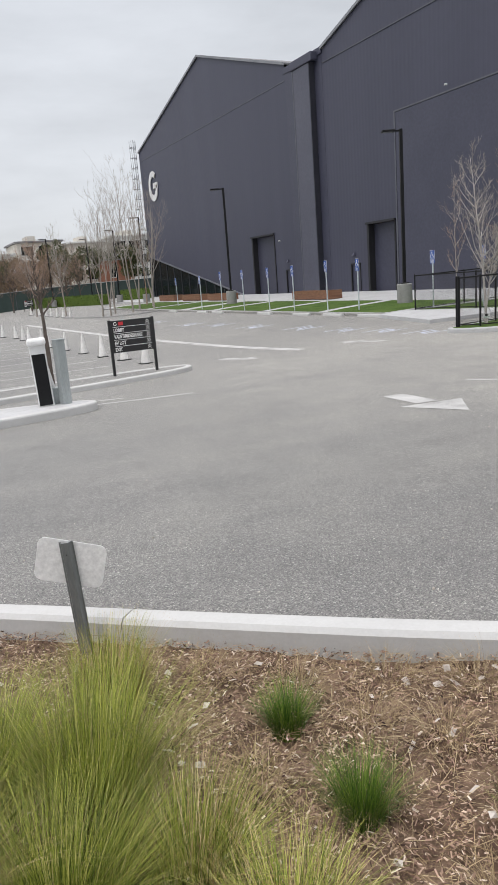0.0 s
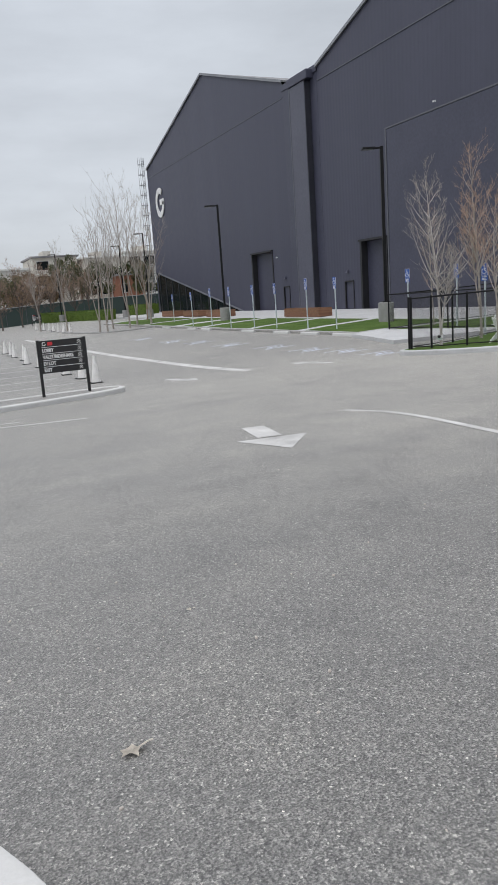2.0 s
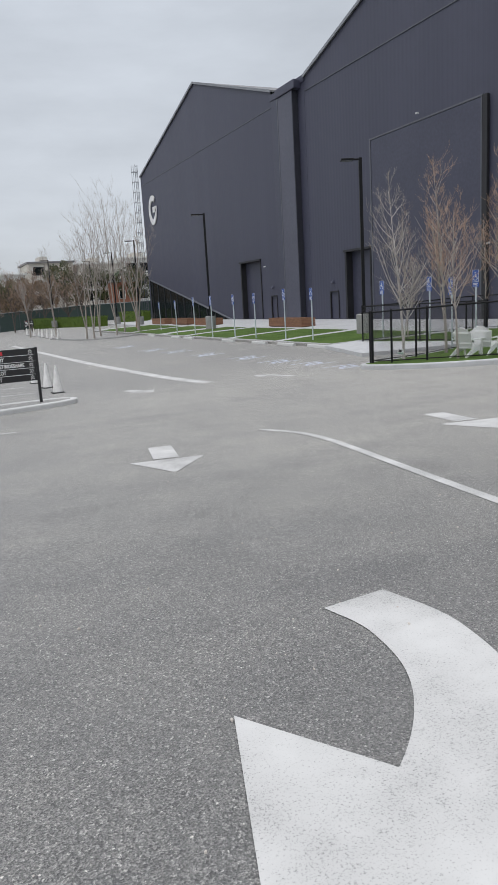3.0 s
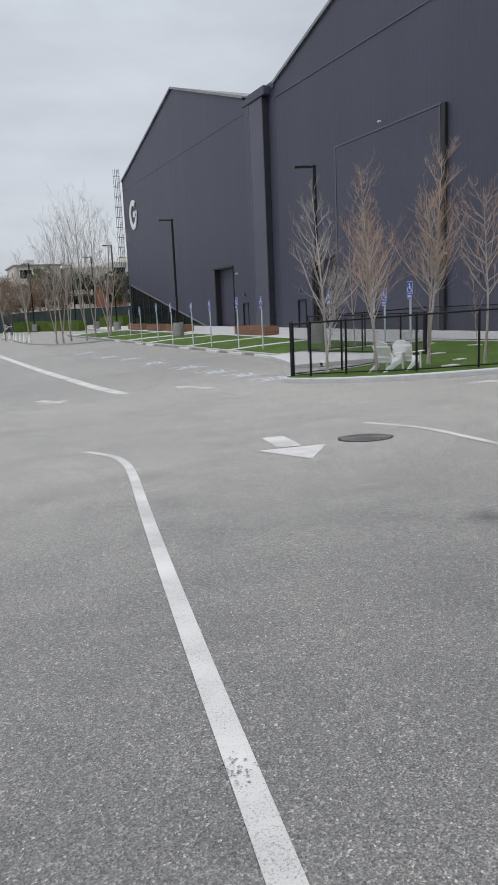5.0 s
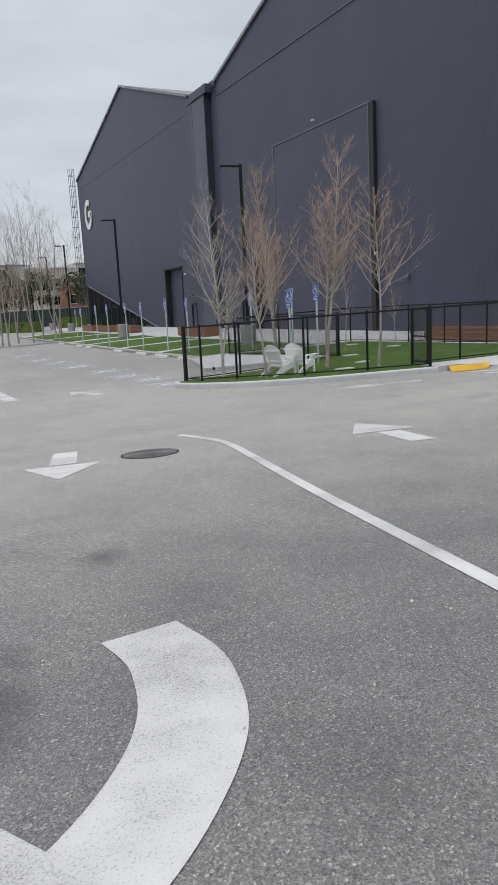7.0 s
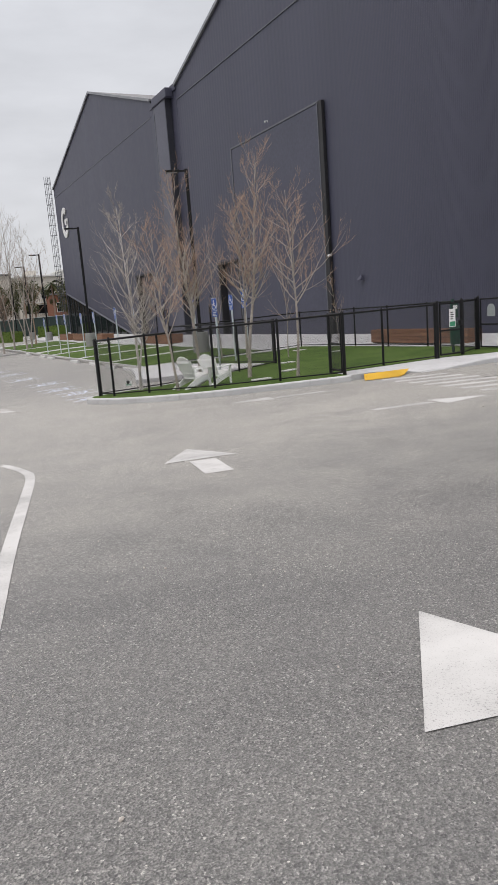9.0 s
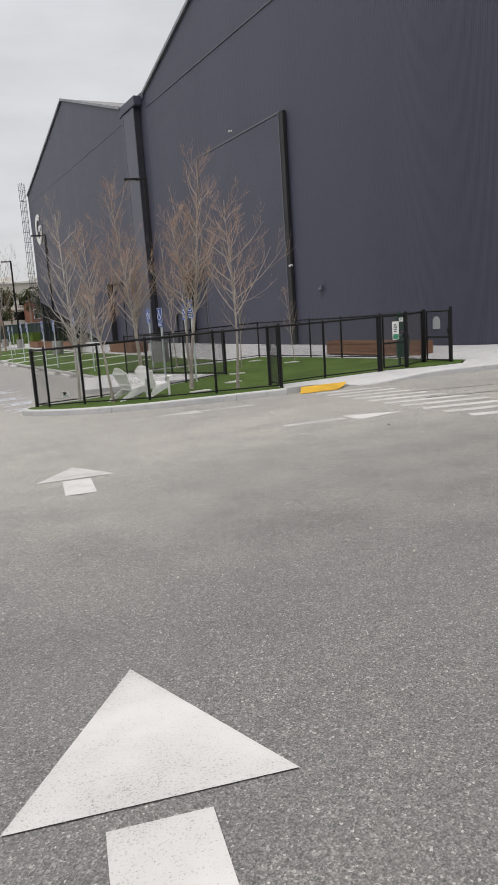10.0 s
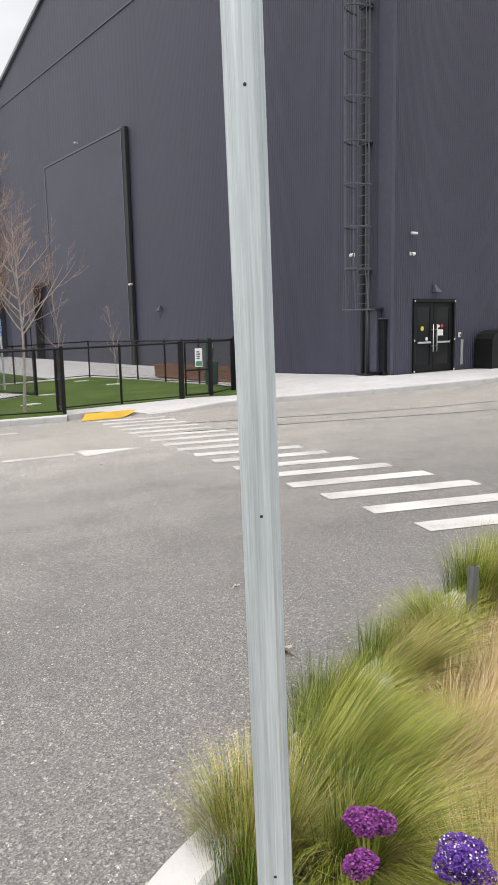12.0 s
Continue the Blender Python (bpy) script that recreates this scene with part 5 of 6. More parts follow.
def dog_station():
    x, y = 19.72, 16.3
    t = thing("dog_waste_station", "dark green steel dog waste station on a post", "bin", pose(x, y, height(x, y) + 0.15))
    bm = bmesh.new()
    box(bm, -0.03, -0.03, 0, 0.03, 0.03, 1.6)
    part("post", bm, M_GREEN_BIN, t)
    bm = bmesh.new()
    tube(bm, [(0, -0.16, 0.25), (0, -0.16, 0.85)], [0.19, 0.21], 16)
    part("bin", bm, M_GREEN_BIN, t, smooth=False)
    bm = bmesh.new()
    tube(bm, [(0, -0.16, 0.85), (0, -0.16, 0.9), (0, -0.16, 0.93)], [0.225, 0.22, 0.12], 16)
    part("lid", bm, M_GREEN_BIN, t)
    bm = bmesh.new()
    box(bm, -0.13, -0.12, 1.05, 0.13, -0.03, 1.5, 0.015)
    part("bag_dispenser", bm, M_GREEN_BIN, t)
    bm = bmesh.new()
    box(bm, -0.08, -0.126, 1.3, 0.08, -0.121, 1.42)
    part("label_mark", bm, M_WHITE, t)


dog_station()


def planter(x, y, L, W, H, rz, label):
    t = thing("timber_planter", label, "planter", pose(x, y, height(x, y) + 0.14, 0, 0, rz), "timber planters")
    n = 4
    for side in (-1, 1):
        for k in range(n):
            bm = bmesh.new()
            z0 = 0.03 + k * (H - 0.03) / n
            box(bm, -L / 2, side * W / 2 - 0.03, z0, L / 2, side * W / 2 + 0.03, z0 + (H - 0.03) / n - 0.012, 0.006)
            part("board", bm, M_WOOD, t)
    for side in (-1, 1):
        bm = bmesh.new()
        box(bm, side * L / 2 - 0.03, -W / 2 + 0.032, 0.03, side * L / 2 + 0.03, W / 2 - 0.032, H, 0.006)
        part("end_board", bm, M_WOOD, t)
    bm = bmesh.new()
    box(bm, -L / 2 + 0.04, -W / 2 + 0.04, 0.0, L / 2 - 0.04, W / 2 - 0.04, H - 0.08)
    part("soil", bm, M_MULCH, t)


planter(22.3, 20.9, 5.4, 0.6, 0.52, 92, "long reddish timber planter bench by the wall")
planter(20.6, 45.6, 5.0, 1.0, 0.6, 90, "reddish timber planter on the pavement")
planter(20.7, 62.0, 4.5, 1.0, 0.6, 90, "reddish timber planter on the pavement")
planter(20.7, 68.5, 4.5, 1.0, 0.6, 90, "reddish timber planter on the pavement")
planter(20.7, 75.5, 4.5, 1.0, 0.6, 90, "reddish timber planter on the pavement")


def adirondack(x, y, rz):
    t = thing("adirondack_chair", "white slatted adirondack chair on the turf", "chair", pose(x, y, height(x, y) + 0.15, 0, 0, rz) @ Matrix.Diagonal((0.88, 0.88, 0.88, 1)), "garden chairs")
    # seat slats, falling towards the back
    for k in range(6):
        bm = bmesh.new()
        y0 = -0.30 + k * 0.1
        z = 0.39 - k * 0.022
        box(bm, -0.28, y0, z, 0.28, y0 + 0.085, z + 0.022, 0.004)
        part("seat_slat", bm, M_CHAIR, t)
    # fan of back slats with a rounded top
    for k in range(7):
        u = (k - 3) / 3
        h = 0.76 - 0.16 * u * u
        bm = bmesh.new()
        xb, xt = u * 0.21, u * 0.30
        a = [bm.verts.new(p) for p in ((xb - 0.038, 0.22, 0.27), (xb + 0.038, 0.22, 0.27), (xt + 0.053, 0.22 + 0.40 * h, 0.27 + 0.9 * h), (xt, 0.22 + 0.415 * h, 0.27 + 0.93 * h), (xt - 0.053, 0.22 + 0.40 * h, 0.27 + 0.9 * h))]
        b = [bm.verts.new(v.co + Vector((0, 0.02, -0.008))) for v in a]
        bm.faces.new(a)
        bm.faces.new(b[::-1])
        for i in range(5):
            bm.faces.new((a[i], b[i], b[(i + 1) % 5], a[(i + 1) % 5]))
        bmesh.ops.recalc_face_normals(bm, faces=bm.faces)
        part("back_slat", bm, M_CHAIR, t)
    for z, yy, w in ((0.42, 0.31, 0.26), (0.75, 0.465, 0.28)):
        bm = bmesh.new()
        box(bm, -w, yy, z, w, yy + 0.025, z + 0.07, 0.004)
        part("back_brace", bm, M_CHAIR, t)
    for s in (-1, 1):
        bm = bmesh.new()
        box(bm, s * 0.31 - 0.012, -0.30, 0.0, s * 0.31 + 0.012, -0.2, 0.56, 0.004)
        part("front_leg", bm, M_CHAIR, t)
        bm = bmesh.new()
        prof = [(-0.32, 0.40), (-0.32, 0.26), (0.62, 0.0), (0.74, 0.0), (0.66, 0.07), (0.3, 0.27)]
        a = [bm.verts.new((s * 0.285 - 0.012, py, pz)) for py, pz in prof]
        b = [bm.verts.new((s * 0.285 + 0.012, py, pz)) for py, pz in prof]
        bm.faces.new(a)
        bm.faces.new(b[::-1])
        for i in range(6):
            bm.faces.new((a[i], b[i], b[(i + 1) % 6], a[(i + 1) % 6]))
        bmesh.ops.recalc_face_normals(bm, faces=bm.faces)
        part("stringer_leg", bm, M_CHAIR, t)
        bm = bmesh.new()
        prof = [(-0.36, -0.06), (-0.36, 0.06), (-0.1, 0.075), (0.42, 0.03), (0.46, -0.02), (0.3, -0.045)]
        a = [bm.verts.new((s * (0.345 + px), py, 0.56)) for py, px in prof]
        b = [bm.verts.new((s * (0.345 + px), py, 0.585)) for py, px in prof]
        bm.faces.new(a)
        bm.faces.new(b[::-1])
        for i in range(6):
            bm.faces.new((a[i], b[i], b[(i + 1) % 6], a[(i + 1) % 6]))
        bmesh.ops.recalc_face_normals(bm, faces=bm.faces)
        part("armrest", bm, M_CHAIR, t)
    return t


adirondack(11.5, 16.95, 108)
adirondack(12.08, 16.9, 118)


# ---- road markings ----
LIFT = 0.005


def marking(name, bm, label, mat=None):
    return solo(name, bm, mat or M_WHITE_PAINT, label, "road marking", kind="structure")


def straight_arrow(tip, tail, w_head=0.88, w_tail=0.31, head=0.95, gap=0.09):
    tip, tail = Vector(tip), Vector(tail)
    d = (tip - tail).normalized()
    s = Vector((-d.y, d.x))
    base = tip - d * head
    bm = bmesh.new()
    patch(bm, [tuple(base + s * w_head / 2), tuple(base - s * w_head / 2), tuple(tip)], LIFT)
    b2 = base - d * gap
    n = 3
    for i in range(n):
        p, q = b2.lerp(tail, i / n), b2.lerp(tail, (i + 1) / n)
        patch(bm, [tuple(p + s * w_tail / 2), tuple(q + s * w_tail / 2), tuple(q - s * w_tail / 2), tuple(p - s * w_tail / 2)], LIFT)
    bmesh.ops.recalc_face_normals(bm, faces=bm.faces)
    marking("road_arrow", bm, "worn white painted straight arrow on the asphalt")


straight_arrow((-0.67, 7.45), (-0.22, 9.5))
straight_arrow((3.33, 6.85), (3.82, 8.86))
straight_arrow((6.415, 1.56), (5.935, -0.5), 0.87, 0.30, 0.94)
straight_arrow((7.65, 7.78), (7.28, 5.84))
straight_arrow((13.2, 8.12), (11.18, 8.56), 0.75, 0.2)
straight_arrow((10.6, 12.95), (12.7, 12.5), 0.7, 0.2)
straight_arrow((6.58, 21.4), (6.98, 19.4), 0.86, 0.32)
straight_arrow((2.78, 19.8), (2.5, 21.8), 0.86, 0.32)


def turn_arrow(dx, dy):
    bm = bmesh.new()
    outer = smooth_line([(3.0, 2.41), (3.06, 2.0), (2.99, 1.66), (2.91, 1.43), (2.79, 1.23), (2.62, 1.03), (2.46, 0.875), (2.28, 0.74)], 2)
    inner = smooth_line([(2.63, 2.365), (2.67, 2.1), (2.65, 1.93), (2.6, 1.7), (2.51, 1.5), (2.375, 1.31), (2.22, 1.15), (2.06, 1.03)], 2)
    for i in range(len(outer) - 1):
        patch(bm, [(p.x + dx, p.y + dy) for p in (outer[i], outer[i + 1], inner[i + 1], inner[i])], LIFT)
    patch(bm, [(x + dx, y + dy) for x, y in ((1.86, 1.66), (1.43, 0.36), (2.75, 0.06))], LIFT + 0.002)
    bmesh.ops.recalc_face_normals(bm, faces=bm.faces)
    for f in bm.faces:
        if f.normal.z < 0:
            f.normal_flip()
    marking("road_arrow", bm, "worn white painted left-turn arrow on the asphalt")


turn_arrow(0, 0)
turn_arrow(-3.96, 0.80)


def line_marking(pts, width, label="white painted lane line on the asphalt", rounds=2):
    bm = bmesh.new()
    ribbon(bm, smooth_line(pts, rounds) if rounds else [Vector(p) for p in pts], width, LIFT, 0.3)
    for f in bm.faces:
        f.normal_update()
        if f.normal.z < 0:
            f.normal_flip()
    marking("lane_line", bm, label)


line_marking([(1.40, 9.75), (1.58, 9.2), (1.62, 8.6), (1.50, 7.7), (1.015, 5.47), (0.445, 2.7), (0.175, 1.33), (-0.49, -1.9)], 0.1, "white lane line that hooks at its end")
line_marking([(5.50, 9.1), (5.62, 8.4), (5.68, 7.8), (5.36, 6.28), (4.92, 4.19), (4.66, 2.78), (4.12, 0.0), (3.7, -2.2)], 0.11, "white lane line that hooks at its end")
line_marking([(4.5, 70), (4.72, 52), (4.86, 38), (4.92, 30.6)], 0.38, "broad white line along the drive", 1)
line_marking([(4.92, 30.3), (4.85, 25), (4.78, 20.8)], 0.38, "broad white line along the drive", 1)
line_marking([(-3.5, 14.62), (-2.6, 14.25), (-1.6, 13.95)], 0.13, "thin white line beside the island", 1)
line_marking([(-3.4, 15.3), (-2.7, 15.0)], 0.1, "thin white line beside the island", 0)

for i in range(17):
    f = i / 16
    x, y = 14.6 + (12.17 - 14.6) * f, 13.0 + (1.72 - 13.0) * f
    bm = bmesh.new()
    ribbon(bm, [(x, y), (x + 1.42, y - 0.6)], 0.29, LIFT, 0.5)
    for fc in bm.faces:
        fc.normal_update()
        if fc.normal.z < 0:
            fc.normal_flip()
    ob = marking("crosswalk_stripe", bm, "white crosswalk stripe on the asphalt")
    tagged(ob, group="crosswalk stripes")

for i in range(9):
    y = 22.3 + i * 3.35
    line_marking([(-7.5, y + 0.4), (0.35, y)], 0.13, "white parking bay line", 0)
def bay_symbol(x, y, s):
    """A painted accessible-bay figure: border, seat strokes and a wheel arc."""
    bm = bmesh.new()
    ribbon(bm, [(x - 0.75 * s, y - 0.6 * s), (x + 0.75 * s, y - 0.6 * s)], 0.12, LIFT, 0.4)
    ribbon(bm, [(x - 0.75 * s, y + 0.6 * s), (x + 0.75 * s, y + 0.6 * s)], 0.12, LIFT, 0.4)
    ribbon(bm, [(x - 0.45 * s, y - 0.3 * s), (x - 0.1 * s, y + 0.05 * s), (x + 0.4 * s, y + 0.1 * s)], 0.15, LIFT + 0.001, 0.2)
    arc = [(x + 0.32 * s * math.cos(radians(a)), y - 0.1 * s + 0.32 * s * math.sin(radians(a))) for a in range(150, 400, 25)]
    ribbon(bm, arc, 0.11, LIFT + 0.002, 0.15)
    for fc in bm.faces:
        fc.normal_update()
        if fc.normal.z < 0:
            fc.normal_flip()
    marking("bay_symbol", bm, "faded blue-white accessible bay marking", M_BLUE_PAINT)


for x, y, s in ((9.4, 20.3, 0.85), (9.6, 22.9, 0.85), (9.5, 25.4, 0.9), (9.7, 28.9, 1.0), (9.5, 33.4, 1.0), (9.5, 37.9, 1.0), (9.2, 41.4, 1.0), (9.15, 47.5, 1.0)):
    bay_symbol(x, y, s)


def trench_drain():
    for line in ([(15.5, 10.65), (17.35, 9.62), (20.27, 8.09), (31, 2.5)], [(14.7, 9.35), (16.92, 8.41), (19.15, 7.24), (30, 1.6)]):
        bm = bmesh.new()
        ribbon(bm, line, 0.05, LIFT, 0.5)
        for fc in bm.faces:
            fc.normal_update()
            if fc.normal.z < 0:
                fc.normal_flip()
        marking("pavement_joint", bm, "dark sealed joint line in the asphalt", M_RUBBER)


trench_drain()
line_marking([(24.6, 8.6), (27.0, 8.3)], 0.12, "short white line by the kerb", 0)


def manhole():
    x, y = 4.62, 7.75
    t = thing("manhole_cover", "round dark cast-iron manhole cover in the asphalt", "manhole", pose(x, y, height(x, y), -3.2, 0, 0))
    bm = bmesh.new()
    tube(bm, [(0, 0, -0.05), (0, 0, 0.006)], 0.36, 40)
    part("frame", bm, M_RUBBER, t)
    bm = bmesh.new()
    tube(bm, [(0, 0, -0.04), (0, 0, 0.010)], 0.325, 40)
    part("cover", bm, M_IRON, t)
    bm = bmesh.new()
    for k in range(5):
        r = 0.07 + 0.055 * k
        tube(bm, [(r * math.cos(2 * math.pi * a / 28), r * math.sin(2 * math.pi * a / 28), 0.009) for a in range(29)], 0.009, 5)
    part("ribs", bm, M_IRON, t, "raised concentric rings")


manhole()


def scrape_mark():
    rng = random.Random(4)
    bm = bmesh.new()
    for k in range(70):
        cx, cy = 0.24 + rng.gauss(0, 0.03), 1.82 + rng.gauss(0, 0.05)
        r, a0 = rng.uniform(0.002, 0.006), rng.uniform(0, 6.28)
        out = [(cx + r * rng.uniform(0.5, 1.6) * math.cos(a0 + a * 0.9), cy + r * rng.uniform(0.4, 0.9) * math.sin(a0 + a * 0.9)) for a in range(7)]
        patch(bm, out, LIFT + 0.003 + 0.00004 * k)
    for fc in bm.faces:
        fc.normal_update()
        if fc.normal.z < 0:
            fc.normal_flip()
    marking("tar_scrape", bm, "dark scraped tar spot across the lane line", M_TAR)


scrape_mark()


def fallen_leaf(x, y, s, rz, seed):
    rng = random.Random(seed)
    bm = bmesh.new()
    pts = []
    for k in range(16):
        a = 2 * math.pi * k / 16
        r = s * (1.0 if k % 3 == 0 else 0.55) * rng.uniform(0.75, 1.1)
        pts.append(bm.verts.new((r * math.cos(a), r * 0.7 * math.sin(a), s * rng.uniform(0.0, 0.35))))
    c = bm.verts.new((0, 0, s * 0.12))
    for k in range(16):
        bm.faces.new((c, pts[k], pts[(k + 1) % 16]))
    top = list(bm.faces)
    bmesh.ops.solidify(bm, geom=top, thickness=0.002)
    tube(bm, [(s * 0.9, 0, s * 0.2), (s * 1.5, s * 0.1, s * 0.05)], 0.003, 4)
    solo("fallen_leaf", bm, M_LEAF, "dry curled pale brown leaf on the asphalt", "leaf", pose(x, y, height(x, y) + 0.003, 0, 0, rz), "fallen leaves")


for i, (x, y, s, r) in enumerate(((-3.76, 2.62, 0.055, 20), (9.99, 0.66, 0.1, 80), (10.38, 1.57, 0.03, 200), (-3.2, 3.67, 0.02, 0), (12.0, 7.0, 0.04, 40))):
    fallen_leaf(x, y, s, r, i)


def pebbles():
    rng = random.Random(12)
    bm = bmesh.new()
    for _ in range(700):
        x, y = rng.uniform(-7.5, 11), rng.gauss(3.6, 1.4)
        if y < 0.3 or inside(x, y, [tuple(p) for p in BED_A]) or inside(x, y, [tuple(p) for p in BED_B]):
            continue
        s = 0.003 + 0.007 * rng.random() ** 4
        bmesh.ops.create_icosphere(bm, subdivisions=1, radius=s, matrix=pose(x, y, height(x, y) + s * 0.5, rng.uniform(0, 90), 0, rng.uniform(0, 90)) @ Matrix.Diagonal((1.3, 0.9, 0.7, 1)))
    solo("grit", bm, M_STONE, "loose pale grit scattered on the asphalt", "gravel", kind="stuff")


pebbles()


# ---- lamps, signs, cones ----
def street_lamp(x, y, top, arm_dir, label, foot=1.0):
    z = height(x, y) + 0.14
    t = thing("street_lamp", label, "street lamp", pose(x, y, z, 0, 0, arm_dir), "car park lamps")
    bm = bmesh.new()
    tube(bm, [(0, 0, 0), (0, 0, foot - 0.03), (0, 0, foot)], [0.4, 0.4, 0.36], 24)
    part("footing", bm, M_FOOTING, t, "grey concrete footing")
    H = top - z
    bm = bmesh.new()
    box(bm, -0.2, -0.2, foot, 0.2, 0.2, foot + 0.06, 0.01)
    part("base_cover", bm, M_BLACK, t)
    bm = bmesh.new()
    box(bm, -0.08, -0.08, foot + 0.05, 0.08, 0.08, H, 0.012)
    part("pole", bm, M_BLACK, t)
    bm = bmesh.new()
    box(bm, 0.07, -0.05, H - 0.12, 0.35, 0.05, H - 0.04, 0.01)
    part("arm", bm, M_BLACK, t)
    bm = bmesh.new()
    box(bm, 0.33, -0.2, H - 0.13, 0.98, 0.2, H - 0.03, 0.02)
    head = part("lamp_head", bm, M_BLACK, t)
    bm = bmesh.new()
    box(bm, 0.42, -0.15, H - 0.142, 0.92, 0.15, H - 0.131)
    part("lens", bm, M_COPING, head)


street_lamp(17.75, 53.7, 8.3, 160, "tall black car park lamp on a round concrete footing")
street_lamp(18.0, 32.4, 8.25, 160, "tall black car park lamp on a round concrete footing")
street_lamp(19.8, 81.0, 8.9, 160, "tall black car park lamp on a round concrete footing", 0.9)
street_lamp(19.9, 92.0, 8.5, 160, "tall black car park lamp on a round concrete footing", 0.9)
street_lamp(14.0, 104.0, 8.6, 160, "distant black car park lamp", 0.9)
street_lamp(20.5, 108.0, 8.6, 160, "distant black car park lamp", 0.9)


def accessible_sign(x, y, top, rz):
    z = height(x, y) + 0.14
    t = thing("parking_sign", "blue accessible parking sign on a galvanised post", "sign", pose(x, y, z, 0, 0, rz), "accessible parking signs")
    H = top - z
    bm = bmesh.new()
    box(bm, -0.025, -0.025, 0, 0.025, 0.025, H - 0.05, 0.004)
    part("post", bm, M_GALV, t)
    bm = bmesh.new()
    box(bm, -0.125, -0.04, H - 0.4, 0.125, -0.034, H, 0.002)
    plate = part("sign_plate", bm, M_WHITE, t)
    bm = bmesh.new()
    box(bm, -0.115, -0.046, H - 0.39, 0.115, -0.041, H - 0.01)
    part("blue_field", bm, M_SIGN_BLUE, plate)
    # figure: head dot, body strokes, wheel arc
    bm = bmesh.new()
    tube(bm, [(-0.01, -0.047, H - 0.09), (-0.01, -0.050, H - 0.09)], 0.026, 10)
    for a, b in (((-0.01, -0.13), (0.0, -0.23)), ((0.0, -0.23), (0.06, -0.24)), ((0.06, -0.24), (0.085, -0.31)), ((-0.005, -0.17), (0.055, -0.18))):
        tube(bm, [(a[0], -0.049, H + a[1]), (b[0], -0.049, H + b[1])], 0.012, 5)
    arc = [(-0.01 + 0.085 * math.cos(a), -0.049, H - 0.265 + 0.085 * math.sin(a)) for a in [radians(110 + 230 * k / 10) for k in range(11)]]
    tube(bm, arc, 0.010, 5)
    part("symbol", bm, M_WHITE, plate)
    bm = bmesh.new()
    box(bm, -0.125, -0.04, H - 0.58, 0.125, -0.034, H - 0.41, 0.002)
    low = part("lower_plate", bm, M_SIGN_BLUE, t)
    for k in range(3):
        bm = bmesh.new()
        box(bm, -0.09, -0.046, H - 0.465 - 0.045 * k, 0.09 - 0.03 * (k % 2), -0.041, H - 0.445 - 0.045 * k)
        part("text_bar", bm, M_WHITE, low)


for x, y, top, r in ((14.7, 20.3, 2.2, -74), (13.66, 20.3, 2.0, -74), (15.86, 27.6, 2.12, -76), (16.4, 25.0, 2.15, -76), (14.41, 31.45, 2.04, -84), (14.38, 34.3, 2.1, -84), (14.05, 37.3, 2.0, -84), (14.1, 40.4, 2.01, -84), (13.8, 43.3, 2.02, -84), (14.2, 47.6, 2.05, -84), (13.9, 50.6, 1.9, -84), (15.72, 60.3, 1.89, -84)):
    accessible_sign(x, y, top, r)


def bar(parent, mat, x0, z0, x1, z1, y=-0.034):
    bm = bmesh.new()
    box(bm, x0, y - 0.004, z0, x1, y, z1)
    return part("rule_line", bm, mat, parent)


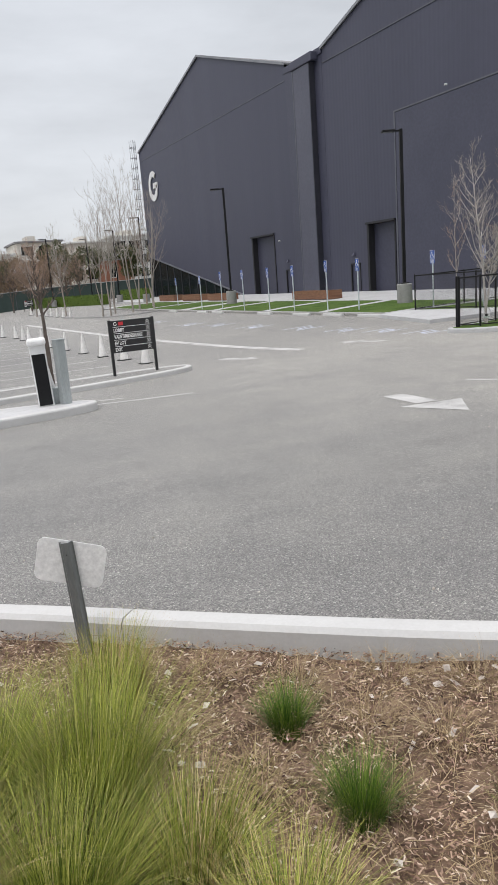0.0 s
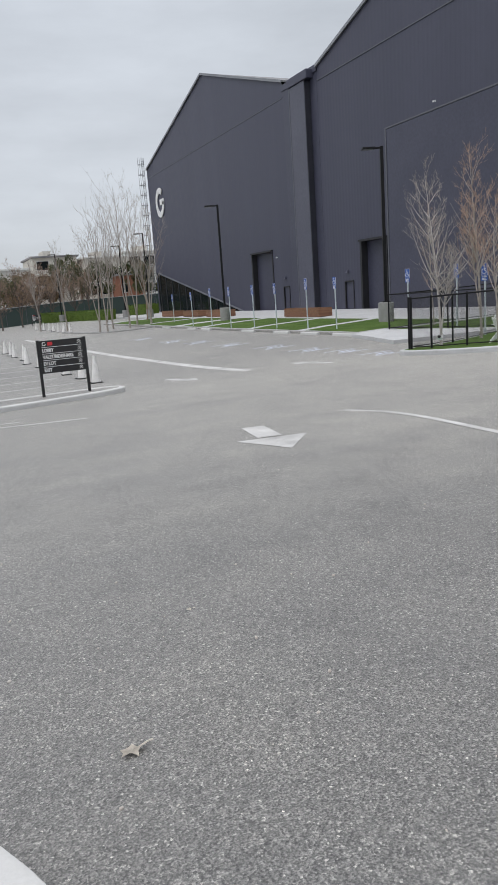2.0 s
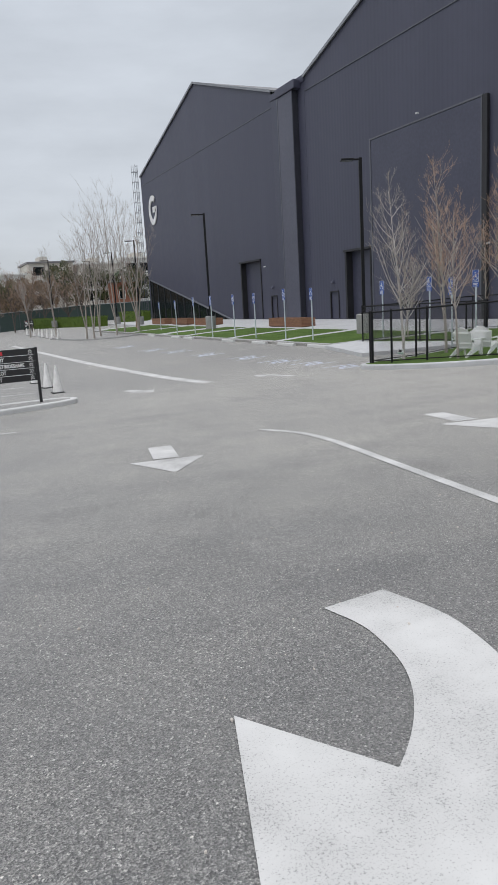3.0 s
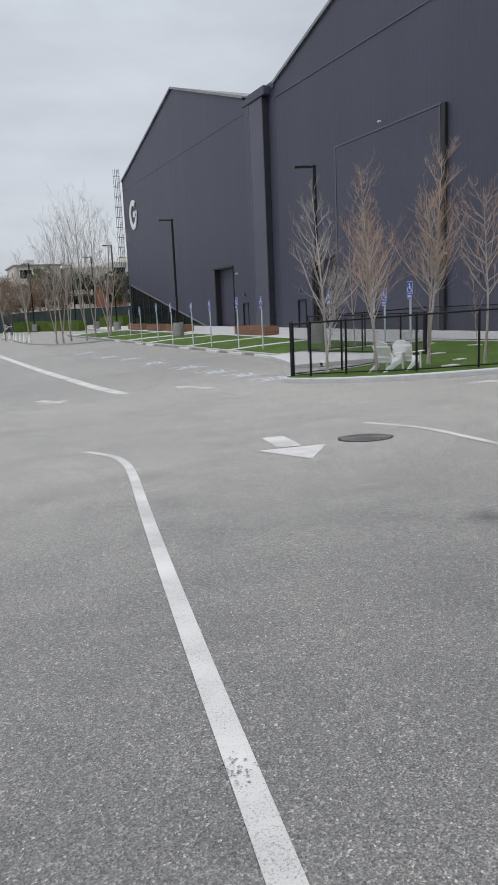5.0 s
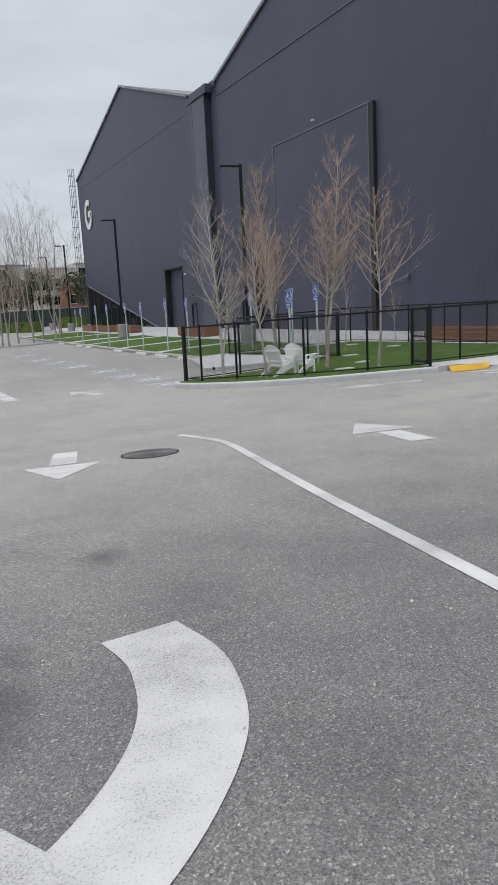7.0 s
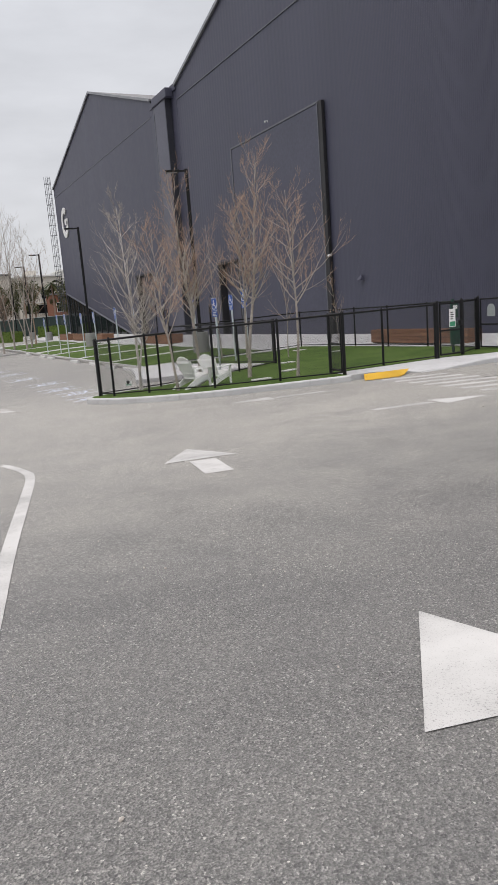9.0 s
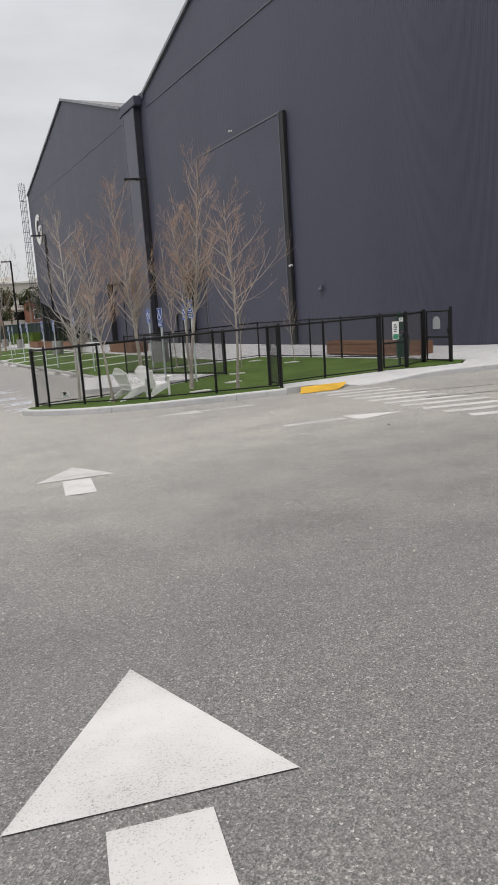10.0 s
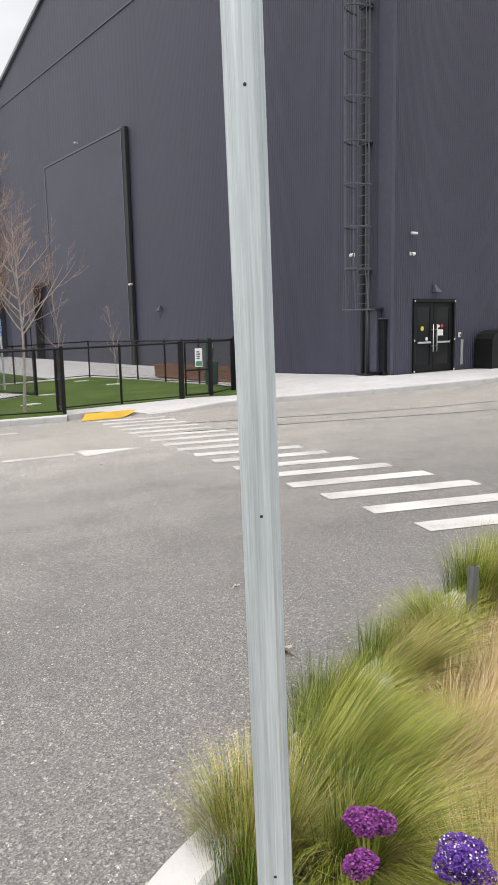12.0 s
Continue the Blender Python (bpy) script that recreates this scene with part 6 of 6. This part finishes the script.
def wayfinding_sign(x, y, rz, full=True):
    z = height(x, y) + 0.1
    t = thing("wayfinding_sign", "black directional sign with white lettering on two posts", "sign", pose(x, y, z, 0, 0, rz))
    W, TOP, LOW = 1.22, 1.44, 0.60
    for s in (-1, 1):
        bm = bmesh.new()
        box(bm, s * (W / 2 + 0.0) - 0.035, -0.03, 0, s * (W / 2) + 0.035, 0.03, TOP + 0.02, 0.006)
        part("leg", bm, M_SIGN_BLACK, t)
    bm = bmesh.new()
    box(bm, -W / 2 + 0.036, -0.03, LOW, W / 2 - 0.036, 0.03, TOP, 0.004)
    panel = part("sign_panel", bm, M_SIGN_BLACK, t)
    rows = ("", "LOBBY", "VALET/RIDESHARE", "EV LOT", "EXIT")
    step = (TOP - LOW) / 5
    for k, word in enumerate(rows):
        zt = TOP - (k + 1) * step
        if k < 4:
            bar(panel, M_WHITE, -W / 2 + 0.08, zt - 0.006, W / 2 - 0.08, zt + 0.006)
        if word and full:
            me = text_mesh(word, 0.115, 0.002)
            me.materials.append(M_WHITE)
            ob = new("lettering", me)
            ob.parent = panel
            ob.matrix_local = pose(-W / 2 + 0.09, -0.036, zt + 0.042, 90) @ Matrix.Diagonal((0.84, 1.1, 1, 1))
        elif word:
            bar(panel, M_WHITE, -W / 2 + 0.1, zt + 0.05, -W / 2 + 0.1 + 0.07 * len(word), zt + 0.12)
        bm = bmesh.new()
        cx, cz = W / 2 - 0.16, zt + 0.085
        if k == 3:
            lines = [((-0.05, 0.045), (-0.005, 0.0), (-0.05, -0.045)), ((0.0, 0.045), (0.045, 0.0), (0.0, -0.045))]
        else:
            lines = [((-0.045, -0.05), (0.0, -0.005), (0.045, -0.05)), ((-0.045, 0.0), (0.0, 0.045), (0.045, 0.0))]
        for ln in lines:
            tube(bm, [(cx + a, -0.035, cz + b) for a, b in ln], 0.009, 5)
        part("arrow_mark", bm, M_WHITE, panel)
    bm = bmesh.new()
    pts = [(-W / 2 + 0.15 + 0.042 * math.cos(radians(a)), -0.035, TOP - step / 2 + 0.042 * math.sin(radians(a))) for a in range(45, 361, 35)]
    tube(bm, pts, 0.010, 5)
    part("emblem_ring", bm, M_WHITE, panel)
    bm = bmesh.new()
    box(bm, -W / 2 + 0.24, -0.036, TOP - step / 2 - 0.045, -W / 2 + 0.37, -0.031, TOP - step / 2 + 0.045, 0.002)
    part("emblem_block", bm, M_RED, panel)


wayfinding_sign(-0.9, 19.8, 5)
wayfinding_sign(10.4, 103.0, -5, False)

ISLAND = smooth_line([(-9, 16.8), (-3.3, 17.85), (-1.2, 18.35), (0.35, 18.95), (0.72, 19.8), (0.3, 20.6), (-1.0, 20.7), (-4, 20.6), (-9, 20.4)], 2)
kerb("kerb", ISLAND, "pale concrete kerb of the parking island", side=1, joint=3.0, rise=0.13)
slab("island_top", [tuple(p) for p in offset_line(ISLAND, 0.16)], 0.10, M_ASPHALT, "asphalt top of the parking island", "pavement", 1.0, False)
PAY = smooth_line([(-9, 12.1), (-5.2, 13.15), (-4.0, 13.35), (-3.45, 13.75), (-3.5, 14.3), (-4.1, 14.75), (-5.5, 15.3), (-9, 16.0)], 2)
kerb("kerb", PAY, "pale concrete kerb of the barrier island", side=1, joint=3.0)
slab("island_top", [tuple(p) for p in offset_line(PAY, 0.16)], 0.146, M_CONCRETE, "concrete top of the barrier island", "pavement", 1.0, False)


kerb("kerb", smooth_line([(8.4, 72), (9.2, 65), (9.75, 62.2), (10.6, 60.4), (11.7, 59.5), (13.4, 59.2)], 2), "low concrete kerb round the tree strip", side=-1, joint=4.0, rise=0.1, width=0.22, mat=M_FOOTING)


def cone(x, y):
    t = thing("traffic_cone", "white traffic cone on a black rubber base", "traffic cone", pose(x, y, height(x, y)), "traffic cones")
    bm = bmesh.new()
    box(bm, -0.2, -0.2, 0, 0.2, 0.2, 0.035, 0.01)
    part("base", bm, M_RUBBER, t)
    bm = bmesh.new()
    tube(bm, [(0, 0, 0.03), (0, 0, 0.06), (0, 0, 0.88), (0, 0, 0.9)], [0.165, 0.15, 0.034, 0.027], 20)
    part("shell", bm, M_CONE, t, smooth=True)
    return t


first_cone = cone(0.89, 24.5)
rng = random.Random(8)
for x, y in ((1.0, 27.4), (0.97, 30.4), (0.96, 33.6), (0.87, 36.9), (0.7, 40.4), (1.04, 44.0), (0.9, 47.5), (0.95, 49.9), (0.9, 52.8), (0.5, 56.0), (0.3, 59.5), (-0.2, 63.0), (8.9, 71.6), (8.7, 73.8), (8.6, 76.1), (8.56, 79.1), (8.68, 82.2), (8.64, 86.0), (8.44, 90.2)):
    copy_thing(first_cone, pose(x, y, height(x, y), 0, 0, rng.uniform(0, 90)))


def pay_station():
    x, y = -4.28, 14.4
    t = thing("pay_station", "white and black parking ticket terminal on the island", "ticket machine", pose(x, y, height(x, y) + 0.146, 0, -2, -10))
    bm = bmesh.new()
    box(bm, -0.14, -0.15, 0, 0.14, 0.2, 1.12, 0.02)
    part("body", bm, M_WHITE, t)
    bm = bmesh.new()
    box(bm, -0.115, -0.17, 0.03, 0.115, -0.149, 0.95, 0.006)
    part("front_panel", bm, M_BLACK, t)
    bm = bmesh.new()
    box(bm, -0.165, -0.22, 1.1, 0.165, 0.24, 1.22, 0.04)
    part("hood", bm, M_WHITE, t)
    x, y = -3.97, 14.2
    t = thing("bollard", "square galvanised steel bollard on the island", "bollard", pose(x, y, height(x, y) + 0.146, 0, 0, 15))
    bm = bmesh.new()
    box(bm, -0.085, -0.085, 0, 0.085, 0.085, 1.15, 0.012)
    part("post", bm, M_GALV_DULL, t)
    bm = bmesh.new()
    box(bm, -0.095, -0.095, 1.15, 0.095, 0.095, 1.17, 0.006)
    part("cap", bm, M_GALV_DULL, t)
    x, y = -4.1, 14.5
    t = thing("barrier_arm", "raised white barrier arm folded beside the post", "barrier", pose(x, y, height(x, y) + 0.1))
    bm = bmesh.new()
    tube(bm, [(0.0, 0, 0.3), (-0.12, 0, 0.95), (-0.2, 0, 1.05)], 0.04, 8)
    part("arm", bm, M_WHITE, t)
    bm = bmesh.new()
    box(bm, -0.1, -0.1, 0, 0.1, 0.1, 0.35, 0.02)
    part("base", bm, M_GALV_DULL, t)


pay_station()


# ---- trees ----
def grow(bm, bt, p, d, length, radius, depth, rng, up, twig_r, kids):
    """A limb that curves upward, with side shoots; thin shoots go into the crown mesh."""
    n = 6
    pts, radii = [p.copy()], [radius]
    q, dd = p.copy(), d.copy()
    for k in range(n):
        dd = (dd + Vector((rng.uniform(-1, 1), rng.uniform(-1, 1), rng.uniform(-0.7, 0.7))) * 0.11 + Vector((0, 0, up))).normalized()
        q = q + dd * (length / n)
        pts.append(q.copy())
        radii.append(max(twig_r * 0.5, radius * (1 - 0.85 * (k + 1) / n)))
    thin = depth == 0 or radius < 0.009
    tube(bt if thin else bm, pts, radii, 3 if thin else 6, False)
    if depth == 0:
        return
    for k in range(kids[depth]):
        f = rng.uniform(0.15, 0.97)
        i = min(n - 1, int(f * n))
        base = pts[i].lerp(pts[i + 1], f * n - i)
        along = (pts[i + 1] - pts[i]).normalized()
        side = Matrix.Rotation(rng.uniform(0, 2 * math.pi), 3, along) @ along.orthogonal().normalized()
        nd = (along * 0.8 + side * rng.uniform(0.45, 0.95) + Vector((0, 0, 0.06))).normalized()
        grow(bm, bt, base, nd, max(0.16, length * rng.uniform(0.34, 0.72) * (1.1 - 0.45 * f)), max(twig_r, radius * (1 - 0.75 * f) * 0.55), depth - 1, rng, up, twig_r, kids)


def bare_tree(x, y, H, seed, label, trunk_mat, twig_mat, fork=0.3, limbs=16, reach=0.34, r=0.045, lift=0.15, lean=(0, 0), second=0.0, twig_r=0.006, kids=(0, 5, 6), slant=0.62):
    """A leafless young tree: a leader, limbs that rise from the fork upward, and fine twigs."""
    rng = random.Random(seed)
    t = thing("bare_tree", label, "tree", pose(x, y, height(x, y) + lift))
    bm, bl, bt = bmesh.new(), bmesh.new(), bmesh.new()
    stems = [(H, Vector((lean[0], lean[1], 1)), 0.0, r)]
    if second:
        a = rng.uniform(0, 6.28)
        stems.append((H * second, Vector((0.22 * math.cos(a) + lean[0], 0.22 * math.sin(a) + lean[1], 1)), 0.09, r * 0.7))
    for h, tilt, start, rr in stems:
        tilt = tilt.normalized()
        n = 11
        q = Vector((0, 0, H * start))
        pts, radii = [q + Vector((0, 0, -0.1 if not start else 0))], [rr * 1.3]
        for k in range(n):
            tilt = (tilt + Vector((rng.uniform(-1, 1), rng.uniform(-1, 1), 0.25)) * 0.055).normalized()
            q = q + tilt * (h * (1 - start) / n)
            pts.append(q.copy())
            radii.append(max(0.008, rr * (1 - 0.94 * (k + 1) / n)))
        tube(bm, pts, radii, 9, False)
        for k in range(limbs):
            u = (k + rng.uniform(0.0, 1.0)) / limbs
            f = fork + (0.95 - fork) * u ** 1.2
            i = min(n - 1, int(f * n))
            base = pts[i].lerp(pts[i + 1], f * n - i)
            a = k * 2.4 + rng.uniform(-0.5, 0.5)
            s = slant * rng.uniform(0.6, 1.35)
            d = Vector((math.cos(a) * s, math.sin(a) * s, 1 - s * 0.45)).normalized()
            L = h * reach * (1.05 - 0.72 * u) * rng.uniform(0.45, 1.35) + 0.04 * h
            grow(bl, bt, base, d, L, rr * (1 - f) * 0.5 + 0.007, 2, rng, 0.11, twig_r, kids)
    part("trunk", bm, trunk_mat, t, smooth=True)
    part("branch_frame", bl, trunk_mat, t, smooth=True)
    part("crown", bt, twig_mat, t)


bare_tree(10.5, 18.75, 5.15, 2, "young bare birch with a pale trunk inside the fence", M_BIRCH, M_TWIG_PALE, 0.31, 26, 0.3, 0.045, lean=(0.0, 0.12), second=0.5, twig_r=0.0046, kids=(0, 5, 4), slant=0.72)
bare_tree(10.85, 16.65, 4.0, 3, "young bare tree with brown twigs beside the garden chairs", M_TWIG_PALE, M_TWIG, 0.34, 22, 0.36, 0.036, lean=(-0.1, -0.08), twig_r=0.0046, kids=(0, 5, 4), slant=0.6)
bare_tree(12.55, 19.25, 5.85, 4, "slender bare tree with upright brown twigs", M_TWIG_PALE, M_TWIG, 0.34, 26, 0.25, 0.045, second=0.7, twig_r=0.0046, kids=(0, 5, 4), slant=0.58)
bare_tree(13.45, 17.75, 6.4, 5, "tall bare tree with many reddish twigs", M_TWIG_PALE, M_TWIG, 0.33, 32, 0.26, 0.055, lean=(0.09, 0.05), second=0.72, twig_r=0.0046, kids=(0, 5, 4), slant=0.74)
bare_tree(14.05, 16.0, 4.85, 6, "young bare tree with spreading brown twigs", M_TWIG_PALE, M_TWIG, 0.38, 24, 0.32, 0.042, lean=(0.05, -0.03), twig_r=0.0046, kids=(0, 5, 4), slant=0.84)
bare_tree(18.0, 23.6, 4.6, 7, "thin bare sapling on the turf", M_TWIG_PALE, M_TWIG, 0.25, 12, 0.2, 0.024, twig_r=0.0034, kids=(0, 3, 3))
bare_tree(20.0, 23.0, 2.9, 8, "thin bare sapling on the turf", M_TWIG_PALE, M_TWIG, 0.3, 10, 0.24, 0.018, twig_r=0.0034, kids=(0, 3, 3))
bare_tree(16.6, 26.8, 5.4, 9, "slim bare sapling behind the fence", M_TWIG_PALE, M_TWIG, 0.25, 14, 0.22, 0.03, twig_r=0.0034, kids=(0, 3, 4))
for i, (x, y, H) in enumerate(((10.2, 64.4, 8.5), (10.6, 63.2, 7.6), (11.8, 66.0, 9.0), (12.65, 63.4, 10.6), (13.7, 64.8, 10.4), (14.5, 63.0, 9.0), (15.4, 66.0, 7.8), (9.5, 76.0, 7.2), (8.0, 84.0, 6.8))):
    bare_tree(x, y, H * 1.15, 30 + i, "tall bare winter tree at the edge of the car park", M_TWIG_PALE, M_TWIG_PALE, 0.34, 10, 0.4, 0.075, 0.0, (rng.uniform(-0.06, 0.06), 0), 0.8, 0.007, (0, 3, 4), 0.42)
for i, (x, y, H) in enumerate(((6.0, 104.0, 7.5), (9.0, 107.0, 8.5), (10.8, 103.0, 7.5), (13.5, 109.0, 8.0), (16.5, 106.0, 7.0), (19.0, 109.0, 8.0))):
    bare_tree(x, y, H, 90 + i, "distant bare brown tree before the screened fence", M_BARK_DARK, M_TWIG, 0.2, 18, 0.42, 0.09, 0.0, (0, 0), 0.8, 0.012, (0, 5, 5), 0.7)
bare_tree(16.8, 72.0, 8.0, 45, "bare tree with one long leaning limb", M_TWIG, M_TWIG, 0.45, 7, 0.4, 0.07, 0.1, (0.08, -0.02), 0, 0.009, (0, 2, 4), 0.6)
bare_tree(-3.05, 20.35, 3.5, 50, "thin dark bare tree on the parking island", M_BARK_DARK, M_TWIG, 0.5, 16, 0.26, 0.075, 0.1, twig_r=0.0034)


# ---- hedges, far fence and far buildings ----
def leafy(bm, rng, count, fn, s0, s1):
    for _ in range(count):
        p, s = fn(rng), rng.uniform(s0, s1)
        m = pose(*p, rng.uniform(0, 360), rng.uniform(0, 360), rng.uniform(0, 360))
        bm.faces.new([bm.verts.new(m @ Vector(v)) for v in ((-s, 0, 0), (0, -s * 0.45, s * 0.1), (s, 0, 0), (0, s * 0.45, s * 0.1))])


def hedge(x0, y0, x1, y1, H, W):
    rng = random.Random(int(x0 * 10 + y0))
    L = math.hypot(x1 - x0, y1 - y0)
    z = height(x0, y0)
    t = thing("clipped_hedge", "clipped bright green box hedge", "hedge", pose(x0, y0, z, 0, 0, math.degrees(math.atan2(y1 - y0, x1 - x0))))
    bm = bmesh.new()
    box(bm, 0.1, -W / 2 + 0.12, 0, L - 0.1, W / 2 - 0.12, H - 0.12, 0.05)
    part("core", bm, M_HEDGE, t)
    bm = bmesh.new()

    def skin(r):
        k = r.random()
        if k < 0.45:
            return (r.uniform(0, L), r.uniform(-W / 2, W / 2), H - r.uniform(0, 0.14))
        return (r.uniform(0, L), r.choice((-1, 1)) * (W / 2 - r.uniform(0, 0.12)), r.uniform(0.02, H))
    leafy(bm, rng, int(L * 190), skin, 0.06, 0.13)
    part("leaves", bm, M_HEDGE, t)


hedge(12.6, 112.5, 18.4, 92.8, 1.5, 1.3)
hedge(22.0, 97.5, 23.5, 90.8, 1.5, 1.3)


def screen_fence():
    t = thing("screened_fence", "tall steel fence hung with dark green windscreen", "fence", pose(0, 0, 0))
    pts = [(-40, 112), (-12, 115), (8, 117), (20, 117.5), (34, 117.5), (60, 117.5)]
    for p, q in zip(pts, pts[1:]):
        z0, z1 = height(*p), height(*q)
        bm = bmesh.new()
        f = [(p[0], p[1], z0), (q[0], q[1], z1), (q[0], q[1], z1 + 2.8), (p[0], p[1], z0 + 2.8)]
        a = [bm.verts.new(v) for v in f]
        b = [bm.verts.new((v[0], v[1] + 0.03, v[2])) for v in f]
        bm.faces.new(a)
        bm.faces.new(b[::-1])
        for i in range(4):
            bm.faces.new((a[i], b[i], b[(i + 1) % 4], a[(i + 1) % 4]))
        part("screen_panel", bm, M_SCREEN, t)
        bm = bmesh.new()
        tube(bm, [(p[0], p[1] - 0.05, z0 + 2.82), (q[0], q[1] - 0.05, z1 + 2.82)], 0.04, 6)
        part("rail", bm, M_GALV_DULL, t)
        n = max(2, int(math.dist(p, q) / 3))
        for k in range(n):
            x, y = p[0] + (q[0] - p[0]) * k / n, p[1] + (q[1] - p[1]) * k / n
            bm = bmesh.new()
            tube(bm, [(x, y - 0.06, height(x, y)), (x, y - 0.06, height(x, y) + 2.9)], 0.03, 6)
            part("post", bm, M_LADDER, t)


screen_fence()


def apartment(x, y, W, D, H, mat, seed, label):
    rng = random.Random(seed)
    t = thing("apartment_building", label, "building", pose(x, y, height(x, y)))
    bm = bmesh.new()
    box(bm, 0, 0, 0, W, D, H)
    part("wall", bm, mat, t)
    bm = bmesh.new()
    box(bm, -0.4, -0.6, H, W + 0.4, D + 0.4, H + 0.35, 0.03)
    part("roof", bm, M_STUCCO_WHITE if rng.random() < 0.5 else M_ROOF, t)
    bm = bmesh.new()
    box(bm, W * 0.3, D * 0.2, H + 0.35, W * 0.48, D * 0.6, H + 1.5)
    part("roof_block", bm, M_STUCCO, t)
    floors = int(H / 2.95)
    for f in range(floors):
        k = 0.8
        while k < W - 2.5:
            w = rng.choice((1.1, 1.6, 2.4, 2.4))
            z = 0.75 + f * 2.95
            win = new("window")
            win.parent = t
            bm = bmesh.new()
            box(bm, k, -0.04, z, k + w, 0.02, z + 1.7)
            part("pane", bm, M_GLASS, win)
            bm = bmesh.new()
            for a in ((k - 0.08, z - 0.08, k + w + 0.08, z), (k - 0.08, z + 1.7, k + w + 0.08, z + 1.78), (k - 0.08, z, k, z + 1.7), (k + w, z, k + w + 0.08, z + 1.7)):
                box(bm, a[0], -0.09, a[1], a[2], 0.02, a[3])
            part("frame", bm, M_STUCCO_WHITE, win)
            if w > 2 and f:
                b = new("balcony")
                b.parent = t
                bm = bmesh.new()
                box(bm, k - 0.4, -1.3, z - 0.9, k + w + 0.4, 0, z - 0.72)
                part("floor_slab", bm, M_STUCCO_WHITE, b)
                bm = bmesh.new()
                tube(bm, [(k - 0.4, -1.28, z + 0.2), (k + w + 0.4, -1.28, z + 0.2)], 0.04, 5)
                for j in range(9):
                    xx = k - 0.4 + (w + 0.8) * j / 8
                    tube(bm, [(xx, -1.28, z - 0.72), (xx, -1.28, z + 0.2)], 0.03, 4)
                part("railing", bm, M_BLACK, b)
            k += w + rng.uniform(0.7, 1.5)


apartment(3, 152, 14, 14, 10.4, M_STUCCO_WHITE, 1, "white stucco apartment block with balconies")
apartment(18.5, 156, 9, 14, 12.0, M_STUCCO, 2, "cream stucco apartment block with balconies")
apartment(28.5, 153, 9, 14, 11.0, M_STUCCO, 3, "cream stucco apartment block with balconies")
apartment(38.5, 158, 12, 14, 12.2, M_STUCCO_WHITE, 4, "white stucco apartment block behind trees")
apartment(33.5, 146, 5, 6, 7.0, M_BRICK, 5, "rust-red brick wing of the apartments")
apartment(-14, 158, 15, 14, 11.5, M_STUCCO, 6, "cream stucco apartment block with balconies")
apartment(51, 160, 25, 14, 12.0, M_STUCCO, 7, "cream stucco apartment block with balconies")


def far_tree(x, y, H, W, mat, seed, palm=False):
    rng = random.Random(seed)
    t = thing("palm_tree" if palm else "far_tree", "distant palm with drooping fronds" if palm else ("distant rust-brown leafy tree" if mat is M_RUST_LEAF else "distant dark green leafy tree"), "tree", pose(x, y, height(x, y)))
    bm = bmesh.new()
    tube(bm, [(0, 0, 0), (0.1, 0, H * 0.5), (0, 0.1, H * 0.85)], [0.22, 0.17, 0.1], 7)
    if not palm:
        for k in range(6):
            a = k * 1.1
            tube(bm, [(0.05, 0, H * (0.35 + 0.06 * k)), (W * 0.3 * math.cos(a), W * 0.3 * math.sin(a), H * (0.55 + 0.06 * k))], [0.08, 0.02], 5)
    part("trunk", bm, M_TWIG, t)
    bm = bmesh.new()
    if palm:
        for k in range(26):
            a, e = rng.uniform(0, 6.28), rng.uniform(-0.9, 1.1)
            L = rng.uniform(1.4, 2.0)
            prev = None
            for j in range(7):
                f = j / 6
                p = Vector((math.cos(a) * L * f, math.sin(a) * L * f, H * 0.86 + L * (math.sin(e) * f - 0.6 * f * f)))
                s = Vector((-math.sin(a), math.cos(a), 0)) * 0.28 * (1 - abs(2 * f - 0.8) * 0.6)
                pair = (bm.verts.new(p - s), bm.verts.new(p + s + Vector((0, 0, -0.05))))
                if prev:
                    bm.faces.new((prev[0], prev[1], pair[1], pair[0]))
                prev = pair
    else:
        clumps = [(rng.gauss(0, W * 0.24), rng.gauss(0, W * 0.24), H * rng.uniform(0.42, 0.95), rng.uniform(0.5, 1.0) * W * 0.2) for _ in range(22)]

        def crown(r):
            cx, cy, cz, cr = r.choice(clumps)
            v = Vector((r.gauss(0, 1), r.gauss(0, 1), r.gauss(0, 0.8))).normalized() * cr * r.random() ** 0.4
            return (cx + v.x, cy + v.y, cz + v.z)
        leafy(bm, rng, 3200, crown, 0.11, 0.22)
    part("crown", bm, mat, t)


for i, (x, y, H, W, m, p) in enumerate(((8.5, 124, 6.8, 7, M_PALM, 0), (13.2, 126, 7.6, 6, M_RUST_LEAF, 0), (16.0, 124, 7.0, 5, M_RUST_LEAF, 0), (18.3, 127, 10.0, 5, M_PALM, 0), (21.5, 126, 8.2, 7, M_PALM, 0), (24.5, 124, 7.8, 5, M_PALM, 1), (26.5, 126, 8.0, 6, M_PALM, 0), (29.5, 125, 8.4, 5, M_PALM, 1), (32.5, 126, 7.6, 7, M_PALM, 0), (36, 124, 8.0, 5, M_PALM, 1), (4.5, 125, 7.0, 8, M_PALM, 0), (0, 126, 7.0, 8, M_RUST_LEAF, 0), (10.8, 123, 4.9, 6, M_RUST_LEAF, 0), (39, 126, 7.5, 7, M_PALM, 0), (-6, 126, 7, 8, M_PALM, 0))):
    far_tree(x, y, H * 1.12, W, m, 70 + i, bool(p))
